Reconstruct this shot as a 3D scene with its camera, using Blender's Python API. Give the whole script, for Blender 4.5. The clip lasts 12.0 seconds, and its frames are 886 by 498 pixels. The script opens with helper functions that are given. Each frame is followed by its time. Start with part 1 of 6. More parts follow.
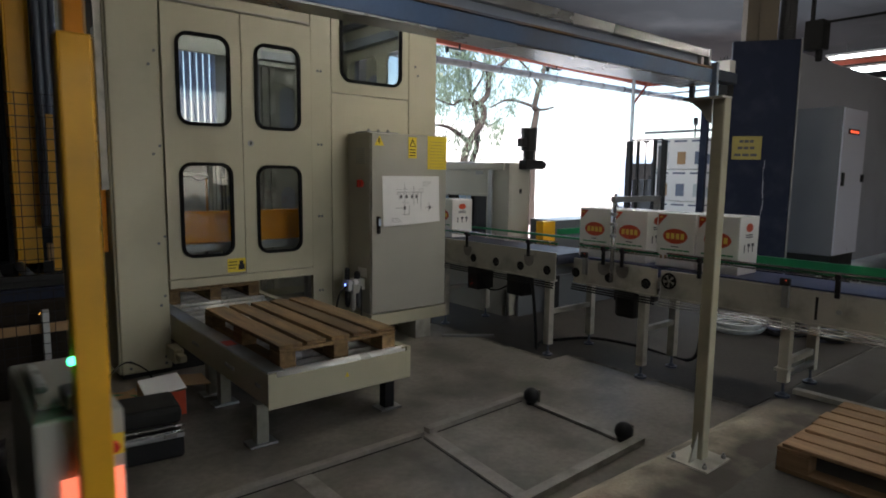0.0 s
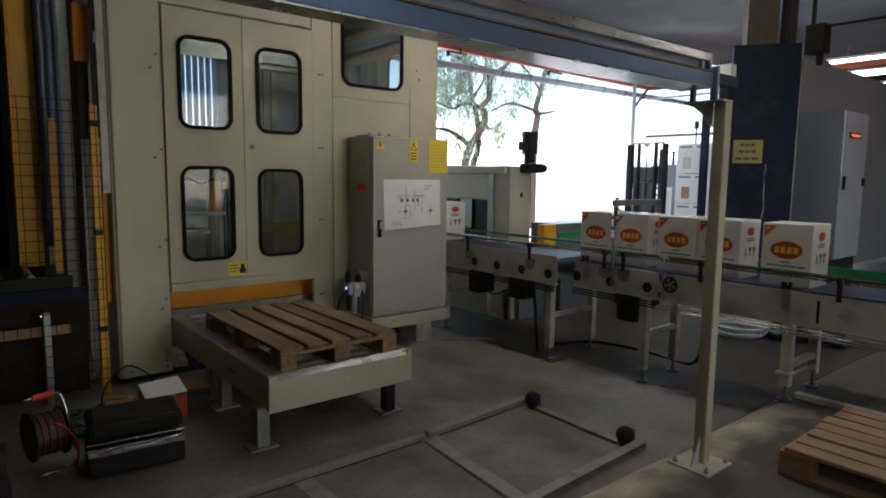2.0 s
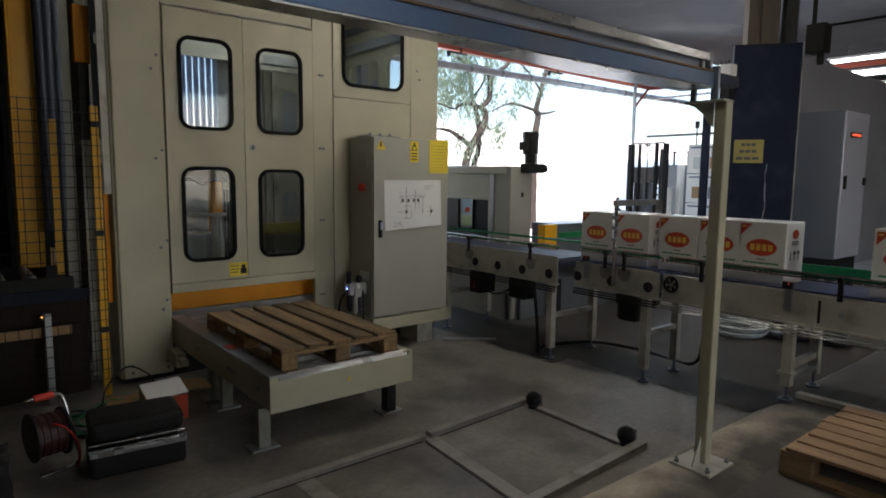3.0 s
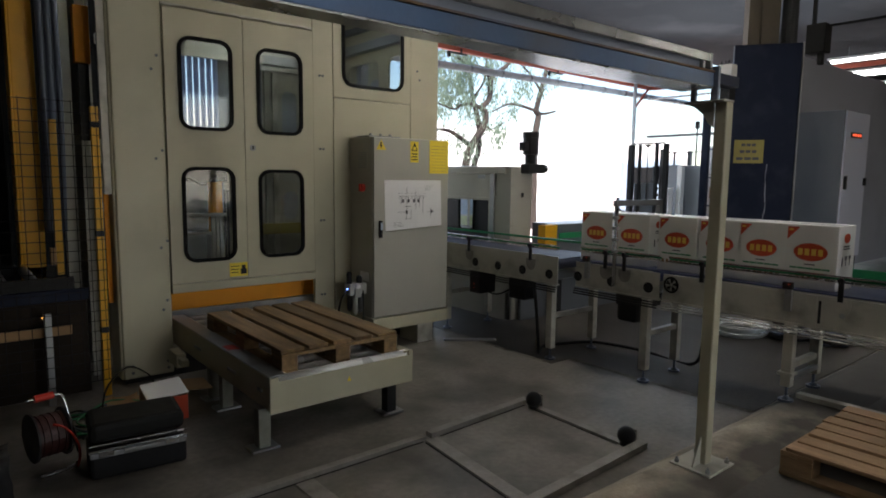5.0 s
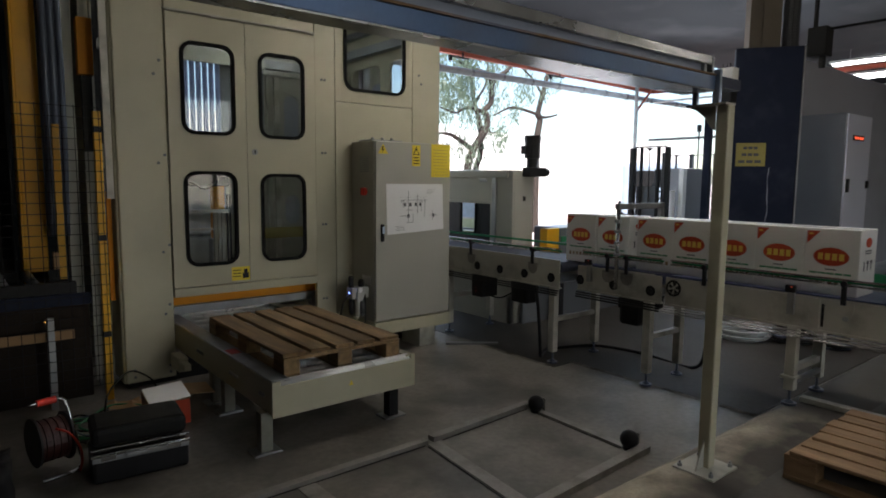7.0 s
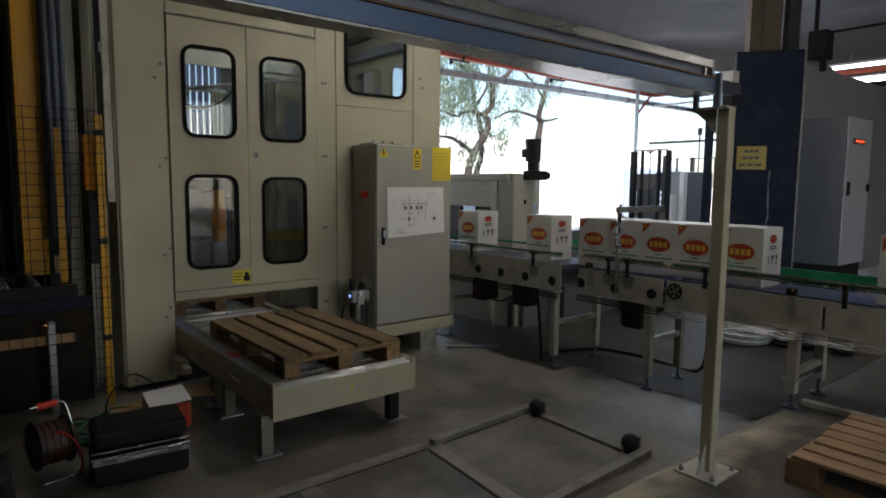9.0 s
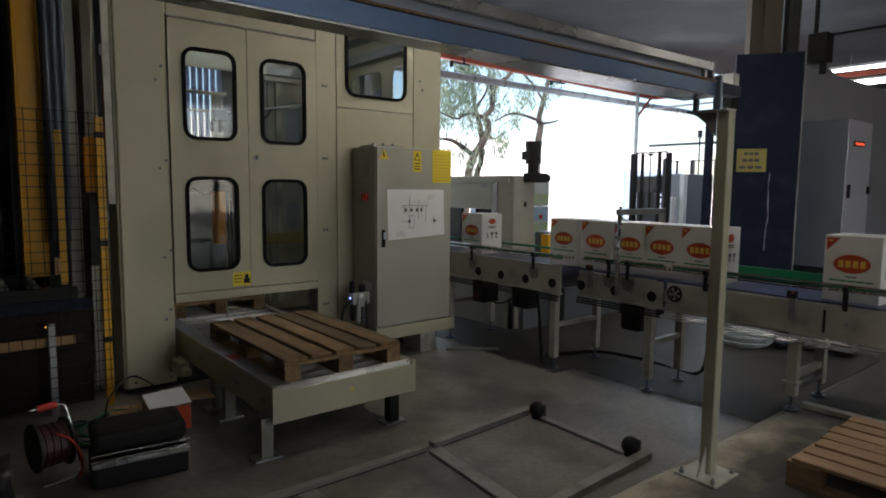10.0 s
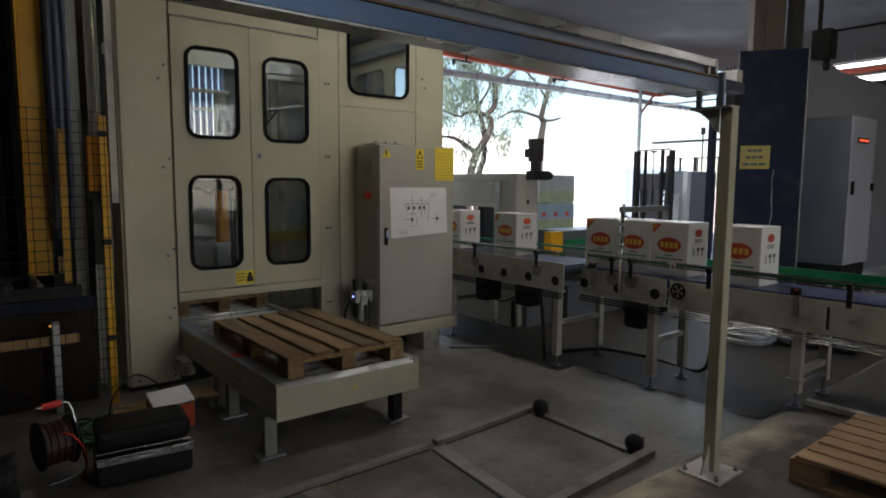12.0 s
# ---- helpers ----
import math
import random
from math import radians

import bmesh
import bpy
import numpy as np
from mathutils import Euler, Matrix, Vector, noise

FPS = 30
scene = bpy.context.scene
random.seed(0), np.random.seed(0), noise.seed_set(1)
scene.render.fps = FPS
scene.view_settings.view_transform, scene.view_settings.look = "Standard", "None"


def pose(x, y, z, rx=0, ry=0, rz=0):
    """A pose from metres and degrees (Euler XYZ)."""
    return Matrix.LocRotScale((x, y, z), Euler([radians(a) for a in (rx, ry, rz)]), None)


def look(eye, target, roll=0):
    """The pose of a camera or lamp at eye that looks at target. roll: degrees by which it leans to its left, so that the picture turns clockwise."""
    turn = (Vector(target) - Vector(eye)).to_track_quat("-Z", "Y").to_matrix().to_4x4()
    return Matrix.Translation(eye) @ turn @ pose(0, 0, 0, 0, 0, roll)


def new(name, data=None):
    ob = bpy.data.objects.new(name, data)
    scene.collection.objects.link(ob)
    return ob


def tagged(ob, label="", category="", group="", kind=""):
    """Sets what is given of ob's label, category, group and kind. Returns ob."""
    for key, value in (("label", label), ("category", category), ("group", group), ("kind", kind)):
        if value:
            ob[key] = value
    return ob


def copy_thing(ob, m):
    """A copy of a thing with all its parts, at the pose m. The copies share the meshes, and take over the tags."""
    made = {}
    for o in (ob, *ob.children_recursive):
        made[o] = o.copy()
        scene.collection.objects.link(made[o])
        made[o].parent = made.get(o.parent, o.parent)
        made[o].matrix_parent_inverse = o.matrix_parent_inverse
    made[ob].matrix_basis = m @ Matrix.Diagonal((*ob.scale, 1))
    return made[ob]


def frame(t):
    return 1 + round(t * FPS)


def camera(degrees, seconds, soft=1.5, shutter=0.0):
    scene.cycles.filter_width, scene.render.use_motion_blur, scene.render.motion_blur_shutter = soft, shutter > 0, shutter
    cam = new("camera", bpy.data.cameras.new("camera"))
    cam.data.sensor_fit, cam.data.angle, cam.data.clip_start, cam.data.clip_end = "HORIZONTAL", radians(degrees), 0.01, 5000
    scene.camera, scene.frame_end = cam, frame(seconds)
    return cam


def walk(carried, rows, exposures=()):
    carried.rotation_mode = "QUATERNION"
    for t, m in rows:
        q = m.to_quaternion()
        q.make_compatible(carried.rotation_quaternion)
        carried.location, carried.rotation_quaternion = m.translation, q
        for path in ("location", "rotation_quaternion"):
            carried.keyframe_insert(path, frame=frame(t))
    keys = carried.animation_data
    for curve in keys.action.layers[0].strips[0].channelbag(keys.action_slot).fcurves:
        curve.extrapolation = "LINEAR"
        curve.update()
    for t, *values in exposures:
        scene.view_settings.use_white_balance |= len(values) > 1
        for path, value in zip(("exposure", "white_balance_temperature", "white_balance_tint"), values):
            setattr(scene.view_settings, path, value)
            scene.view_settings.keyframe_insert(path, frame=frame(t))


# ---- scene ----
import collections

# ---- camera and its walk ----
EYE = Vector((0.0, 0.0, 1.545))
cam = camera(70.95, 12.0, soft=1.8, shutter=0.5)


def aim(yaw, pitch, roll):
    """Camera pose from a heading off +Y towards +X, a downward tilt and a lean, in degrees."""
    y, p = radians(yaw), radians(pitch)
    d = Vector((math.sin(y) * math.cos(p), math.cos(y) * math.cos(p), -math.sin(p)))
    return look(EYE, EYE + d, roll)


AIMS = [
    (0.0, 39.355, 6.93, 0.725), (0.5, 39.311, 6.805, 0.727), (1.0, 39.312, 6.683, 0.822), (1.5, 39.318, 6.602, 0.844),
    (2.0, 39.254, 6.61, 0.74), (2.5, 39.185, 6.555, 0.662), (3.0, 39.184, 6.587, 0.644), (5.0, 39.168, 6.561, 0.639),
    (5.5, 39.19, 6.315, 0.608), (6.0, 39.153, 6.12, 0.66), (6.5, 39.013, 6.215, 0.593), (7.0, 38.987, 6.225, 0.51),
    (9.0, 38.91, 5.931, 0.511), (9.5, 38.916, 5.843, 0.507), (10.0, 38.892, 5.72, 0.536), (10.5, 38.965, 5.797, 0.489),
    (11.0, 38.884, 5.857, 0.488), (11.5, 38.679, 5.92, 0.415), (12.0, 38.633, 5.914, 0.376),
]
walk(cam, [(t, aim(y, p, r)) for t, y, p, r in AIMS], exposures=[(0.0, 1.18), (3.0, 1.18), (5.0, 1.11), (9.0, 0.98), (12.0, 0.98)])

# ---- world, sun, lamps ----
SUN_ELEV, SUN_HEAD = 58.0, 205.0
world = bpy.data.worlds.new("world")
scene.world = world
world.use_nodes = True
wn = world.node_tree
wn.nodes.clear()
sky = wn.nodes.new("ShaderNodeTexSky")
sky.sky_type, sky.sun_disc = "NISHITA", False
sky.sun_elevation, sky.sun_rotation = radians(SUN_ELEV), radians(SUN_HEAD)
wbg = wn.nodes.new("ShaderNodeBackground")
wbg.inputs["Strength"].default_value = 0.15
wout = wn.nodes.new("ShaderNodeOutputWorld")
wn.links.new(sky.outputs[0], wbg.inputs[0])
wn.links.new(wbg.outputs[0], wout.inputs[0])

sun = new("sun", bpy.data.lights.new("sun", "SUN"))
sun.data.energy, sun.data.angle, sun.data.color = 4.5, radians(0.6), (1.0, 0.95, 0.87)
_h, _e = radians(SUN_HEAD), radians(SUN_ELEV)
sun.matrix_world = look((0, 0, 0), (-math.sin(_h) * math.cos(_e), -math.cos(_h) * math.cos(_e), -math.sin(_e)))


def area(name, m, sx, sy, watts, color):
    la = bpy.data.lights.new(name, "AREA")
    la.shape, la.size, la.size_y, la.energy, la.color = "RECTANGLE", sx, sy, watts, color
    ob = new(name, la)
    ob.matrix_world = m
    return ob


# daylight through the yard opening and the open side of the bay
# this first lamp is an added fill behind the camera, its door assumed
area("dock_daylight", look((4.5, -8.95, 2.0), (4.0, 0, 1.8)), 5.0, 3.6, 56, (1.0, 0.925, 0.83))
area("yard_daylight", look((8.2, 7.75, 2.0), (7.0, 0.0, 1.0)), 8.5, 3.4, 60, (0.75, 0.87, 1.0))
area("side_daylight", look((12.6, 6.0, 1.9), (4.0, 4.0, 0.8)), 3.6, 3.0, 60, (0.75, 0.87, 1.0))


# ---- materials ----
def mat(name, base, rough=0.5, metal=0.0, grain=0.12, scale=6.0, bump=0.05, fine=90.0, dirt=None, dirt_amt=0.0, dirt_scale=1.3,
        emit=None, power=0.0, rand=0.0, stretch=None, alpha=1.0, trans=0.0):
    m = bpy.data.materials.new(name)
    m.use_nodes = True
    nt = m.node_tree
    b = nt.nodes["Principled BSDF"]
    tc = nt.nodes.new("ShaderNodeTexCoord")
    src = tc.outputs["Object"]
    if stretch:
        mp = nt.nodes.new("ShaderNodeMapping")
        mp.inputs["Scale"].default_value = stretch
        nt.links.new(src, mp.inputs[0])
        src = mp.outputs[0]

    def nz(s, detail):
        n = nt.nodes.new("ShaderNodeTexNoise")
        n.inputs["Scale"].default_value, n.inputs["Detail"].default_value = s, detail
        nt.links.new(src, n.inputs["Vector"])
        return n.outputs["Fac"]

    big, small = nz(scale, 5), nz(fine, 3)
    mx = nt.nodes.new("ShaderNodeMix")
    mx.data_type = "FLOAT"
    mx.inputs[0].default_value = 0.35
    nt.links.new(big, mx.inputs[2])
    nt.links.new(small, mx.inputs[3])
    rmp = nt.nodes.new("ShaderNodeMapRange")
    rmp.inputs[1].default_value, rmp.inputs[2].default_value = 0.3, 0.7
    rmp.inputs[3].default_value, rmp.inputs[4].default_value = 1 - grain, 1 + grain
    nt.links.new(mx.outputs[0], rmp.inputs[0])
    val = rmp.outputs[0]
    if rand:
        oi = nt.nodes.new("ShaderNodeObjectInfo")
        r2 = nt.nodes.new("ShaderNodeMapRange")
        r2.inputs[3].default_value, r2.inputs[4].default_value = 1 - rand, 1 + rand
        nt.links.new(oi.outputs["Random"], r2.inputs[0])
        mm = nt.nodes.new("ShaderNodeMath")
        mm.operation = "MULTIPLY"
        nt.links.new(val, mm.inputs[0])
        nt.links.new(r2.outputs[0], mm.inputs[1])
        val = mm.outputs[0]
    sc = nt.nodes.new("ShaderNodeVectorMath")
    sc.operation = "SCALE"
    sc.inputs[0].default_value = base
    nt.links.new(val, sc.inputs["Scale"])
    col = sc.outputs[0]
    if dirt:
        dn = nz(dirt_scale, 6)
        dr = nt.nodes.new("ShaderNodeMapRange")
        dr.inputs[1].default_value, dr.inputs[2].default_value = 0.48, 0.68
        dr.inputs[3].default_value, dr.inputs[4].default_value = 0.0, dirt_amt
        nt.links.new(dn, dr.inputs[0])
        dm = nt.nodes.new("ShaderNodeMix")
        dm.data_type = "RGBA"
        dm.inputs[7].default_value = (*dirt, 1)
        nt.links.new(dr.outputs[0], dm.inputs[0])
        nt.links.new(col, dm.inputs[6])
        col = dm.outputs[2]
    nt.links.new(col, b.inputs["Base Color"])
    rr = nt.nodes.new("ShaderNodeMapRange")
    rr.inputs[3].default_value, rr.inputs[4].default_value = max(0.02, rough - 0.12), min(1.0, rough + 0.12)
    nt.links.new(big, rr.inputs[0])
    nt.links.new(rr.outputs[0], b.inputs["Roughness"])
    b.inputs["Metallic"].default_value = metal
    b.inputs["Transmission Weight"].default_value = trans
    b.inputs["Alpha"].default_value = alpha
    if bump:
        bp = nt.nodes.new("ShaderNodeBump")
        bp.inputs["Strength"].default_value, bp.inputs["Distance"].default_value = min(1.0, bump * 4), 0.004
        nt.links.new(mx.outputs[0], bp.inputs["Height"])
        nt.links.new(bp.outputs[0], b.inputs["Normal"])
    if emit:
        b.inputs["Emission Color"].default_value, b.inputs["Emission Strength"].default_value = (*emit, 1), power
    return m


def translucent(name, base, through_):
    """Thin plastic that lets part of the light behind it through."""
    m = bpy.data.materials.new(name)
    m.use_nodes = True
    nt = m.node_tree
    b = nt.nodes["Principled BSDF"]
    b.inputs["Base Color"].default_value, b.inputs["Roughness"].default_value = (*base, 1), 0.3
    t = nt.nodes.new("ShaderNodeBsdfTranslucent")
    t.inputs[0].default_value = (*base, 1)
    n = nt.nodes.new("ShaderNodeTexNoise")
    n.inputs["Scale"].default_value = 7.0
    r = nt.nodes.new("ShaderNodeMapRange")
    r.inputs[3].default_value, r.inputs[4].default_value = through_ - 0.1, through_ + 0.1
    nt.links.new(n.outputs["Fac"], r.inputs[0])
    mx = nt.nodes.new("ShaderNodeMixShader")
    nt.links.new(r.outputs[0], mx.inputs[0])
    nt.links.new(b.outputs[0], mx.inputs[1])
    nt.links.new(t.outputs[0], mx.inputs[2])
    nt.links.new(mx.outputs[0], nt.nodes["Material Output"].inputs[0])
    return m


def glass(name, tint=(0.75, 0.78, 0.78), see=0.75, rough=0.03):
    m = bpy.data.materials.new(name)
    m.use_nodes = True
    nt = m.node_tree
    nt.nodes.clear()
    o = nt.nodes.new("ShaderNodeOutputMaterial")
    t, g, mx, fr = (nt.nodes.new("ShaderNodeBsdf" + k) if k != "x" else None for k in ("Transparent", "Glossy", "x", "x"))
    mx = nt.nodes.new("ShaderNodeMixShader")
    fr = nt.nodes.new("ShaderNodeFresnel")
    fr.inputs[0].default_value = 1.5
    t.inputs[0].default_value = (*[c * see for c in tint], 1)
    g.inputs["Roughness"].default_value = rough
    nt.links.new(fr.outputs[0], mx.inputs[0])
    nt.links.new(t.outputs[0], mx.inputs[1])
    nt.links.new(g.outputs[0], mx.inputs[2])
    nt.links.new(mx.outputs[0], o.inputs[0])
    return m


M = {}
M["beige"] = mat("beige_paint", (0.480, 0.456, 0.332), 0.42, 0, 0.04, 1.6, 0.02, 160, (0.30, 0.27, 0.20), 0.4, 1.6)
M["grey_cab"] = mat("grey_enamel", (0.40, 0.39, 0.34), 0.38, 0, 0.03, 2.0, 0.02, 200, (0.30, 0.29, 0.25), 0.2, 1.5)
M["conv"] = mat("pale_conveyor_paint", (0.50, 0.49, 0.43), 0.4, 0, 0.08, 3.0, 0.03, 120, (0.18, 0.165, 0.14), 0.6, 5.0)
M["concrete"] = mat("worn_concrete", (0.172, 0.158, 0.138), 0.44, 0, 0.45, 2.2, 0.2, 26, (0.055, 0.05, 0.043), 0.9, 1.7)
M["dark_floor"] = mat("dark_oily_concrete", (0.062, 0.056, 0.048), 0.55, 0, 0.35, 2.0, 0.2, 40, (0.045, 0.04, 0.035), 0.8, 0.9)
M["ramp"] = mat("dusty_concrete", (0.42, 0.37, 0.285), 0.85, 0, 0.35, 6.0, 0.4, 60, (0.14, 0.125, 0.10), 0.8, 3.2)
# floor colour with the carton conveyor's shade put into it
M["darkened"] = mat("shaded_floor", (0.066, 0.059, 0.050), 0.6, 0, 0.4, 2.0, 0.2, 30, (0.04, 0.036, 0.031), 0.8, 1.4)
M["ramp_edge"] = mat("worn_floor_lip", (0.20, 0.185, 0.16), 0.8, 0, 0.5, 7, 0.3, 60, (0.08, 0.07, 0.06), 0.8, 6.0)
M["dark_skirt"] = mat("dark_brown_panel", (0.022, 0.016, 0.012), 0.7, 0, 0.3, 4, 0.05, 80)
M["column"] = mat("brown_column_paint", (0.105, 0.086, 0.062), 0.8, 0, 0.2, 2.0, 0.08, 50, (0.09, 0.075, 0.06), 0.6, 2.5, stretch=(3, 3, 0.5))
# slab colour set very dark, with the shade above the lamps included
M["ceil"] = mat("shaded_ceiling_concrete", (0.022, 0.022, 0.025), 0.9, 0, 0.2, 1.0, 0.1, 40, (0.12, 0.115, 0.11), 0.5, 0.6)
M["partition"] = mat("bluish_partition_paint", (0.34, 0.35, 0.40), 0.7, 0, 0.1, 1.0, 0.05, 60, (0.22, 0.22, 0.24), 0.4, 0.8)
M["seal"] = mat("matte_rubber_seal", (0.006, 0.006, 0.006), 0.9, 0, 0.1, 10, 0.0, 100)
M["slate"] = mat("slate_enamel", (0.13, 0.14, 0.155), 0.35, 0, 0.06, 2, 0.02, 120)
# paler enamel for the cabinet front, with the light on it included
M["door_lit"] = mat("lit_blue_enamel", (0.50, 0.51, 0.60), 0.32, 0, 0.05, 2, 0.02, 120)
# sign yellow darkened for dim light at the column and inside the machine
M["sign_dim"] = mat("dimmed_sign", (0.36, 0.30, 0.085), 0.6, 0, 0.15, 8, 0.02, 90)
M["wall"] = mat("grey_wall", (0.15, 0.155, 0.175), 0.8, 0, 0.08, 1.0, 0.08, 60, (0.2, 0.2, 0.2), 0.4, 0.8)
# near-black copy of the wall paint for the shaded west and north walls
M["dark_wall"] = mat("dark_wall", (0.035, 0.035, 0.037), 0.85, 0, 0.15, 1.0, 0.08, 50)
M["steel"] = mat("bright_steel", (0.62, 0.62, 0.62), 0.24, 1.0, 0.06, 8, 0.02, 120)
M["dull_steel"] = mat("dull_steel", (0.36, 0.37, 0.38), 0.45, 0.9, 0.12, 6, 0.05, 90, (0.15, 0.13, 0.11), 0.4, 4)
M["beam"] = mat("grey_blue_steel", (0.10, 0.16, 0.29), 0.33, 0.45, 0.1, 2, 0.04, 80, (0.14, 0.11, 0.07), 0.45, 2.0)
M["rail_steel"] = mat("polished_rail_steel", (0.46, 0.46, 0.46), 0.26, 0.8, 0.12, 3, 0.04, 90, (0.20, 0.19, 0.17), 0.5, 2.5)
M["rust"] = mat("rusty_edge", (0.13, 0.075, 0.035), 0.75, 0.1, 0.4, 5, 0.1, 60, (0.10, 0.13, 0.2), 0.8, 3.0)
M["beam_grey"] = mat("grey_steel_paint", (0.20, 0.23, 0.30), 0.45, 0.2, 0.1, 5, 0.04, 90)
M["orange"] = mat("orange_paint", (0.88, 0.34, 0.004), 0.6, 0, 0.06, 4, 0.03, 90, (0.35, 0.12, 0.02), 0.25, 3)
M["yellow"] = mat("yellow_paint", (0.84, 0.43, 0.008), 0.45, 0, 0.07, 4, 0.03, 90, (0.45, 0.23, 0.02), 0.3, 3)
M["sign_yellow"] = mat("sign_yellow", (0.80, 0.62, 0.04), 0.5, 0, 0.04, 8, 0.01, 120)
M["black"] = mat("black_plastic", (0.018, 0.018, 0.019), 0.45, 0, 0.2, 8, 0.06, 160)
M["rubber"] = mat("black_rubber", (0.014, 0.014, 0.014), 0.6, 0, 0.15, 10, 0.05, 120)
M["navy"] = mat("navy_paint", (0.008, 0.013, 0.034), 0.5, 0, 0.2, 2, 0.06, 60, (0.05, 0.06, 0.09), 0.3, 3.5)
M["wood"] = mat("pallet_wood", (0.235, 0.152, 0.07), 0.75, 0, 0.45, 3.0, 0.28, 40, (0.13, 0.085, 0.05), 0.75, 2.0, rand=0.3, stretch=(9, 0.9, 9))
M["wood_new"] = mat("fresh_pallet_wood", (0.36, 0.232, 0.128), 0.75, 0, 0.3, 3.0, 0.25, 40, (0.25, 0.15, 0.08), 0.4, 2.0, rand=0.18, stretch=(9, 0.9, 9))
M["carton"] = mat("white_cardboard", (0.80, 0.79, 0.76), 0.65, 0, 0.03, 5, 0.03, 150)
M["print_red"] = mat("print_red", (0.55, 0.062, 0.018), 0.5, 0, 0.04, 20, 0.0, 150)
M["print_yellow"] = mat("print_yellow", (0.82, 0.56, 0.10), 0.5, 0, 0.03, 20, 0.0, 150)
M["print_green"] = mat("print_green", (0.05, 0.26, 0.12), 0.5, 0, 0.1, 20, 0.0, 150)
M["print_brown"] = mat("print_brown", (0.30, 0.20, 0.10), 0.5, 0, 0.5, 60, 0.0, 150)
M["print_dark"] = mat("print_dark", (0.08, 0.08, 0.09), 0.5, 0, 0.1, 20, 0.0, 150)
M["cardboard"] = mat("brown_cardboard", (0.36, 0.22, 0.11), 0.8, 0, 0.12, 6, 0.06, 120)
M["paper"] = mat("white_paper", (0.80, 0.80, 0.80), 0.7, 0, 0.03, 10, 0.02, 150)
M["belt"] = mat("blue_belt", (0.055, 0.07, 0.16), 0.42, 0, 0.12, 6, 0.1, 120)
M["belt_worn"] = mat("worn_dark_belt", (0.045, 0.052, 0.085), 0.55, 0, 0.2, 5, 0.1, 90, (0.03, 0.03, 0.035), 0.6, 3.0)
M["green"] = mat("green_guide", (0.012, 0.22, 0.085), 0.4, 0, 0.06, 6, 0.02, 120)
M["red"] = mat("red_paint", (0.55, 0.03, 0.015), 0.45, 0, 0.1, 6, 0.03, 100)
M["red_steel"] = mat("red_oxide_steel", (0.50, 0.11, 0.06), 0.55, 0.1, 0.15, 4, 0.05, 80)
M["blue_grey"] = mat("blue_grey_hose", (0.11, 0.13, 0.18), 0.35, 0.3, 0.1, 6, 0.03, 100)
M["strip"] = translucent("pvc_strip", (0.25, 0.31, 0.50), 0.6)
M["frost"] = translucent("frosted_pane", (0.34, 0.36, 0.40), 0.6)
M["frame_steel"] = mat("dirty_floor_steel", (0.29, 0.275, 0.25), 0.55, 0.3, 0.25, 5, 0.1, 70, (0.10, 0.095, 0.085), 0.7, 5)
M["reel_red"] = mat("dark_red_cable", (0.04, 0.008, 0.006), 0.5, 0, 0.2, 8, 0.05, 90)
M["yard"] = mat("sunlit_yard", (0.72, 0.60, 0.56), 0.9, 0, 0.08, 0.5, 0.1, 8)
M["plaster"] = mat("white_render", (0.80, 0.80, 0.78), 0.9, 0, 0.05, 0.5, 0.05, 8)
# bark darkened so that the trunks look backlit under this sun
M["bark"] = mat("backlit_bark", (0.055, 0.042, 0.036), 0.95, 0, 0.4, 6, 0.4, 40, stretch=(4, 4, 0.7))
M["leaf"] = translucent("pepper_tree_leaf", (0.22, 0.29, 0.21), 0.5)
M["glass"] = glass("clear_pane", (0.87, 0.90, 0.90), 0.92)
M["thin_glass"] = glass("thin_side_pane", (0.86, 0.85, 0.83), 0.9)
M["truck_blue"] = mat("pale_blue_lorry", (0.42, 0.52, 0.66), 0.4, 0, 0.1, 2, 0.02, 60)
M["film"] = mat("stretch_film_pack", (0.52, 0.56, 0.56), 0.28, 0, 0.1, 4, 0.1, 30)
# pack colours greyed to carry the haze of the bright bay
M["hazy_pack_blue"] = mat("hazy_pack_blue", (0.32, 0.46, 0.60), 0.4, 0, 0.2, 9, 0.0, 60)
M["hazy_pack_green"] = mat("hazy_pack_green", (0.42, 0.52, 0.30), 0.4, 0, 0.2, 9, 0.0, 60)
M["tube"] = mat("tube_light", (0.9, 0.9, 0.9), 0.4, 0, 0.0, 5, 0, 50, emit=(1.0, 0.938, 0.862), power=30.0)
# weaker copy for the unseen fill lamp nearest the camera
M["tube_dim"] = mat("weak_fill_tube_light", (0.9, 0.9, 0.9), 0.4, 0, 0.0, 5, 0, 50, emit=(1.0, 0.938, 0.862), power=15.0)
M["tube_inner"] = mat("inner_fill_light", (0.9, 0.9, 0.9), 0.4, 0, 0.0, 5, 0, 50, emit=(0.93, 0.96, 1.0), power=17.0)
M["tube_far"] = mat("distant_tube_light", (0.9, 0.9, 0.9), 0.4, 0, 0.0, 5, 0, 50, emit=(0.95, 0.97, 1.0), power=6.0)
M["led_dim"] = mat("led_dim", (0.5, 0.05, 0.03), 0.4, 0, 0.0, 5, 0, 50, emit=(1.0, 0.12, 0.05), power=1.0)
M["led_faint"] = mat("led_faint", (0.5, 0.05, 0.03), 0.4, 0, 0.0, 5, 0, 50, emit=(1.0, 0.12, 0.05), power=0.35)
# grey-green leg paint, darkened for the shade under the conveyor
M["leg_shaded"] = mat("grey_green_leg_shaded", (0.24, 0.245, 0.205), 0.45, 0, 0.1, 5, 0.04, 90, (0.12, 0.11, 0.09), 0.5, 6)
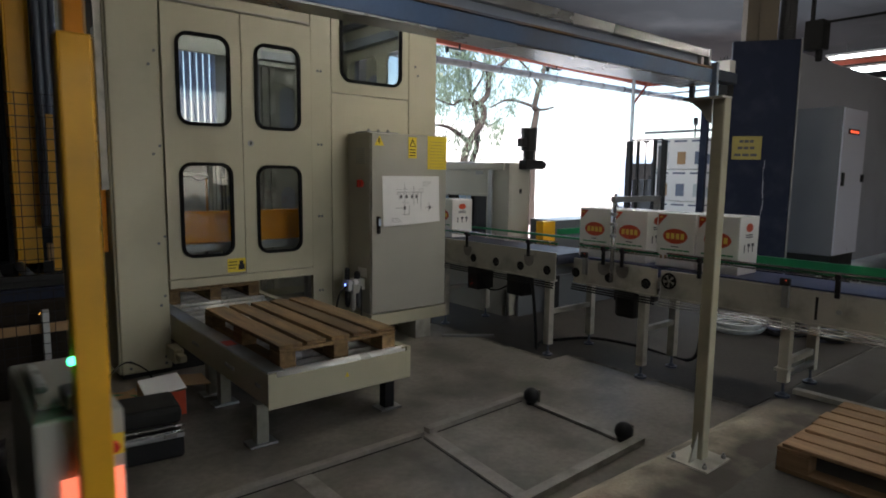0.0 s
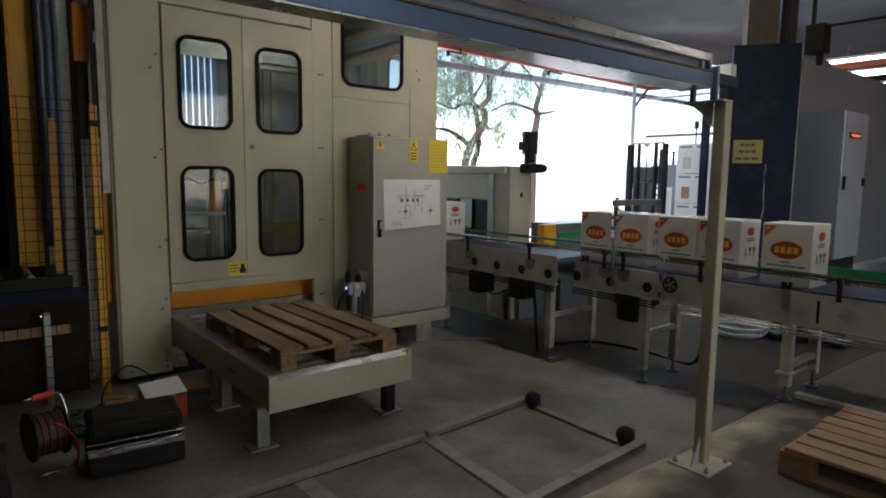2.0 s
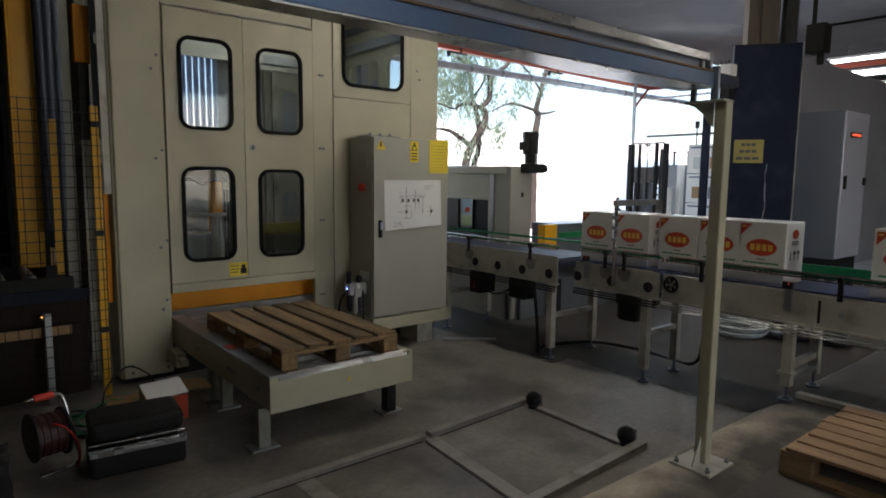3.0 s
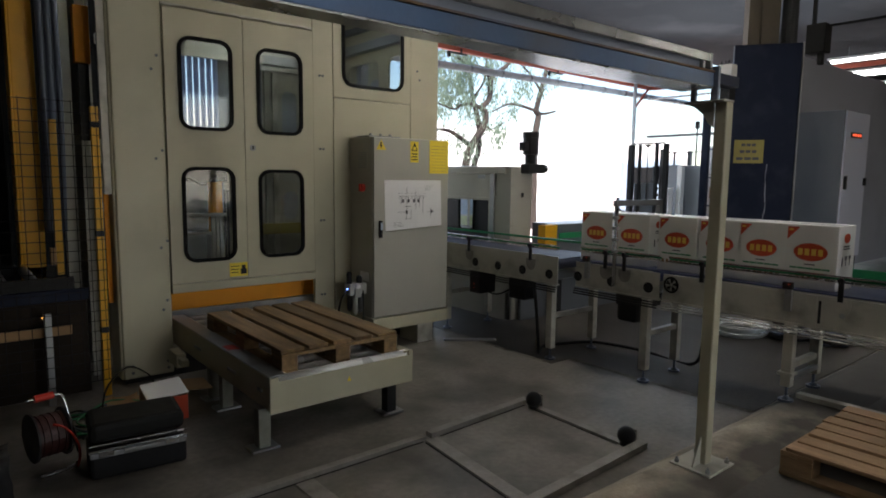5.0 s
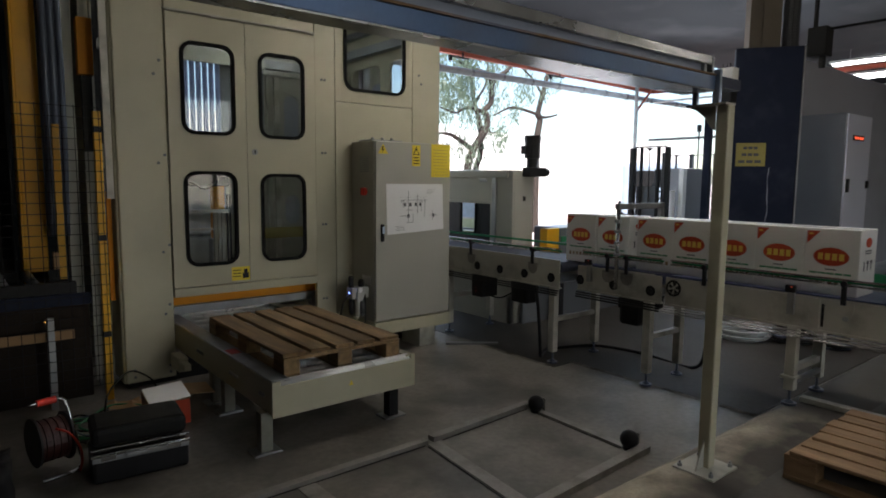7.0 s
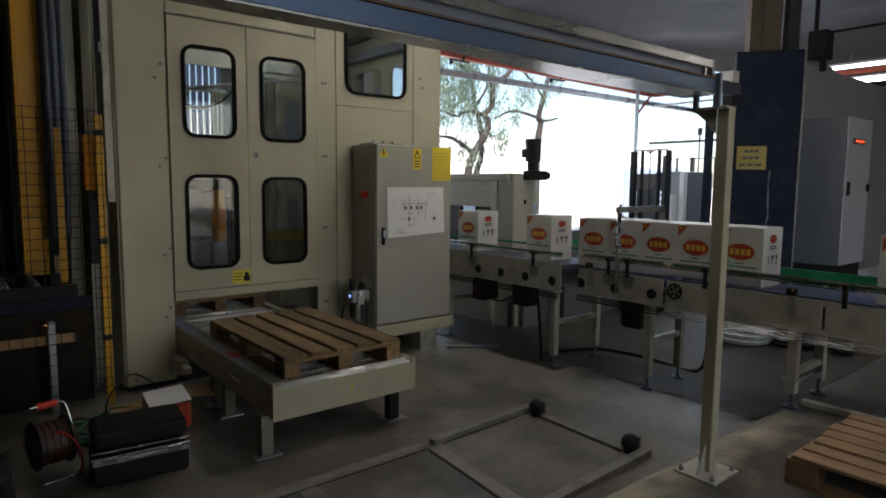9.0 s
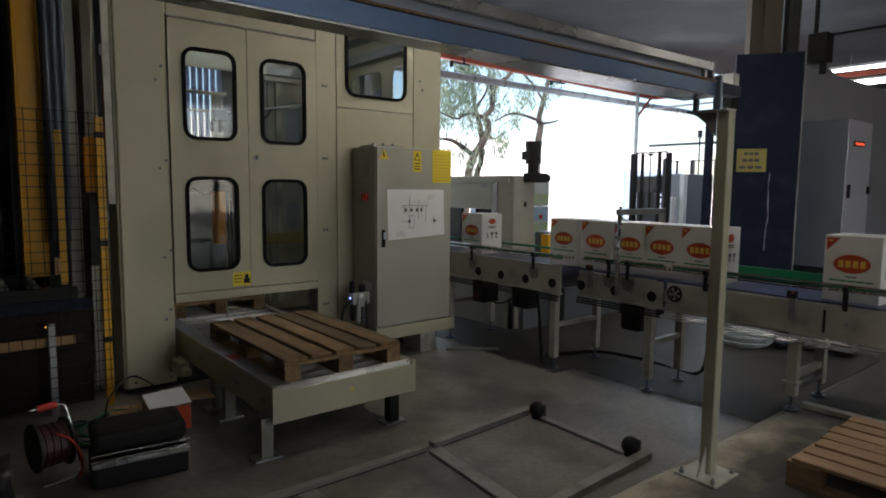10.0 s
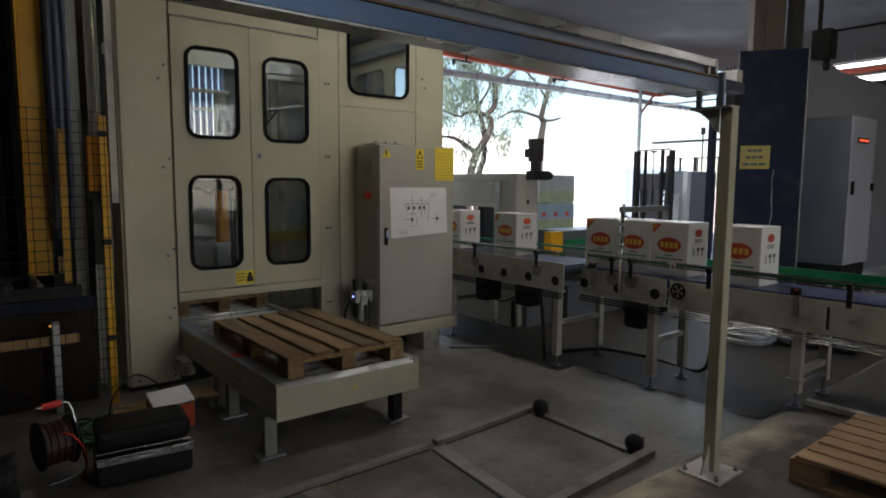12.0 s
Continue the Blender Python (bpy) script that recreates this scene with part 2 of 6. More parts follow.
# pale, barely metallic base carries the overhead lamp's highlight on the rollers
M["roller"] = mat("highlit_roller", (0.84, 0.84, 0.83), 0.3, 0.3, 0.08, 8, 0.02, 120)
M["led_red"] = mat("led_red", (0.5, 0.05, 0.03), 0.4, 0, 0.0, 5, 0, 50, emit=(1.0, 0.12, 0.05), power=0.8)
M["lamp_red"] = mat("red_lamp_glow", (0.6, 0.12, 0.08), 0.4, 0, 0.0, 5, 0, 50, emit=(1.0, 0.22, 0.12), power=0.55)
M["led_blue"] = mat("led_blue", (0.1, 0.1, 0.6), 0.4, 0, 0.0, 5, 0, 50, emit=(0.15, 0.25, 1.0), power=3.0)
M["led_green"] = mat("led_green", (0.05, 0.5, 0.2), 0.4, 0, 0.0, 5, 0, 50, emit=(0.05, 1.0, 0.35), power=5.0)
M["led_amber"] = mat("led_amber", (0.6, 0.3, 0.05), 0.4, 0, 0.0, 5, 0, 50, emit=(1.0, 0.5, 0.1), power=2.0)
M["robot_grey"] = mat("robot_shell", (0.42, 0.42, 0.39), 0.4, 0, 0.04, 4, 0.02, 120)


for _k in ("navy", "black", "rubber", "seal", "dark_skirt"):
    M[_k].node_tree.nodes["Principled BSDF"].inputs["Specular IOR Level"].default_value = 0.18

# worn pale zone of the step, which fades into the oily floor behind its crest
_r = M["ramp"].node_tree
_n = {k: _r.nodes.new("ShaderNode" + k) for k in ("TexCoord", "SeparateXYZ", "TexNoise", "MapRange", "Math", "Mix")}
_n["TexNoise"].inputs["Scale"].default_value, _n["TexNoise"].inputs["Detail"].default_value = 4.5, 6
_n["MapRange"].inputs[1].default_value, _n["MapRange"].inputs[2].default_value = 1.62, 1.34
_n["Math"].operation = "MULTIPLY_ADD"
_n["Math"].inputs[1].default_value = 1.9
_n["Math"].use_clamp = True
_sub = _r.nodes.new("ShaderNodeMath")
_sub.operation, _sub.inputs[1].default_value = "SUBTRACT", 0.5
_n["Mix"].data_type = "RGBA"
_n["Mix"].inputs[7].default_value = (0.075, 0.068, 0.058, 1)
_b = _r.nodes["Principled BSDF"]
_was = _b.inputs["Base Color"].links[0].from_socket
_r.links.new(_n["TexCoord"].outputs["Object"], _n["SeparateXYZ"].inputs[0])
_r.links.new(_n["TexCoord"].outputs["Object"], _n["TexNoise"].inputs["Vector"])
_r.links.new(_n["SeparateXYZ"].outputs[1], _n["MapRange"].inputs[0])
_r.links.new(_n["TexNoise"].outputs["Fac"], _sub.inputs[0])
_r.links.new(_sub.outputs[0], _n["Math"].inputs[0])
_r.links.new(_n["MapRange"].outputs[0], _n["Math"].inputs[2])
_far = _r.nodes.new("ShaderNodeMapRange")
_far.inputs[1].default_value, _far.inputs[2].default_value = 3.5, 4.15
_r.links.new(_n["SeparateXYZ"].outputs[0], _far.inputs[0])
_mx = _r.nodes.new("ShaderNodeMath")
_mx.operation = "MAXIMUM"
_r.links.new(_n["Math"].outputs[0], _mx.inputs[0])
_r.links.new(_far.outputs[0], _mx.inputs[1])
_r.links.new(_mx.outputs[0], _n["Mix"].inputs[0])
_r.links.new(_was, _n["Mix"].inputs[6])
_r.links.new(_n["Mix"].outputs[2], _b.inputs["Base Color"])


# ---- mesh helpers ----
def thing(name, at, label, category, group="", kind=""):
    ob = new(name)
    ob.empty_display_size = 0.1
    ob.location = at
    bpy.context.view_layer.update()
    return tagged(ob, label, category, group, kind)


def part(name, bm, material, parent=None, label="", smooth=False):
    """One mesh object out of a bmesh drawn in world places, under a thing or a part."""
    me = bpy.data.meshes.new(name)
    root = parent
    while root is not None and root.parent is not None:
        root = root.parent
    if root is not None:
        bmesh.ops.translate(bm, verts=bm.verts, vec=-root.location)
    bmesh.ops.recalc_face_normals(bm, faces=bm.faces)
    bm.to_mesh(me)
    bm.free()
    me.materials.append(M[material] if isinstance(material, str) else material)
    if smooth:
        for p in me.polygons:
            p.use_smooth = True
    ob = new(name, me)
    if parent is not None:
        ob.parent = parent
    if label:
        ob["label"] = label
    return ob


def B():
    return bmesh.new()


def box(bm, x0, x1, y0, y1, z0, z1, bev=0.0, m=None):
    r = bmesh.ops.create_cube(bm, size=1.0)
    vs = r["verts"]
    for v in vs:
        v.co = Vector(((x0 + x1) / 2 + v.co.x * (x1 - x0), (y0 + y1) / 2 + v.co.y * (y1 - y0), (z0 + z1) / 2 + v.co.z * (z1 - z0)))
    if bev > 0:
        es = list({e for v in vs for e in v.link_edges})
        r = bmesh.ops.bevel(bm, geom=es, offset=bev, segments=2, affect="EDGES", profile=0.5)
        vs = list({v for f in r["faces"] for v in f.verts} | {v for v in vs if v.is_valid})
    if m is not None:
        bmesh.ops.transform(bm, matrix=m, verts=vs)
    return vs


def cyl(bm, a, b, r, seg=12, r2=None):
    a, b = Vector(a), Vector(b)
    d = b - a
    q = d.to_track_quat("Z", "Y").to_matrix().to_4x4()
    res = bmesh.ops.create_cone(bm, cap_ends=True, segments=seg, radius1=r, radius2=r if r2 is None else r2, depth=d.length,
                                matrix=Matrix.Translation((a + b) / 2) @ q)
    return res["verts"]


def ball(bm, c, r, seg=16):
    return bmesh.ops.create_uvsphere(bm, u_segments=seg, v_segments=seg // 2, radius=r, matrix=Matrix.Translation(c))["verts"]


def tube(bm, pts, r, seg=8):
    """A bent bar or hose through points."""
    pts = [Vector(p) for p in pts]
    rings = []
    for i, p in enumerate(pts):
        d = (pts[min(i + 1, len(pts) - 1)] - pts[max(i - 1, 0)]).normalized()
        u = d.orthogonal().normalized() if i == 0 else (u - d * u.dot(d)).normalized()
        w = d.cross(u)
        rings.append([bm.verts.new(p + r * (math.cos(k * math.tau / seg) * u + math.sin(k * math.tau / seg) * w)) for k in range(seg)])
    for a, b in zip(rings, rings[1:]):
        for k in range(seg):
            bm.faces.new((a[k], a[(k + 1) % seg], b[(k + 1) % seg], b[k]))
    bm.faces.new(rings[0][::-1])
    bm.faces.new(rings[-1])


def arc_pts(pts, n=6):
    """Smooth points through a few given ones (Catmull-Rom)."""
    P = [Vector(p) for p in pts]
    P = [P[0]] + P + [P[-1]]
    out = []
    for i in range(1, len(P) - 2):
        for k in range(n):
            t = k / n
            a, b, c, d = P[i - 1], P[i], P[i + 1], P[i + 2]
            out.append(0.5 * ((2 * b) + (c - a) * t + (2 * a - 5 * b + 4 * c - d) * t * t + (3 * b - a - 3 * c + d) * t ** 3))
    out.append(P[-2])
    return out


def rounded(x0, x1, z0, z1, r, n=5):
    """Outline of a rounded rectangle in x and z, anticlockwise from the lower right corner."""
    out = []
    for cx, cz, a0 in ((x1 - r, z0 + r, -90), (x1 - r, z1 - r, 0), (x0 + r, z1 - r, 90), (x0 + r, z0 + r, 180)):
        for k in range(n + 1):
            a = radians(a0 + 90 * k / n)
            out.append((cx + r * math.cos(a), cz + r * math.sin(a)))
    return out


def holed_panel(bm, X0, X1, Z0, Z1, x0, x1, z0, z1, r, ya, yb):
    """A plate from ya (front) to yb with one rounded opening through it."""
    inner = rounded(x0, x1, z0, z1, r)
    n = 5
    outer = []
    for c, (cx, cz) in enumerate(((X1, Z0), (X1, Z1), (X0, Z1), (X0, Z0))):
        for k in range(n + 1):
            ix, iz = inner[c * (n + 1) + k]
            if k in (2, 3):
                outer.append((cx, cz))
            elif (c % 2 == 0) == (k < 2):
                outer.append((ix, cz))
            else:
                outer.append((cx, iz))
    V = [[bm.verts.new((x, y, z)) for x, z in ring] for ring, y in ((inner, ya), (outer, ya), (outer, yb), (inner, yb))]
    N = len(inner)
    for a, b in ((0, 1), (1, 2), (2, 3), (3, 0)):
        for k in range(N):
            j = (k + 1) % N
            q = [V[a][k], V[b][k], V[b][j], V[a][j]]
            try:
                bm.faces.new(q)
            except ValueError:
                pass
    bmesh.ops.remove_doubles(bm, verts=[v for rg in V for v in rg], dist=1e-5)


def gasket(bm, x0, x1, z0, z1, r, w, ya, yb):
    a, b = rounded(x0, x1, z0, z1, r), rounded(x0 + w, x1 - w, z0 + w, z1 - w, max(0.01, r - w))
    V = [[bm.verts.new((x, y, z)) for x, z in ring] for ring, y in ((a, ya), (b, ya), (b, yb), (a, yb))]
    N = len(a)
    for i, j in ((0, 1), (1, 2), (2, 3), (3, 0)):
        for k in range(N):
            m_ = (k + 1) % N
            bm.faces.new((V[i][k], V[j][k], V[j][m_], V[i][m_]))


def plate_poly(bm, pts, n, t):
    """A thin plate from an outline of 3D points, t thick along -n."""
    n = Vector(n)
    a = [bm.verts.new(Vector(p)) for p in pts]
    b = [bm.verts.new(Vector(p) - n * t) for p in pts]
    bm.faces.new(a)
    bm.faces.new(b[::-1])
    for k in range(len(a)):
        j = (k + 1) % len(a)
        bm.faces.new((a[k], b[k], b[j], a[j]))


SPLIT = {"leg", "inner_post", "foot", "side_wall", "inner_rail", "inner_guard", "fence_post", "side", "guide_column", "tape_mark", "frame", "handle", "kick_plate", "bracket", "corner_plate", "inner_wall", "corner_frame"}


def simple(name, material, boxes, parent=None, label="", bev=0.0):
    """Boxes as one part, or as a part each where they are separate pieces."""
    if name in SPLIT and len(boxes) > 1 and parent is not None:
        for b in boxes[:-1]:
            simple(name, material, [b], parent, label, bev)
        boxes = boxes[-1:]
    bm = B()
    for b in boxes:
        box(bm, *b, bev)
    return part(name, bm, material, parent, label)


# ---- the hall ----
def build_hall():
    bm = B()
    ys = [(-9.0, 0.15), (1.54, 0.15)]
    ys2 = [(1.76, 0.0), (8.0, 0.0)]
    xs = [-7.0 + i * 1.0 for i in range(31)]
    for prof, nm_, mt_, lb_ in ((ys, "floor_upper", "dark_floor", "dark oily concrete floor one step higher"), (ys2, "floor", "concrete", "grey worn concrete factory floor with stains")):
        bm = B()
        rows = [[bm.verts.new((x, y, z)) for x in xs] for y, z in prof]
        for a, b in zip(rows, rows[1:]):
            for k in range(len(xs) - 1):
                bm.faces.new((a[k], a[k + 1], b[k + 1], b[k]))
        tagged(part(nm_, bm, mt_), lb_, "floor", kind="structure")
    # slabs painted dark where the conveyor's shade falls, and on behind it
    for x0, x1, y0, y1 in ((3.93, 8.6, 3.36, 7.75), (4.165, 8.6, 1.80, 3.36)):
        tagged(simple("floor_strip", "darkened", [(x0, x1, y0, y1, -0.02, 0.004)]), "floor darkened for the shade under and behind the carton conveyor", "floor", kind="structure")
    for x0, y0, y1 in ((3.93, 3.40, 4.75), (4.165, 1.80, 3.36)):
        n = int((y1 - y0) / 0.05)
        b = B()
        side = [[], []]
        for k in range(n + 1):
            w = 0.010 * noise.noise(Vector((k * 0.35, x0, 2)))
            side[0].append(b.verts.new((x0 - 0.028 + w * 1.6, y0 + (y1 - y0) * k / n, 0.002)))
            side[1].append(b.verts.new((x0 + 0.004 + w, y0 + (y1 - y0) * k / n, 0.009)))
        for k in range(n):
            b.faces.new((side[0][k], side[1][k], side[1][k + 1], side[0][k + 1]))
        tagged(part("floor_edge", b, "ramp_edge"), "worn pale lip along the edge of the darkened floor", "floor", kind="structure")
    bm = B()
    xs = [-7.0 + i * 0.06 for i in range(int(24 / 0.06))]
    rows = []
    for j in range(7):
        y = (1.78, 1.74, 1.69, 1.64, 1.58, 1.42, 1.22)[j]
        row = []
        for x in xs:
            w = noise.noise(Vector((x * 3.1, j * 0.4, 0))) * (0.006, 0.008, 0.01, 0.012, 0.01, 0.01, 0.0)[j] + noise.noise(Vector((x * 11, j, 3))) * (0.004 if j < 4 else 0.0)
            z = 0.15 * min(1.0, j / 4.0)
            row.append(bm.verts.new((x, y + w, z + 0.003 + (w * 0.2 if 0 < j < 4 else 0))))
        rows.append(row)
    for a, b in zip(rows, rows[1:]):
        for k in range(len(xs) - 1):
            bm.faces.new((a[k], a[k + 1], b[k + 1], b[k]))
    tagged(part("floor_ramp", bm, "ramp", smooth=True), "pale dusty concrete ramp edge with broken surface", "floor", kind="structure")
    tagged(simple("ceiling", "ceil", [(-7.2, 24, -9.2, 7.8, 4.3, 4.5)]), "concrete slab ceiling darkened for the shade above the lamps", "ceiling", kind="structure")
    tagged(simple("wall_west", "dark_wall", [(-7.2, -7.0, -9.2, 8.0, -0.1, 4.3)]), "plain hall wall with shade put into its dark colour", "wall", kind="structure")
    # unseen wall; the door opening is made up for the fill lamp
    tagged(simple("wall_south", "wall", [(-7.0, 2.0, -9.2, -9.0, -0.1, 4.3), (7.0, 24, -9.2, -9.0, -0.1, 4.3), (2.0, 7.0, -9.2, -9.0, 3.9, 4.3)]),
           "plain grey unseen hall wall with an opening added for the fill lamp", "wall", kind="structure")
    tagged(simple("wall_east", "wall", [(24, 24.2, -9.2, 8.0, -0.1, 4.5)]), "plain grey hall wall", "wall", kind="structure")
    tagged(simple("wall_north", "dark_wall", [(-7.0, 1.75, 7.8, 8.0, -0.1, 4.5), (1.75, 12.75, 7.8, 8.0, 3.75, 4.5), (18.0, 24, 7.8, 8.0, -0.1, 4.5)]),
           "hall wall darkened for shade, with a wide open loading bay", "wall", kind="structure")
    # low partition with the electric cabinet before it
    tagged(simple("wall_partition", "partition", [(8.75, 23.9, 3.75, 3.9, 0.15, 3.27)]), "bluish grey partition wall below the ceiling", "wall", kind="structure")
    # yard
    bm = B()
    v = [bm.verts.new(p) for p in ((-400, 8.0, -0.03), (800, 8.0, -0.03), (800, 900, -0.03), (-400, 900, -0.03))]
    bm.faces.new(v)
    tagged(part("ground", bm, "yard"), "bright sunlit pale concrete yard", "ground", kind="structure")


def build_machine():
    Y = 4.904
    th = thing("palletizer", (2.45, 5.9, 0.0), "large beige sheet-metal palletizing machine with two glazed doors", "machine")
    body = B()
    # left corner post with a rounded edge
    box(body, 0.99, 1.342, Y, Y + 0.05, 0.035, 3.6, 0.012)
    box(body, 0.975, 1.03, Y + 0.02, Y + 0.32, 0.035, 3.6, 0.01)
    part("corner_panel", body, "beige", th)
    part("skirting", (lambda b: (box(b, 1.0, 1.34, Y + 0.02, Y + 0.05, 0.0, 0.035), b)[1])(B()), "black", th)
    simple("top_panel", "beige", [(1.346, 2.541, Y, Y + 0.04, 2.762, 3.6)], th, bev=0.004)
    simple("door_sill", "beige", [(1.345, 2.541, Y - 0.018, Y + 0.06, 0.645, 0.712)], th, bev=0.006)
    simple("stile", "beige", [(2.547, 2.738, Y, Y + 0.04, 0.10, 3.6)], th, bev=0.004)
    simple("lower_panel", "beige", [(2.744, 3.571, Y, Y + 0.04, 0.10, 2.228)], th, bev=0.004)
    simple("edge_panel", "beige", [(3.577, 3.905, Y, Y + 0.04, 0.10, 3.6), (3.86, 3.905, Y + 0.04, Y + 0.35, 0.1, 3.6)], th, bev=0.004)
    simple("kick_plate", "black", [(1.345, 2.547, Y + 0.03, Y + 0.05, 0.0, 0.17), (2.547, 3.9, Y + 0.03, Y + 0.05, 0.0, 0.10)], th)
    bm = B()
    holed_panel(bm, 2.744, 3.571, 2.234, 3.6, 2.84, 3.478, 2.345, 3.25, 0.10, Y, Y + 0.04)
    part("upper_panel", bm, "beige", th)
    wins = [(2.84, 3.478, 2.345, 3.25)]
    for nm, X0, X1, hx0, hx1, zz in (("door", 1.348, 1.936, 1.452, 1.838, ((1.893, 2.556), (0.883, 1.594))),
                                     ("door", 1.941, 2.541, 2.054, 2.430, ((1.889, 2.547), (0.880, 1.582)))):
        bm = B()
        holed_panel(bm, X0, X1, 1.74, 2.757, hx0, hx1, zz[0][0], zz[0][1], 0.085, Y - 0.012, Y + 0.03)
        holed_panel(bm, X0, X1, 0.718, 1.74, hx0, hx1, zz[1][0], zz[1][1], 0.085, Y - 0.012, Y + 0.03)
        d = part(nm, bm, "beige", th)
        for z0, z1 in zz:
            bm = B()
            gasket(bm, hx0 - 0.012, hx1 + 0.012, z0 - 0.012, z1 + 0.012, 0.095, 0.026, Y - 0.026, Y + 0.0)
            part("gasket", bm, "seal", d, "black rubber window seal")
            bm = B()
            box(bm, hx0 - 0.01, hx1 + 0.01, Y + 0.004, Y + 0.01, z0 - 0.01, z1 + 0.01)
            p = part("pane", bm, "glass", d, "clear window pane")
            p.visible_shadow = False
    # top window
    x0, x1, z0, z1 = wins[0]
    bm = B()
    gasket(bm, x0 - 0.012, x1 + 0.012, z0 - 0.012, z1 + 0.012, 0.11, 0.026, Y - 0.014, Y + 0.01)
    part("gasket", bm, "seal", th)
    bm = B()
    box(bm, x0 - 0.01, x1 + 0.01, Y + 0.014, Y + 0.02, z0 - 0.01, z1 + 0.01)
    p = part("pane", bm, "glass", th)
    p.visible_shadow = False
    # door rail, lock and screws
    bm = B()
    box(bm, 1.33, 2.53, Y - 0.03, Y - 0.005, 2.764, 2.778, 0.003)
    for x in (1.38, 1.70, 1.935, 2.22, 2.50):
        box(bm, x - 0.03, x + 0.03, Y - 0.034, Y - 0.005, 2.757, 2.766, 0.002)
    part("door_rail", bm, "grey_cab", th)
    bm = B()
    cyl(bm, (2.0, Y - 0.02, 1.765), (2.0, Y - 0.01, 1.765), 0.024, 20)
    part("door_lock", bm, "dull_steel", th)
    bm = B()
    box(bm, 1.995, 2.005, Y - 0.024, Y - 0.018, 1.752, 1.779, 0.001)
    part("keyhole", bm, "black", th)
    bm = B()
    for x, z in ((1.30, 2.40), (1.26, 2.30), (1.315, 1.72), (1.27, 1.66), (1.325, 1.05), (1.28, 1.00), (1.31, 0.60), (1.28, 0.53), (1.30, 0.13), (1.30, 0.08), (1.05, 0.13), (1.05, 0.08),
                 (2.61, 2.40), (2.64, 2.40), (2.61, 1.78), (2.64, 1.78), (2.61, 1.16), (2.64, 1.16), (3.65, 2.55), (3.68, 2.47), (2.61, 0.5), (2.64, 0.5), (2.62, 0.3)):
        cyl(bm, (x, Y - 0.006, z), (x, Y + 0.002, z), 0.011, 10)
    tagged(part("screw_heads", bm, "slate", th), kind="stuff")
    # yellow notice on the doors
    simple("notice", "sign_yellow", [(1.786, 1.934, Y - 0.0145, Y - 0.012, 0.735, 0.845)], th, "yellow safety notice")
    simple("notice_symbol", "black", [(1.875, 1.925, Y - 0.0165, Y - 0.0145, 0.752, 0.795), (1.885, 1.915, Y - 0.0165, Y - 0.0145, 0.795, 0.825),
                                      (1.795, 1.862, Y - 0.0165, Y - 0.0145, 0.815, 0.821), (1.795, 1.862, Y - 0.0165, Y - 0.0145, 0.790, 0.796), (1.795, 1.855, Y - 0.0165, Y - 0.0145, 0.765, 0.771)], th)
    for x in (1.345, 1.9385, 2.544, 2.741, 3.574):
        simple("seam_backing", "black", [(x - 0.012, x + 0.012, Y + 0.051, Y + 0.056, 0.72, 3.55)], th)
    # closed rear, sides and roof
    simple("roof", "beige", [(0.99, 3.905, Y + 0.05, 7.3, 3.56, 3.6)], th)
    simple("side_wall", "beige", [(3.87, 3.905, Y + 0.36, 7.3, 0.1, 2.1)], th)
    for ya, yb in ((5.26, 5.82), (5.82, 6.62), (6.62, 7.25)):
        bm = B()
        holed_panel(bm, ya, yb, 2.1, 3.55, ya + 0.09, yb - 0.09, 2.35, 2.82, 0.09, 3.872, 3.903)
        for v in bm.verts:
            v.co = Vector((v.co.y, v.co.x, v.co.z))
        part("side_wall", bm, "beige", th)
        bm = B()
        bm.faces.new([bm.verts.new((3.887, y_, z_)) for y_, z_ in ((ya + 0.08, 2.34), (yb - 0.08, 2.34), (yb - 0.08, 2.83), (ya + 0.08, 2.83))])
        part("side_pane", bm, "thin_glass", th)
    for X0, X1 in ((0.99, 1.75), (1.75, 2.75), (2.75, 3.3), (3.3, 3.87)):
        if X0 > 2:
            bm = B()
            holed_panel(bm, X0, X1, 1.9, 3.55, X0 + 0.14, X1 - 0.14, 2.15, 2.85, 0.12, 7.26, 7.3)
            part("rear_panel", bm, "beige", th)
            simple("rear_pane", "frost", [(X0 + 0.13, X1 - 0.13, 7.275, 7.28, 2.14, 2.86)], th)
        bm = B()
        holed_panel(bm, X0, X1, 0.0, 1.9, X0 + 0.14, X1 - 0.14, 0.95, 1.65, 0.12, 7.26, 7.3)
        part("rear_panel", bm, "beige", th)
        simple("rear_pane", "slate", [(X0 + 0.13, X1 - 0.13, 7.275, 7.28, 0.94, 1.66)], th)
    simple("inner_post", "dull_steel", [(1.06, 1.14, 7.1, 7.2, 0, 3.5), (2.9, 2.98, 5.7, 5.78, 0, 3.5), (3.6, 3.7, 6.6, 6.7, 0, 3.5)], th)
    simple("inner_rail", "dull_steel", [(1.1, 3.0, 5.9, 5.98, 2.62, 2.70), (1.1, 3.8, 6.4, 6.46, 1.2, 1.28)], th)
    for z0, z1, h0, h1 in ((0.3, 1.62, 1.08, 1.38), (1.62, 3.0, 1.80, 2.42)):
        bm = B()
        holed_panel(bm, 2.62, 3.3, z0, z1, 2.86, 3.03, h0, h1, 0.08, 6.2, 6.23)
        part("inner_guard", bm, "grey_cab", th)
        simple("guard_pane", "frost", [(2.85, 3.04, 6.215, 6.218, h0 - 0.01, h1 + 0.01)], th)
    simple("side_rail", "dull_steel", [(3.78, 3.868, 5.0, 7.2, 2.93, 3.02)], th)
    simple("side_rail", "slate", [(3.80, 3.868, 5.0, 7.2, 3.16, 3.22)], th)
    simple("guard_rib", "dull_steel", [(2.45, 2.48, 6.18, 6.22, 0.3, 3.0)], th)
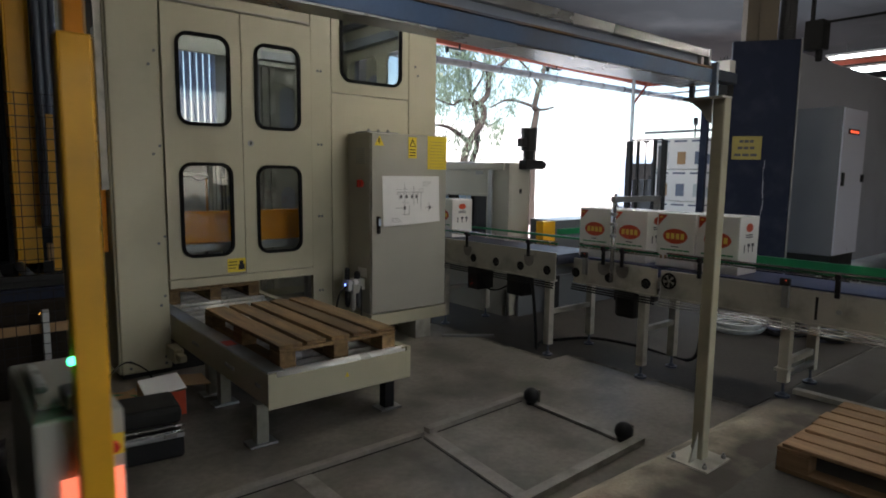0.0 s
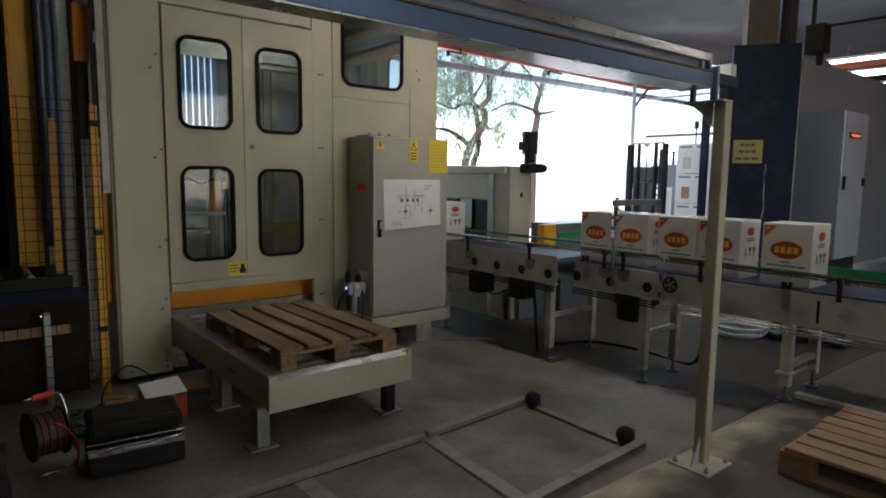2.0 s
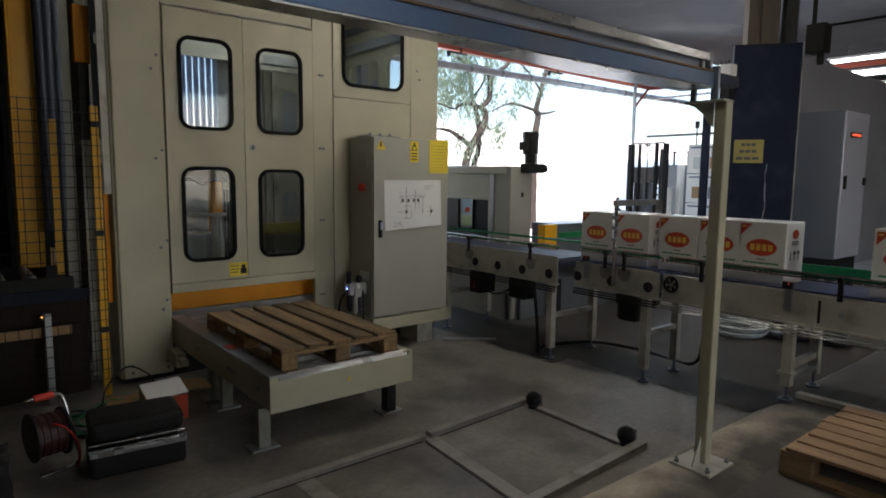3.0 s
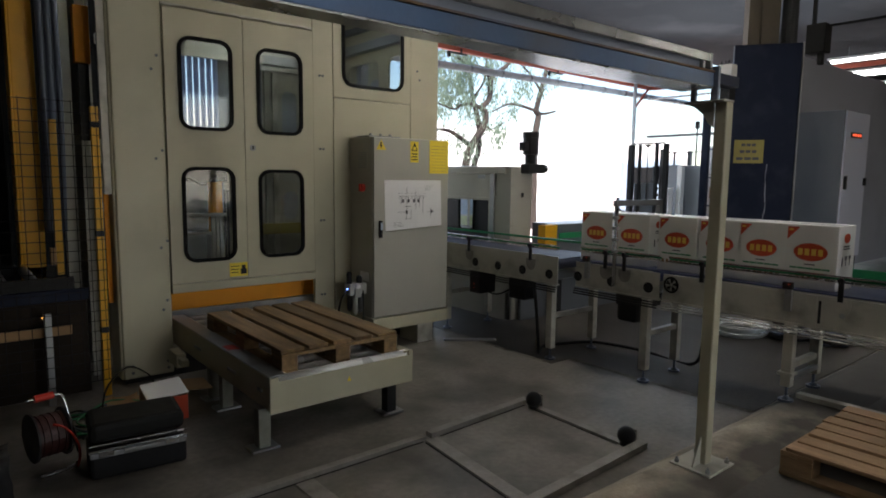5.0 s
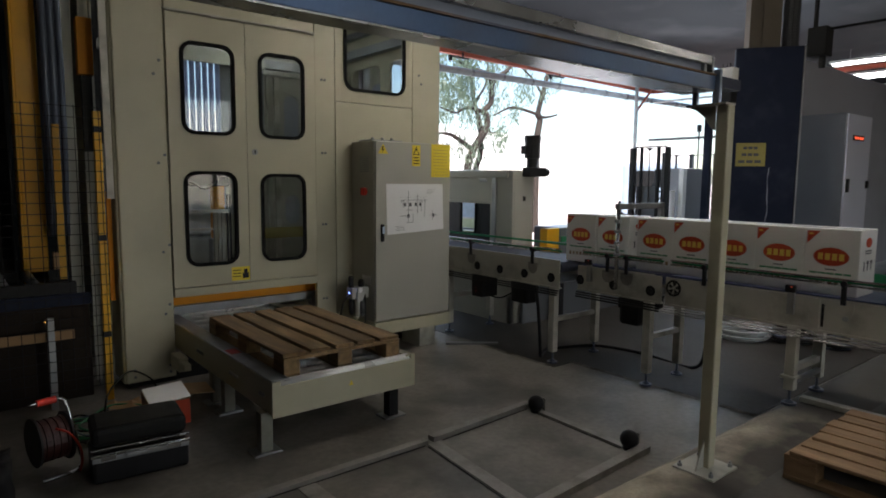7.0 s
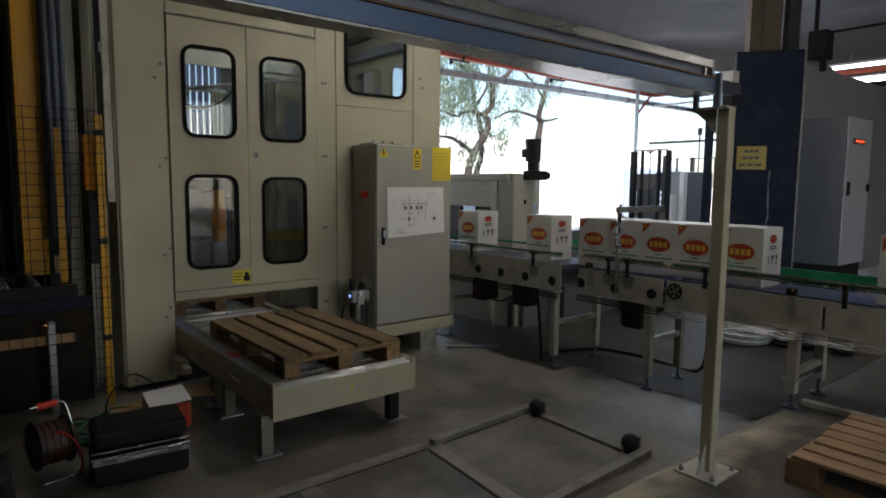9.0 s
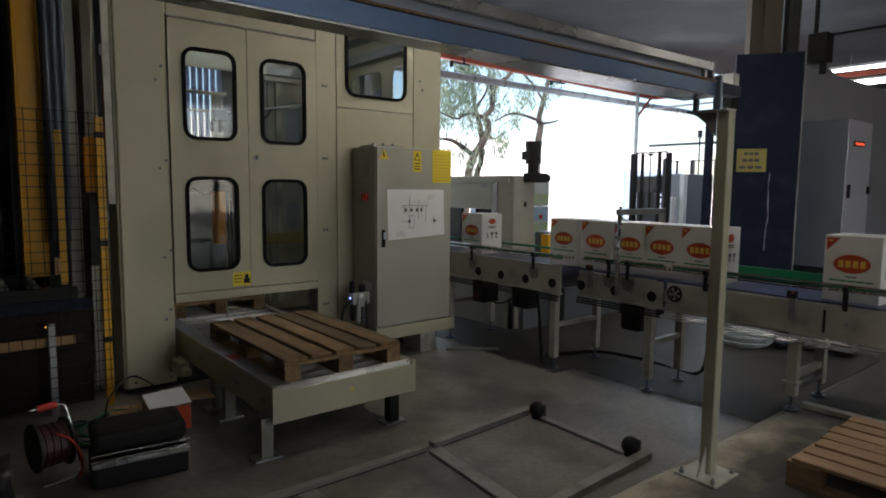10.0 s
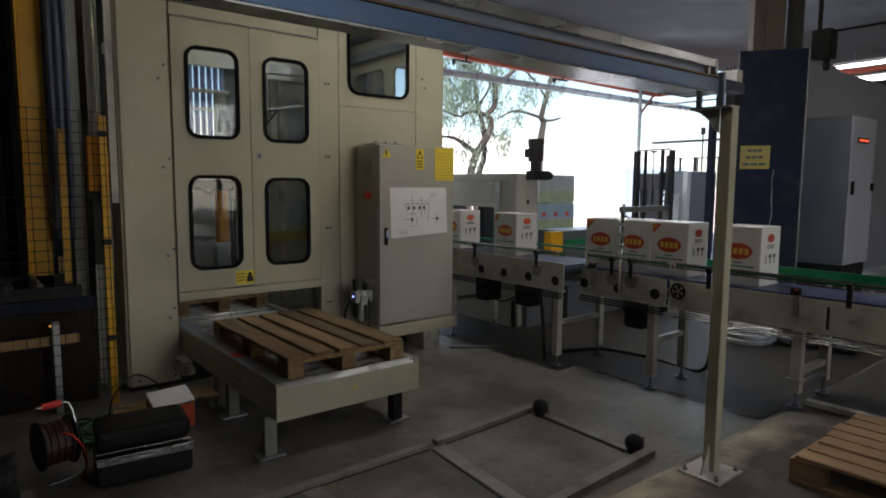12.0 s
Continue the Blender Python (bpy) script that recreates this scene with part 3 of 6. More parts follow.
    simple("guard_rib", "dull_steel", [(2.56, 2.58, 6.18, 6.22, 0.3, 3.0)], th)
    simple("guard_bar", "conv", [(2.4, 3.3, 6.14, 6.18, 2.60, 2.635)], th)
    simple("guard_rib", "conv", [(2.745, 2.80, 6.17, 6.198, 0.3, 2.59)], th)
    simple("guard_rib", "conv", [(2.66, 2.675, 6.17, 6.198, 0.3, 2.59)], th)
    simple("yellow_bar", "sign_dim", [(2.40, 3.3, 6.12, 6.17, 0.94, 1.05)], th)
    simple("side_wall", "beige", [(0.99, 1.02, Y + 0.9, 7.3, 0.0, 3.55)], th)
    simple("inner_column", "orange", [(1.955, 2.05, 5.75, 5.86, 1.0, 1.50)], th, "orange lifting column")
    simple("guide_bar", "black", [(2.06, 2.072, 5.72, 5.74, 0.6, 1.41)], th)
    simple("guide_bar", "black", [(2.085, 2.10, 5.72, 5.74, 0.6, 1.41)], th)
    b = B()
    tube(b, arc_pts([(1.52, 5.72, 1.56), (1.62, 5.70, 1.47), (1.74, 5.71, 1.52), (1.86, 5.70, 1.46), (2.0, 5.72, 1.54)], 5), 0.012, 6)
    part("cable_loop", b, "rubber", th, smooth=True)
    simple("cable_tray", "black", [(1.5, 2.1, 5.74, 5.80, 1.48, 1.60)], th, bev=0.004)
    simple("inner_column_foot", "dull_steel", [(1.93, 2.04, 5.75, 5.86, 0.0, 0.997)], th)
    simple("strip_panel", "slate", [(2.04, 2.46, 5.77, 5.80, 1.62, 3.5)], th)
    simple("strip_header", "grey_cab", [(1.5, 2.45, 5.70, 5.73, 2.57, 3.5)], th)
    simple("edge_strip", "conv", [(0.925, 0.972, 4.925, 4.95, 1.40, 3.5)], th)
    # pvc strips behind the upper window
    for i in range(8):
        bm = B()
        x = 1.625 + i * 0.056
        for k in range(6):
            a0, a1 = math.pi * k / 6, math.pi * (k + 1) / 6
            q = [bm.verts.new((x - 0.0235 * math.cos(a), 5.75 - 0.012 * math.sin(a), z)) for a, z in ((a0, 1.7), (a1, 1.7), (a1, 2.66), (a0, 2.66))]
            bm.faces.new(q)
        part("strip", bm, "strip", th, "pale blue plastic strip")
    return th


def pallet(at, wood, label, boards=5, group="", W=0.80, L=1.20):
    x, y, z = at
    th = thing("pallet", at, label, "pallet", group)
    wide = (0.145, 0.125, 0.125, 0.125, 0.145) if boards == 5 else (0.106,) * 7
    gap = (W - sum(wide)) / (len(wide) - 1)
    bx = x - W / 2
    rnd = random.Random(int(x * 100))
    for w in wide:
        b = B()
        box(b, bx, bx + w, y + rnd.uniform(0, 0.024), y + L - rnd.uniform(0, 0.03), z + 0.122, z + 0.144 + rnd.uniform(-0.004, 0.003), 0.004)
        part("deck_board", b, wood, th)
        bx += w + gap
    for yy in (0, L / 2 - 0.07, L - 0.145):
        b = B()
        box(b, x - W / 2, x + W / 2, y + yy, y + yy + 0.145, z + 0.10, z + 0.121, 0.003)
        part("cross_board", b, wood, th)
        for xx in (-W / 2, -0.05, W / 2 - 0.1):
            b = B()
            box(b, x + xx, x + xx + 0.1, y + yy + 0.002, y + yy + 0.143, z + 0.023, z + 0.099, 0.003)
            part("block", b, wood, th)
    for xx in (-W / 2, -0.05, W / 2 - 0.1):
        b = B()
        box(b, x + xx, x + xx + 0.1, y, y + L, z, z + 0.022, 0.003)
        part("base_board", b, wood, th)
    return th


def build_pallet_conveyor():
    th = thing("pallet_roller_conveyor", (1.86, 3.9, 0.0), "beige steel pallet roller conveyor running out of the machine", "conveyor")
    x0, x1, yf, yb = 1.369, 2.346, 3.182, 6.6
    simple("front_plate", "beige", [(x0, x1, yf, yf + 0.012, 0.22, 0.398), (x0, x0 + 0.05, yf, yf + 0.012, 0.398, 0.425), (x1 - 0.03, x1, yf, yf + 0.012, 0.398, 0.43)], th)
    b = B()
    box(b, x0, x0 + 0.012, yf + 0.012, yb, 0.235, 0.425, 0.002)
    part("side_frame", b, "beige", th)
    simple("top_flange", "dull_steel", [(x0 + 0.002, x0 + 0.11, yf + 0.014, yb, 0.4255, 0.4325)], th, "bare grey steel flange", bev=0.002)
    b = B()
    box(b, x1 - 0.012, x1, yf + 0.012, yb, 0.235, 0.425, 0.002)
    box(b, x1 - 0.06, x1, yf + 0.012, yb, 0.413, 0.425, 0.002)
    part("side_frame", b, "beige", th)
    for i in range(20):
        b = B()
        y, z = yf + 0.036 + i * 0.17, 0.401 if i == 0 else 0.382
        cyl(b, (x0 + (0.06 if i == 0 else 0.115), y, z), (x1 - 0.035, y, z), 0.028 if i == 0 else 0.026, 14)
        part("roller", b, "roller", th, smooth=True)
    for x, y in ((1.36, 3.28), (2.24, 3.30), (1.42, 4.25), (2.24, 4.25), (1.42, 4.02)):
        # left legs take the shade-darkened paint, right legs are plain black
        dark = x > 2
        l = simple("leg", "black" if dark else "leg_shaded", [(x - 0.035, x + 0.035, y - 0.035, y + 0.035, 0.01, 0.24)], th, bev=0.003)
        simple("foot_plate", "dull_steel", [(x - 0.08, x + 0.08, y - 0.06, y + 0.06, 0.0, 0.012)], l, bev=0.002)
    simple("drive_box", "beige", [(1.29, 1.36, 4.66, 4.86, 0.13, 0.235), (1.30, 1.35, 4.56, 4.66, 0.16, 0.21)], th, bev=0.006)
    for y in (3.30, 3.70, 3.78, 4.35, 4.42):
        for dy in (0, 0.035):
            b = B()
            cyl(b, (x0 - 0.01, y + dy, 0.33), (x0 + 0.004, y + dy, 0.33), 0.012, 8)
            part("bolt", b, "dull_steel", th)
    b = B()
    plate_poly(b, [(1.857, yf - 0.002, 0.315), (1.885, yf - 0.002, 0.315), (1.871, yf - 0.002, 0.345)], (0, -1, 0), 0.002)
    part("warning_label", b, "sign_yellow", th)
    simple("red_label", "red", [(x0 + 0.02, x0 + 0.09, 3.86, 3.98, 0.4330, 0.4345)], th, "red and white label")
    pallet((1.872, 3.25, 0.408), "wood", "weathered brown wooden pallet lying on roller conveyor", L=1.27)
    pallet((1.88, 5.45, 0.408), "wood", "weathered brown wooden pallet inside the machine")


def build_cabinet():
    th = thing("control_cabinet", (3.31, 4.69, 0.0), "grey enamelled electric control cabinet on a beige plinth", "cabinet")
    x0, x1, y0, y1 = 2.897, 3.722, 4.502, 4.885
    simple("body", "grey_cab", [(x0, x1, y0 + 0.025, y1, 0.31, 1.885)], th, bev=0.006)
    d = simple("door", "grey_cab", [(x0 + 0.004, x1 - 0.004, y0, y0 + 0.022, 0.318, 1.88)], th, bev=0.005)
    simple("plinth", "beige", [(x0 - 0.006, x1 + 0.008, y0 - 0.006, y1, 0.195, 0.306)], th, bev=0.004)
    simple("foot", "conv", [(3.42, 3.60, y0 + 0.06, y0 + 0.35, 0.0, 0.195), (2.95, 3.05, y0 + 0.06, y0 + 0.35, 0.0, 0.195)], th, bev=0.004)
    b = B()
    box(b, x0 + 0.05, x0 + 0.075, y0 - 0.03, y0, 1.02, 1.17, 0.006)
    h = part("handle", b, "black", d, "black swing handle")
    simple("lock_tab", "truck_blue", [(x0 + 0.052, x0 + 0.073, y0 - 0.034, y0 - 0.029, 1.09, 1.15)], h)
    # lifting frame on top
    b = B()
    box(b, x0 + 0.02, x0 + 0.35, y0 + 0.1, y0 + 0.3, 1.886, 1.90, 0.003)
    for k in range(3):
        ball(b, (x0 + 0.05 + 0.1 * k, y0 + 0.12, 1.905), 0.016, 8)
    part("top_bracket", b, "dull_steel", th)
    # labels
    b = B()
    for cx in (x0 + 0.078, ):
        plate_poly(b, [(cx - 0.05, y0 - 0.002, 1.775), (cx + 0.05, y0 - 0.002, 1.775), (cx, y0 - 0.002, 1.86)], (0, -1, 0), 0.002)
    part("warning_triangle", b, "sign_yellow", d, "yellow electric warning triangle")
    b = B()
    plate_poly(b, [(x0 + 0.07, y0 - 0.003, 1.84), (x0 + 0.083, y0 - 0.003, 1.84), (x0 + 0.076, y0 - 0.003, 1.815), (x0 + 0.088, y0 - 0.003, 1.815), (x0 + 0.07, y0 - 0.003, 1.78), (x0 + 0.075, y0 - 0.003, 1.805), (x0 + 0.065, y0 - 0.003, 1.805)], (0, -1, 0), 0.002)
    part("flash_symbol", b, "black", d)
    simple("warning_label", "sign_yellow", [(x0 + 0.385, x0 + 0.475, y0 - 0.002, y0, 1.675, 1.86)], d, "yellow warning label")
    b = B()
    plate_poly(b, [(x0 + 0.395, y0 - 0.003, 1.775), (x0 + 0.465, y0 - 0.003, 1.775), (x0 + 0.43, y0 - 0.003, 1.85)], (0, -1, 0), 0.001)
    plate_poly(b, [(x0 + 0.426, y0 - 0.0052, 1.808), (x0 + 0.434, y0 - 0.0052, 1.808), (x0 + 0.434, y0 - 0.0052, 1.829), (x0 + 0.426, y0 - 0.0052, 1.829)], (0, -1, 0), 0.0005)
    for z in (1.75, 1.725, 1.70):
        box(b, x0 + 0.40, x0 + 0.46, y0 - 0.0035, y0 - 0.002, z - 0.005, z + 0.005)
    part("label_print", b, "black", d)
    b = B()
    plate_poly(b, [(x0 + 0.407, y0 - 0.0042, 1.782), (x0 + 0.453, y0 - 0.0042, 1.782), (x0 + 0.43, y0 - 0.0042, 1.834)], (0, -1, 0), 0.0008)
    part("label_triangle", b, "sign_yellow", d)
    simple("notice_sheet", "sign_yellow", [(x0 + 0.60, x1 - 0.006, y0 - 0.003, y0, 1.58, 1.878)], d, "plain yellow notice sheet")
    b = B()
    for i in range(9):
        box(b, x0 + 0.62, x1 - 0.03, y0 - 0.0042, y0 - 0.003, 1.60 + i * 0.028, 1.603 + i * 0.028)
    part("notice_lines", b, "cardboard", d)
    # drawing taped to the door: a slightly curled sheet
    b = B()
    px0, px1, pz0, pz1 = x0 + 0.105, x1 - 0.095, 1.075, 1.518
    n = 12
    rows = []
    for j in range(n + 1):
        row = []
        for i in range(n + 1):
            u, v = i / n, j / n
            curl = 0.012 * (1 - v) ** 3 * (0.4 + 0.6 * math.sin(u * 3.0)) + 0.004 * noise.noise(Vector((u * 3, v * 3, 1)))
            row.append(b.verts.new((px0 + (px1 - px0) * u + 0.012 * (1 - v), y0 - 0.004 - abs(curl), pz0 + (pz1 - pz0) * v + 0.03 * u * (1 - v))))
        rows.append(row)
    for a_, b_ in zip(rows, rows[1:]):
        for i in range(n):
            b.faces.new((a_[i], a_[i + 1], b_[i + 1], b_[i]))
    sh = tagged(part("drawing_sheet", b, "paper", None, smooth=True), "white paper floor plan drawing taped to cabinet door", "paper")
    b = B()
    cx, cz = (px0 + px1) / 2, (pz0 + pz1) / 2 + 0.01

    def ln(u0, v0, u1, v1, w=0.004):
        box(b, cx + u0 - w / 2, cx + u1 + w / 2, y0 - 0.0155, y0 - 0.0145, cz + v0 - w / 2, cz + v1 + w / 2)
    for args in ((-0.08, -0.13, -0.08, 0.15), (0.02, -0.05, 0.02, 0.12), (-0.16, 0.07, 0.13, 0.07), (0.10, -0.08, 0.10, 0.07), (-0.17, -0.07, -0.07, -0.07), (-0.10, -0.02, -0.03, -0.02),
                 (0.15, -0.07, 0.24, -0.07), (0.19, -0.11, 0.19, -0.03), (-0.14, 0.0, -0.14, 0.07), (0.06, -0.03, 0.06, 0.07), (-0.1, -0.13, -0.03, -0.13), (-0.03, -0.13, -0.03, -0.05)):
        ln(*args, 0.003)
    for k in range(9):
        ln(-0.17 + 0.035 * k, 0.095, -0.155 + 0.035 * k, 0.095, 0.0022)
        ln(-0.16 + 0.033 * k, 0.048, -0.16 + 0.033 * k, 0.066, 0.0022)
    for k in range(4):
        ln(-0.22, -0.16 - 0.012 * k, -0.14 + 0.01 * k, -0.16 - 0.012 * k, 0.0018)
        ln(0.12, 0.16 - 0.012 * k, 0.22 - 0.015 * k, 0.16 - 0.012 * k, 0.0018)
    for u, v in ((-0.12, 0.03), (-0.06, 0.03), (0.0, 0.03), (0.05, 0.03), (0.2, -0.07), (-0.08, -0.07)):
        box(b, cx + u - 0.012, cx + u + 0.012, y0 - 0.0158, y0 - 0.0148, cz + v - 0.015, cz + v + 0.015)
    part("drawn_lines", b, "print_dark", sh)
    # side face: rotary switch, vent, sticker
    b = B()
    cyl(b, (x0, y0 + 0.16, 1.45), (x0 - 0.03, y0 + 0.16, 1.45), 0.035, 16)
    box(b, x0 - 0.045, x0 - 0.03, y0 + 0.148, y0 + 0.172, 1.42, 1.48, 0.003)
    part("main_switch", b, "red", th, "red rotary main switch")
    b = B()
    for i in range(8):
        box(b, x0 - 0.006, x0, y0 + 0.1, y0 + 0.24, 1.62 + i * 0.018, 1.63 + i * 0.018, 0.001)
    part("vent", b, "dull_steel", th)
    simple("sticker", "paper", [(x0 - 0.002, x0, y0 + 0.08, y0 + 0.22, 0.63, 0.71)], th)
    # compressed-air unit at the cabinet's side
    air = thing("air_service_unit", (2.80, 4.72, 0.32), "grey compressed-air service unit with hoses beside cabinet", "air unit")
    b = B()
    box(b, 2.72, 2.89, 4.60, 4.70, 0.52, 0.62, 0.008)
    box(b, 2.76, 2.82, 4.58, 4.60, 0.5, 0.58, 0.004)
    part("valve_block", b, "robot_grey", air)
    for x, z0, mt_ in ((2.745, 0.40, "black"), (2.80, 0.36, "robot_grey"), (2.855, 0.38, "slate")):
        b = B()
        cyl(b, (x, 4.65, z0), (x, 4.65, 0.52), 0.024, 12)
        cyl(b, (x, 4.65, z0 - 0.025), (x, 4.65, z0), 0.012, 12, 0.022)
        part("filter_bowl", b, mt_, air, smooth=True)
    for x, z1, r in ((2.74, 0.71, 0.024), (2.84, 0.67, 0.028)):
        b = B()
        cyl(b, (x, 4.65, 0.62), (x, 4.65, z1), r, 10)
        cyl(b, (x, 4.65, z1), (x, 4.65, z1 + 0.012), r * 0.8, 10)
        part("regulator_knob", b, "black", air)
    b = B()
    cyl(b, (2.79, 4.60, 0.60), (2.79, 4.575, 0.60), 0.022, 14)
    part("pressure_gauge", b, "paper", air, "small white pressure gauge")
    b = B()
    tube(b, arc_pts([(2.72, 4.63, 0.56), (2.66, 4.64, 0.5), (2.66, 4.7, 0.35), (2.70, 4.78, 0.2)]), 0.009)
    tube(b, arc_pts([(2.86, 4.62, 0.6), (2.84, 4.58, 0.45), (2.85, 4.6, 0.3), (2.86, 4.66, 0.2)]), 0.007)
    part("hoses", b, "black", air, smooth=True)
    b = B()
    ball(b, (2.69, 4.60, 0.585), 0.008, 8)
    part("status_light", b, "led_blue", air, "small blue status light")


XB = 4.20


def carton_master():
    th = thing("carton", (XB + 0.14, 0.0, 0.877), "white printed cardboard carton with a red oval on conveyor", "carton", "cartons on the conveyor")
    y0, y1, x0, x1, z0, z1 = -0.152, 0.152, XB, XB + 0.28, 0.877, 1.277
    body = simple("box_body", "carton", [(x0, x1, y0, y1, z0, z1)], th, bev=0.004)
    # tape seam on top
    simple("tape", "film", [(x0 + 0.115, x0 + 0.165, y0 + 0.002, y1 - 0.002, z1, z1 + 0.0008)], th)

    def oval(bm, cy, cz, ry, rz, x):
        plate_poly(bm, [(x, cy + ry * math.cos(a), cz + rz * math.sin(a)) for a in [math.tau * k / 32 for k in range(32)]], (-1, 0, 0), 0.001)
    b = B()
    oval(b, 0, 1.108, 0.098, 0.056, x0 - 0.0012)
    part("red_oval", b, "print_red", th)
    b = B()
    for k, s in enumerate((-1, -1 / 3, 1 / 3, 1)):
        c = s * 0.058
        box(b, x0 - 0.0026, x0 - 0.0012, c - 0.0135, c + 0.0135, 1.087, 1.129)
    part("oval_mark", b, "print_yellow", th)
    b = B()
    plate_poly(b, [(x0 - 0.0012, y1 - 0.012, 1.262), (x0 - 0.0012, y1 - 0.012, 1.182), (x0 - 0.0012, y1 - 0.085, 1.262)], (-1, 0, 0), 0.001)
    part("corner_flash", b, "print_red", th)
    simple("flash_mark", "print_yellow", [(x0 - 0.0022, x0 - 0.0012, y1 - 0.045, y1 - 0.022, 1.238, 1.250)], th)
    simple("small_print", "print_dark", [(x0 - 0.0012, x0, -0.03, 0.03, 1.027, 1.034)], th)
    simple("green_line", "print_green", [(x0 - 0.0012, x0, -0.115 + k * 0.047, -0.073 + k * 0.047, 1.000, 1.011) for k in range(5)], th)
    b = B()
    for k in range(7):
        box(b, x0 - 0.0012, x0, -0.12 + k * 0.036, -0.10 + k * 0.036, 0.935, 0.962)
    part("food_print", b, "print_brown", th)
    # end faces
    for ys, s in ((y0, -1), (y1, 1)):
        b = B()
        cx = x0 + 0.14
        plate_poly(b, [(cx + 0.05 * math.cos(a), ys + s * 0.0012, 1.20 + 0.03 * math.sin(a)) for a in [math.tau * k / 24 for k in range(24)]], (0, s, 0), 0.001)
        part("small_oval", b, "print_red", th)
        for z in (1.15, 1.135):
            b = B()
            box(b, cx - 0.05, cx + 0.05, ys + s * 0.0006 - 0.0006, ys + s * 0.0006 + 0.0006, z - 0.004, z + 0.004)
            part("text_bar", b, "print_dark", th)
        for i in range(3):
            cx2 = cx - 0.06 + 0.06 * i
            b = B()
            box(b, cx2 - 0.006, cx2 + 0.006, ys + s * 0.0006 - 0.0006, ys + s * 0.0006 + 0.0006, 1.03, 1.085)
            if i:
                box(b, cx2 - 0.018, cx2 + 0.018, ys + s * 0.0008 - 0.0006, ys + s * 0.0008 + 0.0006, 1.068, 1.09)
            part("handling_mark", b, "print_dark", th)
    return th


def build_carton_conveyor():
    """Three straight sections in one line, each a thing."""
    sections = (("long", -5.0, 2.475, 4.105, 4.60, 0.15), ("middle", 2.505, 3.28, 4.105, 4.60, 0.0), ("far", 3.38, 7.2, 3.99, 4.62, 0.0))
    for nm, y0, y1, x0, x1, zf in sections:
        th = thing("carton_conveyor", ((x0 + x1) / 2, (y0 + y1) / 2, 0.0), "pale painted steel belt conveyor carrying cartons", "conveyor", "carton conveyor sections")
        for xs, w in ((x0, 0.012), (x1 - 0.012, 0.012)):
            b = B()
            box(b, xs, xs + w, y0, y1, 0.655, 0.898 if nm == "far" and xs == x0 else 0.862, 0.003)
            box(b, xs - 0.006, xs + w + 0.02, y0, y1, 0.655, 0.668, 0.002)
            part("side_panel", b, "conv", th)
        b = B()
        box(b, x0 + 0.03, x1 - 0.03, y0 + 0.02, y1 - 0.02, 0.865, 0.875, 0.003)
        for yy in (y0 + 0.045, y1 - 0.045):
            cyl(b, (x0 + 0.03, yy, 0.83), (x1 - 0.03, yy, 0.83), 0.045, 16)
        part("belt", b, "belt_worn" if nm == "far" else "belt", th)
        simple("under_tray", "dull_steel", [(x0 + 0.02, x1 - 0.02, y0 + 0.1, y1 - 0.1, 0.68, 0.69)], th)
        # guide rails on brackets
        b = B()
        for dz in (0.0, 0.03):
            cyl(b, (x0 + 0.03, y0 + 0.02, 0.953 + dz), (x0 + 0.03, y1 - 0.02, 0.953 + dz), 0.0075, 8)
        part("guide_rail", b, "steel", th, "bright steel guide bars")
        simple("guide_strip", "green", [(x0 + 0.040, x0 + 0.050, y0 + 0.02, y1 - 0.02, 0.962, 0.976)], th, "green plastic guide strip")
        simple("guide_strip", "green", [(x1 - 0.06, x1 - 0.04, y0 + 0.02, y1 - 0.02, 0.955 if nm == "far" else 0.93, 0.975 if nm == "far" else 0.99)], th, "green plastic guide strip")
        n = max(2, int((y1 - y0) / 0.75))
        for i in range(n):
            y = y0 + 0.3 + i * (y1 - y0 - 0.6) / max(1, n - 1)
            b = B()
            box(b, x0 - 0.02, x0 - 0.006, y - 0.014, y + 0.014, 0.84, 0.97, 0.002)
            cyl(b, (x0 - 0.03, y, 0.955), (x0 + 0.035, y, 0.955), 0.011, 8)
            cyl(b, (x0 - 0.032, y, 0.968), (x0 - 0.012, y, 0.968), 0.018, 10)
            part("rail_bracket", b, "black", th)
            b = B()
            plate_poly(b, [(x0 - 0.005, y + u, z) for u, z in ((0.055, 0.85), (0.055, 0.80), (0.04, 0.77), (0.015, 0.755), (-0.015, 0.755), (-0.04, 0.77), (-0.055, 0.80), (-0.055, 0.85))], (-1, 0, 0), 0.004)
            part("bracket_plate", b, "frame_steel" if nm != "long" else "conv", th)
        # bearing holes of the two short sections, plates and screws of the long one
        if nm != "long":
            for k in range(4 if nm == "far" else 3):
                y = y0 + 0.09 + k * (0.31 if nm == "far" else 0.33)
                b = B()
                cyl(b, (x0 - 0.004, y, 0.742), (x0 + 0.01, y, 0.742), 0.04, 18)
                part("bearing_cover", b, "rubber", th)
                b = B()
                cyl(b, (x0 - 0.012, y, 0.742), (x0 - 0.004, y, 0.742), 0.02, 14)
                part("bearing_cap", b, "black", th)
        else:
            for y in (1.50, 0.62, -0.4):
                simple("joint_plate", "conv", [(x0 - 0.006, x0, y - 0.06, y, 0.66, 0.86)], th, bev=0.002)
                simple("joint_slot", "black", [(x0 - 0.003, x0, y - 0.083, y - 0.068, 0.69, 0.83)], th)
            for y, z in ((2.12, 0.80), (2.09, 0.78), (1.30, 0.76), (1.05, 0.745), (0.9, 0.745)):
                b = B()
                cyl(b, (x0 - 0.012, y, z), (x0, y, z), 0.016, 10)
                part("side_knob", b, "carton" if y == 1.05 else "dull_steel", th)
        # cable bars under the panel
        for dx, dz in ((-0.014, 0.64), (-0.02, 0.622), (-0.026, 0.604)):
            b = B()
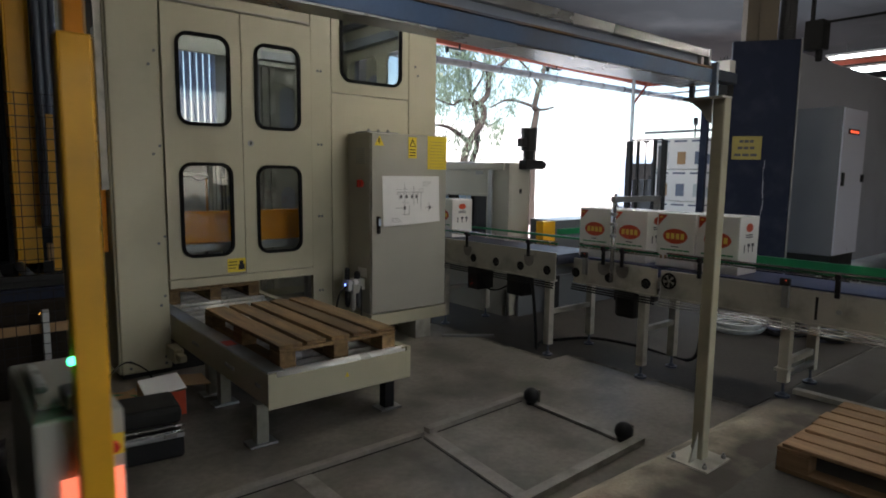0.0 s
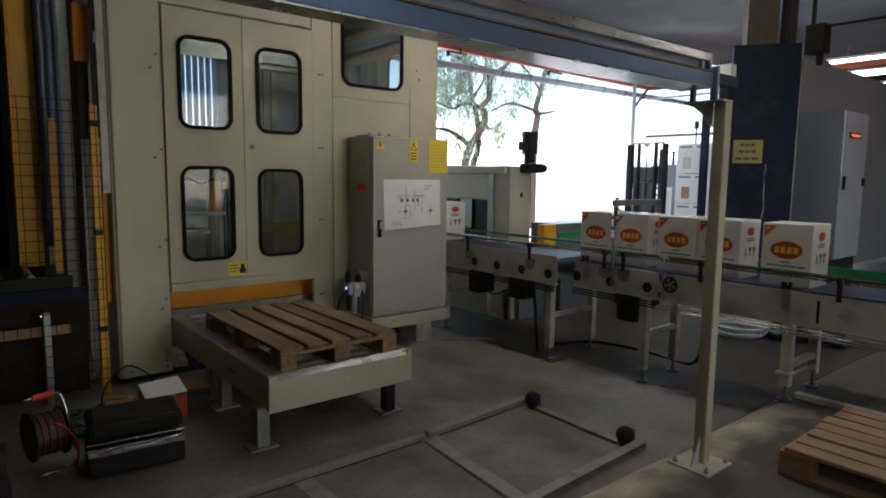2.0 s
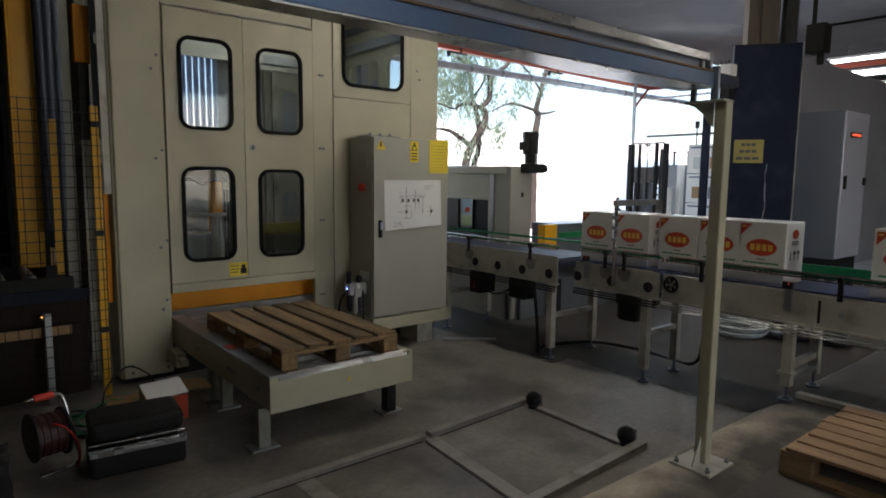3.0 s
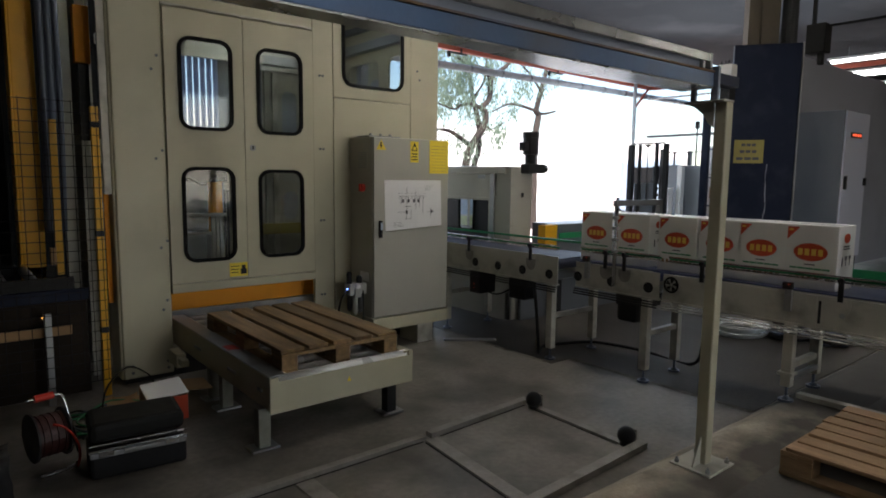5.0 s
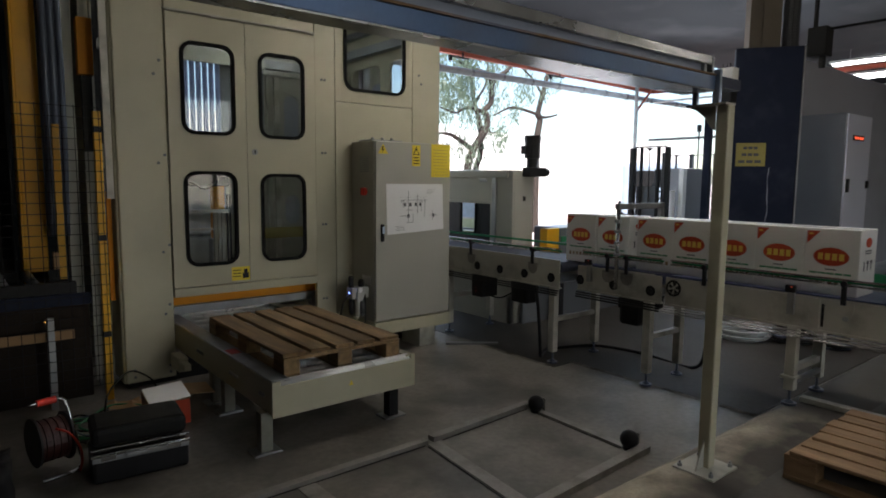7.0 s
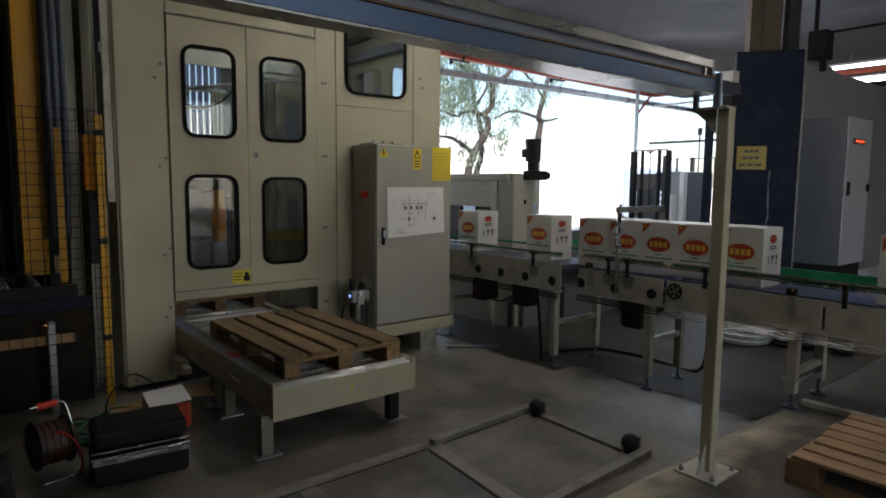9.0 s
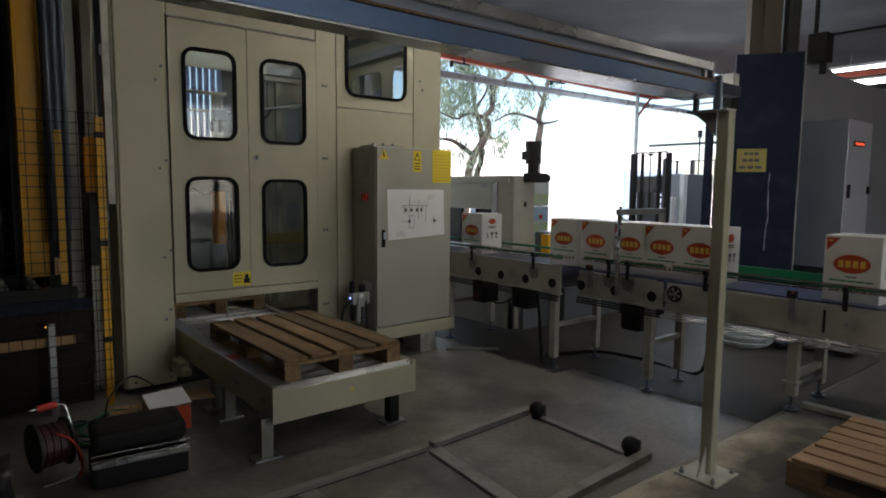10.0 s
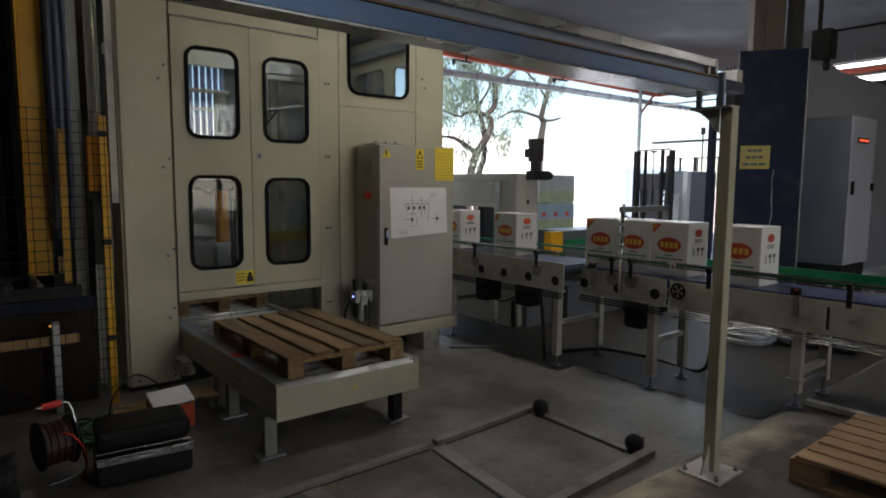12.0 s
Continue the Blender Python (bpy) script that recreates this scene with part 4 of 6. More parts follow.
            cyl(b, (x0 + dx, y0, dz), (x0 + dx, y1, dz), 0.006, 6)
            part("cable_bar", b, "steel" if nm == "long" else "rubber", th)
        # legs
        for y in {"long": (-3.5, -1.2, 0.2, 1.59), "middle": (2.62, 3.20), "far": (3.46, 4.85, 6.6)}[nm]:
            zf_ = zf if y < 1.6 else 0.0
            for x in (x0 + 0.03, x1 - 0.03):
                if nm == "middle" and y > 3:
                    break
                l = simple("leg", "conv", [(x - 0.03, x + 0.03, y - 0.03, y + 0.03, zf_ + 0.10, 0.655)], th, bev=0.003)
                b = B()
                cyl(b, (x, y, zf_ + 0.02), (x, y, zf_ + 0.12), 0.009, 8)
                cyl(b, (x, y, zf_), (x, y, zf_ + 0.016), 0.045, 16)
                cyl(b, (x, y, zf_ + 0.016), (x, y, zf_ + 0.035), 0.03, 12, 0.012)
                part("levelling_foot", b, "blue_grey", l)
            if y == 1.59:
                simple("foot_bracket", "conv", [(x0 - 0.02, x0 + 0.07, y - 0.045, y + 0.045, 0.325, 0.345)], th, bev=0.003)
                simple("foot_bracket", "dull_steel", [(x0 + 0.07, x1 - 0.04, y - 0.03, y + 0.0, 0.29, 0.32)], th, bev=0.003)
            if not (nm == "middle" and y > 3):
                simple("cross_bar", "conv", [(x0 + 0.06, x1 - 0.06, y - 0.02, y + 0.02, 0.36, 0.40)], th, bev=0.003)
    # drive gear under the far section
    dg = thing("drive_gear", (4.3, 4.5, 0.2), "dark drive unit with cables under conveyor", "motor")
    simple("housing", "black", [(4.20, 4.42, 4.56, 4.72, 0.38, 0.66)], dg, bev=0.01)
    b = B()
    box(b, 4.18, 4.36, 3.93, 4.15, 0.41, 0.67, 0.03)
    part("motor", b, "black", dg)
    simple("indicator", "led_faint", [(4.196, 4.20, 4.651, 4.655, 0.472, 0.476)], dg, "tiny red light")
    simple("indicator", "led_faint", [(4.196, 4.20, 4.646, 4.650, 0.437, 0.441)], dg, "tiny red light")
    b = B()
    tube(b, arc_pts([(4.25, 4.56, 0.5), (4.22, 4.45, 0.42), (4.22, 4.3, 0.42), (4.25, 4.15, 0.5)], 6), 0.008, 6)
    part("cable", b, "rubber", dg, smooth=True)
    # belt motor under the middle section
    mt = thing("belt_motor", (4.3, 2.85, 0.44), "black rounded electric motor hung under conveyor", "motor")
    b = B()
    box(b, 4.20, 4.37, 2.75, 2.94, 0.415, 0.675, 0.035)
    part("motor_body", b, "black", mt)
    simple("gearbox", "black", [(4.24, 4.40, 2.66, 2.745, 0.56, 0.68)], mt, bev=0.01)


def build_floor_frame():
    """Steel guide frame on the floor for the truck, with two ball stops."""
    th = thing("floor_guide_frame", (2.4, 2.3, 0.0), "flat steel angle frame fixed to the floor with ball stops", "floor frame")

    def bar(a, b, w=0.05, h=0.035, nm="frame_bar", mt_="frame_steel"):
        a, b = Vector(a), Vector(b)
        d = (b - a).normalized()
        n = Vector((-d.y, d.x, 0)) * w / 2
        bm = B()
        q = [bm.verts.new(p) for p in (a - n, b - n, b + n, a + n)]
        t = [bm.verts.new(v.co + Vector((0, 0, h))) for v in q]
        bm.faces.new(q[::-1])
        bm.faces.new(t)
        for k in range(4):
            bm.faces.new((q[k], q[(k + 1) % 4], t[(k + 1) % 4], t[k]))
        part(nm, bm, mt_, th)
    bar((0.7, 2.80, 0), (2.16, 2.815, 0), 0.05, 0.022)
    bar((2.20, 2.815, 0), (3.10, 2.87, 0), 0.055, 0.03)
    bar((3.07, 2.80, 0), (3.04, 2.05, 0), 0.05, 0.012)
    bar((2.19, 2.78, 0), (2.09, 1.80, 0), 0.085, 0.006)
    bar((1.36, 2.76, 0), (1.38, 1.80, 0), 0.10, 0.006)
    bar((1.6, 1.87, 0), (3.10, 1.945, 0), 0.06, 0.036)
    # black strip beside each bar, painted in for its shadow gap
    for a, c in (((0.7, 2.765), (2.13, 2.778)), ((2.26, 2.780), (3.04, 2.828)), ((3.035, 2.78), (3.008, 2.06)), ((2.135, 2.76), (2.035, 1.80))):
        bar((*a, 0), (*c, 0), 0.010, 0.002, "floor_joint", "rubber")
    for x, y in ((3.052, 2.756), (3.044, 2.019)):
        b = B()
        ball(b, (x, y, 0.060), 0.054, 20)
        cyl(b, (x, y, 0.0), (x, y, 0.04), 0.035, 12)
        part("ball_stop", b, "black", th, "black rubber ball stop", smooth=True)
        simple("stop_plate", "frame_steel", [(x + 0.05, x + 0.06, y - 0.03, y + 0.03, 0.0, 0.09)], th, bev=0.002)


def build_gate_post():
    th = thing("gate_post", (2.86, 1.46, 0.15), "cream square steel post bolted to the floor", "post")
    x, y = 2.86, 1.46
    simple("base_plate", "conv", [(x - 0.125, x + 0.11, y - 0.105, y + 0.105, 0.15, 0.162)], th, bev=0.002)
    simple("tube", "beige", [(x - 0.03, x + 0.03, y - 0.03, y + 0.03, 0.162, 1.905)], th, bev=0.006)
    b = B()
    plate_poly(b, [(x - 0.03, y + 0.004, 0.162), (x - 0.10, y + 0.004, 0.162), (x - 0.03, y + 0.004, 0.30)], (0, 1, 0), 0.008)
    part("gusset", b, "conv", th)
    for dx, dy in ((-0.1, -0.08), (-0.1, 0.08), (0.085, -0.08), (0.085, 0.08)):
        b = B()
        cyl(b, (x + dx, y + dy, 0.162), (x + dx, y + dy, 0.178), 0.012, 6)
        cyl(b, (x + dx, y + dy, 0.178), (x + dx, y + dy, 0.19), 0.006, 6)
        part("anchor_bolt", b, "dull_steel", th)
    simple("top_plate", "conv", [(x - 0.06, x + 0.03, y - 0.03, y + 0.165, 1.905, 1.914)], th)
    b = B()
    plate_poly(b, [(x - 0.026, y + dy, z) for dy, z in ((0.03, 1.904), (0.16, 1.904), (0.125, 1.888), (0.085, 1.855), (0.055, 1.81), (0.03, 1.79))], (1, 0, 0), 0.008)
    part("bracket", b, "conv", th)
    bt = thing("overhead_beam", (0.9, 1.53, 1.97), "grey-blue steel overhead beam carried by the cream post", "beam")
    y = 1.53
    b = B()
    box(b, -3.1, 2.83, y - 0.03, y + 0.03, 1.976, 2.040, 0.004)
    part("web", b, "beam", bt)
    b = B()
    box(b, -3.1, 2.81, y - 0.02, y + 0.06, 2.088, 2.128, 0.003)
    part("rail", b, "rail_steel", bt)
    b = B()
    box(b, 2.812, 2.83, y - 0.02, y + 0.06, 2.065, 2.128, 0.003)
    box(b, 2.82, 2.86, y - 0.02, y + 0.06, 2.03, 2.07, 0.003)
    part("rail_end", b, "dull_steel", bt)
    b = B()
    plate_poly(b, [(px, py, 1.975) for px, py in ((-3.1, 1.496), (2.83, 1.496), (2.83, 1.66), (2.0, 1.668), (1.35, 1.59), (-3.1, 1.566))], (0, 0, 1), 0.006)
    part("lip", b, "rail_steel", bt)
    simple("edge_line", "rust", [(-3.1, 2.83, y - 0.033, y + 0.10, 2.0405, 2.049)], bt, "rust-brown top edge")
    simple("inner_rail", "beam_grey", [(-3.1, 2.78, y + 0.0, y + 0.02, 2.0495, 2.0875)], bt)
    simple("hanger", "beam_grey", [(2.805, 2.825, 1.575, 1.60, 1.914, 1.975)], bt, bev=0.003)
    simple("hanger", "beam_grey", [(2.832, 2.852, 1.48, 1.515, 1.914, 2.07)], bt, bev=0.003)
    simple("rail_foot", "dull_steel", [(2.745, 2.765, y - 0.018, y - 0.002, 2.0495, 2.0875)], bt)
    simple("cross_stub", "navy", [(2.832, 3.07, y - 0.03, y + 0.03, 1.995, 2.045)], bt)


def build_column_and_cabinet():
    th = thing("column_casing", (7.82, 3.49, 0.0), "navy blue painted column casing with scuffed edges", "column", kind="structure")
    turn = Matrix.Translation((7.60, 3.79, 0)) @ Matrix.Rotation(math.atan2(-0.605, 0.43), 4, "Z")

    def turned(name, material, boxes, parent, label="", bev=0.0):
        b = B()
        for d in boxes:
            box(b, *d, bev)
        bmesh.ops.transform(b, matrix=turn, verts=b.verts)
        return part(name, b, material, parent, label)
    turned("casing", "navy", [(0.0, 0.74, 0.0, 0.10, 0.0, 3.17)], th, "", 0.008)
    turned("corner_strip", "dull_steel", [(0.742, 0.757, -0.008, 0.10, 0.0, 3.17)], th)
    s = turned("sign_board", "sign_dim", [(0.06, 0.39, -0.008, -0.002, 1.76, 2.04)], th, "yellow warning sign")
    for z, w in ((1.98, 0.17), (1.90, 0.20), (1.815, 0.27)):
        for k in range(3):
            turned("sign_print", "print_dark", [(0.225 - w / 2 + k * w / 3, 0.225 - w / 2 + (k + 0.8) * w / 3, -0.011, -0.008, z - 0.017, z + 0.017)], s)
    # scuffed paint along the edge
    rnd = random.Random(12)
    z, u = 0.8, 0.42
    for k in range(11):
        dz = rnd.uniform(0.05, 0.16)
        turned("scuff", "partition", [(u, u + rnd.uniform(0.004, 0.012), -0.0015, 0.001, z, z + dz)], th)
        z, u = z + dz * rnd.uniform(0.8, 1.2), u + rnd.uniform(-0.008, 0.012)
    for k in range(6):
        z = rnd.uniform(0.9, 2.9)
        turned("scuff", "partition", [(0.002, 0.002 + rnd.uniform(0.004, 0.009), -0.0015, 0.001, z, z + rnd.uniform(0.03, 0.14))], th)
    simple("side_post", "navy", [(7.60, 7.66, 4.06, 4.145, 0.0, 2.5)], th)
    turned("column", "column", [(0.16, 0.30, 0.14, 0.48, 0.0, 4.3), (0.30, 0.50, 0.12, 0.48, 0.0, 4.3)], th)
    c = turn @ Vector((0.63, 0.22, 0))
    b = B()
    cyl(b, (c.x, c.y, 0.0), (c.x, c.y, 4.3), 0.085, 12)
    for k in range(40):
        cyl(b, (c.x, c.y, 2.9 + k * 0.034), (c.x, c.y, 2.915 + k * 0.034), 0.094, 12)
    part("conduit", b, "dark_wall", th)
    # white lamp case between the beam and the column
    lc = thing("lamp_case", (7.5, 3.83, 2.8), "white lamp case with pins fixed to the column casing", "lamp")
    simple("case", "carton", [(7.44, 7.58, 3.735, 3.90, 2.71, 2.93)], lc, bev=0.006)
    for y in (3.77, 3.81, 3.86):
        simple("pin", "black", [(7.45, 7.46, y, y + 0.01, 2.93, 2.975)], lc)
    simple("clamp", "black", [(7.47, 7.62, 3.76, 3.88, 2.50, 2.709)], lc, bev=0.006)
    sp = thing("wall_speaker", (6.55, 2.45, 2.62), "black box hanging from a ceiling bracket", "loudspeaker")
    simple("housing", "seal", [(6.47, 6.63, 2.385, 2.555, 2.745, 3.01)], sp, bev=0.01)
    simple("bracket", "seal", [(6.52, 6.58, 2.42, 2.46, 2.64, 2.744), (6.53, 6.55, -0.5, 2.384, 2.975, 2.995), (6.53, 6.56, 2.50, 2.53, 3.011, 4.3)], sp)
    cb = thing("tall_cabinet", (9.3, 3.2, 0.0), "tall grey electric cabinet with red display", "cabinet")
    x0, x1, y0, y1 = 8.85, 9.68, 2.94, 3.52
    # slate side and paler front: the fall of light is in the colours
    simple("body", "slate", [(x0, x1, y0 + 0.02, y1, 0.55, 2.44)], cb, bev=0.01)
    d = simple("door", "door_lit", [(x0 + 0.005, x1 - 0.005, y0, y0 + 0.02, 0.56, 2.43)], cb, bev=0.006)
    simple("plinth", "black", [(x0 + 0.03, x1, y0 + 0.04, y1, 0.0, 0.55)], cb)
    b = B()
    box(b, x0 + 0.17, x0 + 0.56, y0 - 0.004, y0, 2.105, 2.175)
    ds = part("display", b, "black", d)
    for k in range(4):
        simple("digit", "led_red", [(x0 + 0.24 + k * 0.08, x0 + 0.285 + k * 0.08, y0 - 0.008, y0 - 0.004, 2.125, 2.155)], ds, "glowing red digit")
    simple("handle", "black", [(x0 + 0.05, x0 + 0.09, y0 - 0.03, y0, 1.45, 1.62), (x1 - 0.09, x1 - 0.05, y0 - 0.03, y0, 1.5, 1.6)], d)


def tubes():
    """Ceiling tube lamps; the far ones show over the partition. The last two are unseen, added as fill."""
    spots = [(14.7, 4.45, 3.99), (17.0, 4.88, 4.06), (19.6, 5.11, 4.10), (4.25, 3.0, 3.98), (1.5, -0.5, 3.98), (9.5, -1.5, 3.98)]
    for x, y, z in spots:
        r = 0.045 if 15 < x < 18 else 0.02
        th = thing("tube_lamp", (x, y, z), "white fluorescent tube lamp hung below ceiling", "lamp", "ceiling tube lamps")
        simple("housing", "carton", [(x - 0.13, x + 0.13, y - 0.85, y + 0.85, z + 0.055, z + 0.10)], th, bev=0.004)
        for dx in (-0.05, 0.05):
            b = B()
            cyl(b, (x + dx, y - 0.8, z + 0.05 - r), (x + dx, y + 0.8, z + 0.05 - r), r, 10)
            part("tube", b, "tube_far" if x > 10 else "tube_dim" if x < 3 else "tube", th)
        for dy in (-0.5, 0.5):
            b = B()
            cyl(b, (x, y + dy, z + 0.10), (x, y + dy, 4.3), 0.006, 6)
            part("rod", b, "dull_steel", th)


def build_labeller():
    """Grey guarded machine beside the far end of the conveyor."""
    th = thing("guarded_machine", (5.2, 5.3, 0.0), "grey guarded packing machine beside conveyor with a motor on top", "machine")
    x0, y0, y1, z1 = 4.75, 4.70, 5.95, 1.66
    # side wall with an opening at carton height
    simple("side_panel", "grey_cab", [(x0, x0 + 0.03, y0, 5.03, 0.0, z1), (x0, x0 + 0.03, 5.03, y1, 1.30, z1), (x0, x0 + 0.03, 5.03, y1, 0.0, 0.80), (x0, x0 + 0.03, 5.80, y1, 0.80, 1.30)], th, bev=0.003)
    simple("end_panel", "grey_cab", [(x0 + 0.03, 5.075, y0, y0 + 0.03, 0.0, z1)], th, bev=0.003)
    simple("top_rail", "grey_cab", [(x0 - 0.03, x0, y0 + 0.06, y1, z1 - 0.07, z1)], th, bev=0.006)
    simple("corner_frame", "dull_steel", [(x0 - 0.02, x0, 4.94, 5.00, 0.8, z1 - 0.07)], th, bev=0.004)
    simple("name_plate", "dull_steel", [(x0 - 0.006, x0, 5.10, 5.22, 1.54, 1.58)], th)
    simple("inner_wall", "black", [(5.04, 5.06, y0 + 0.04, 5.50, 0.3, z1 - 0.02), (5.04, 5.06, 5.95, 6.35, 0.3, z1 - 0.02)], th)
    bm = B()
    holed_panel(bm, 5.502, 5.948, 0.3, z1 - 0.02, 5.60, 5.87, 0.92, 1.33, 0.05, 5.04, 5.06)
    for v in bm.verts:
        v.co = Vector((v.co.y, v.co.x, v.co.z))
    part("inner_wall", bm, "black", th)
    bm = B()
    gasket(bm, 5.59, 5.88, 0.91, 1.34, 0.055, 0.02, 5.025, 5.045)
    for v in bm.verts:
        v.co = Vector((v.co.y, v.co.x, v.co.z))
    part("gasket", bm, "seal", th)
    simple("hatch_frame", "grey_cab", [(x0 - 0.012, x0, 5.0, 5.03, 0.8, 1.33)], th, bev=0.003)
    simple("hatch_frame", "grey_cab", [(x0 - 0.012, x0, 5.03, y1 - 0.1, 1.30, 1.33)], th, bev=0.003)
    simple("latch", "black", [(x0 + 0.16, x0 + 0.19, y0 - 0.012, y0, 1.34, 1.39)], th, bev=0.003)
    simple("roof", "grey_cab", [(x0, 5.07, y0 + 0.03, y1, z1, z1 + 0.01)], th)
    simple("leg", "dull_steel", [(x0, x0 + 0.05, y0, y0 + 0.05, 0, 0.3), (5.02, 5.07, y0, y0 + 0.05, 0, 0.3), (x0, x0 + 0.05, y1 - 0.05, y1, 0, 0.3)], th)
    b = B()
    cx, cy = 5.02, 4.68
    cyl(b, (cx, cy, 1.62), (cx, cy, 1.80), 0.06, 16)
    cyl(b, (cx, cy, 1.80), (cx, cy, 1.98), 0.085, 16)
    cyl(b, (cx, cy, 1.98), (cx, cy, 2.04), 0.09, 16)
    box(b, cx - 0.14, cx - 0.07, cy - 0.04, cy + 0.04, 1.84, 1.93, 0.006)
    box(b, cx - 0.13, cx + 0.13, cy - 0.1, cy + 0.02, 1.60, 1.70, 0.008)
    cyl(b, (cx + 0.13, cy - 0.04, 1.65), (cx + 0.2, cy - 0.04, 1.65), 0.04, 12)
    part("drive_motor", b, "black", th, "black geared motor")


def build_bay():
    """Loading bay edge, pipes, fence, wrapped goods and yard beyond."""
    skew = Matrix.Translation((6.27, 7.80, 0)) @ Matrix.Rotation(math.atan2(0.40, 6.42), 4, "Z")

    def skewed(name, material, boxes, label, category, kind=""):
        b = B()
        for d in boxes:
            box(b, *d, 0.004)
        bmesh.ops.transform(b, matrix=skew, verts=b.verts)
        return tagged(part(name, b, material), label, category, kind=kind)
    skewed("lintel_beam", "red_steel", [(-4.4, 6.43, -0.04, 0.04, 3.55, 3.66)], "red-oxide steel beam over the loading bay", "beam", "structure")
    tagged(simple("lintel_beam", "red_steel", [(12.66, 12.75, 1.0, 8.16, 3.55, 3.625)]), "red-oxide steel beam along the open side of bay", "beam", kind="structure")
    for u in (0.08, 2.62):
        skewed("lintel_bracket", "black", [(u, u + 0.42, -0.09, -0.045, 3.49, 3.515), (u, u + 0.045, -0.09, -0.045, 3.43, 3.489), (u + 0.30, u + 0.33, -0.06, -0.042, 3.516, 3.60)],
               "small dark steel angle bracket on bay lintel", "bracket")
    sp_ = B()
    cyl(sp_, (12.74, 8.2, 3.36), (12.74, 3.95, 3.36), 0.022, 8)
    tagged(part("side_pipe", sp_, "film", smooth=True), "thin grey pipe along the open side of bay", "pipe")
    tr = thing("pallet_track", (10.5, 4.9, 0.0), "low steel pallet track on the floor", "conveyor")
    simple("rail", "dull_steel", [(8.2, 13.0, 4.52, 4.60, 0.0, 0.118)], tr)
    simple("rail", "dull_steel", [(8.2, 13.0, 5.20, 5.28, 0.0, 0.118)], tr)
    pi = thing("overhead_pipe", (8.0, 8.3, 3.4), "grey insulated pipe with clamps across the bay", "pipe")
    b = B()
    cyl(b, (2.0, 8.3, 3.42), (18, 8.3, 3.42), 0.06, 14)
    part("pipe", b, "film", pi, smooth=True)
    for k in range(10):
        b = B()
        cyl(b, (5.8 + k * 0.75, 8.3, 3.42), (5.85 + k * 0.75, 8.3, 3.42), 0.068, 14)
        part("clamp", b, "dull_steel", pi)
    for xx in (3.0, 17.0):
        simple("wall_bracket", "dull_steel", [(xx, xx + 0.05, 7.99, 8.26, 3.40, 3.44), (xx, xx + 0.05, 7.99, 8.02, 3.40, 3.8)], pi)
    bp = thing("bay_post", (11.9, 8.1, 0), "slim steel post with a diagonal brace", "post")
    b = B()
    box(b, 11.895, 11.95, 8.06, 8.115, -0.03, 3.7)
    part("post", b, "film", bp)
    b = B()
    tube(b, [(11.95, 8.1, 3.1), (12.5, 8.1, 3.6)], 0.025)
    part("brace", b, "red_steel", bp)
    # wall beyond the yard, far end in full sun
    tagged(simple("yard_wall", "plaster", [(4, 60, 34, 34.3, -0.03, 5.2)]), "white rendered yard wall in full sun", "wall", kind="structure")
    # mast cage by the wrapping station
    cg = thing("lift_mast", (8.0, 5.15, 0), "dark steel lifting mast frame with chains", "lift")
    for x, y, w in ((7.50, 5.10, 0.036), (7.52, 4.98, 0.018), (7.50, 4.71, 0.02), (7.50, 4.572, 0.03)):
        simple("upright", "black", [(x - w, x + w, y - w, y + w, 0, 2.02)], cg, bev=0.004)
    simple("head_bar", "black", [(7.49, 7.51, 4.60, 5.065, 2.022, 2.04)], cg)
    b = B()
    cyl(b, (7.52, 4.86, 1.2), (7.52, 4.86, 2.02), 0.008, 8)
    cyl(b, (7.52, 4.86, 1.985), (7.52, 4.86, 2.015), 0.01, 10, 0.06)
    part("chain_rod", b, "black", cg)
    for y0, y1, z0, z1 in ((4.73, 5.06, 1.10, 1.50), (4.60, 4.68, 0.9, 1.95), (4.73, 5.06, 0.5, 1.02)):
        simple("guard_plate", "slate", [(7.53, 7.55, y0, y1, z0, z1)], cg, bev=0.003)
    fe = thing("wire_fence", (12.3, 7.1, 0), "thin dark wire fence on slim posts", "fence")
    for y, w in ((7.30, 0.018), (6.95, 0.036), (6.45, 0.02)):
        simple("fence_post", "black", [(12.3 - w, 12.3 + w, y - w, y + w, 0, 2.15)], fe)
    for z in (2.13, 1.30, 0.95):
        b = B()
        cyl(b, (12.3, 7.6, z), (12.3, 6.45, z), 0.009, 6)
        part("wire", b, "black", fe)
    # slatted rack
    rk = thing("louvre_rack", (9.95, 6.05, 0), "dark slatted rack standing in the bright bay", "rack")
    for k in range(6):
        simple("slat", "black", [(9.62, 10.3, 6.0, 6.12, 0.92 + k * 0.115, 0.955 + k * 0.115)], rk)
    simple("side", "black", [(9.57, 9.62, 6.0, 6.12, 0, 1.55), (10.3, 10.35, 6.0, 6.12, 0, 1.55)], rk)
    simple("top_box", "black", [(9.60, 9.78, 5.98, 6.10, 1.555, 1.78)], rk, bev=0.01)
    # dark end of another conveyor with yellow cheek
    ec = thing("transfer_conveyor", (6.3, 4.6, 0), "dark transfer conveyor end with a yellow cheek plate", "conveyor")
    # slate in place of black: the bay's haze is in the colour
    simple("frame", "slate", [(5.20, 6.7, 4.42, 4.80, 0.70, 1.055)], ec, bev=0.01)
    simple("skirt", "slate", [(4.86, 7.6, 4.62, 4.66, 0.0, 0.70)], ec)
    simple("cheek", "yellow", [(5.0, 5.19, 4.42, 4.52, 0.70, 1.05)], ec, "yellow cheek plate")
    simple("leg", "black", [(5.25, 5.33, 4.45, 4.55, 0, 0.7), (6.5, 6.6, 4.45, 4.55, 0, 0.7)], ec)
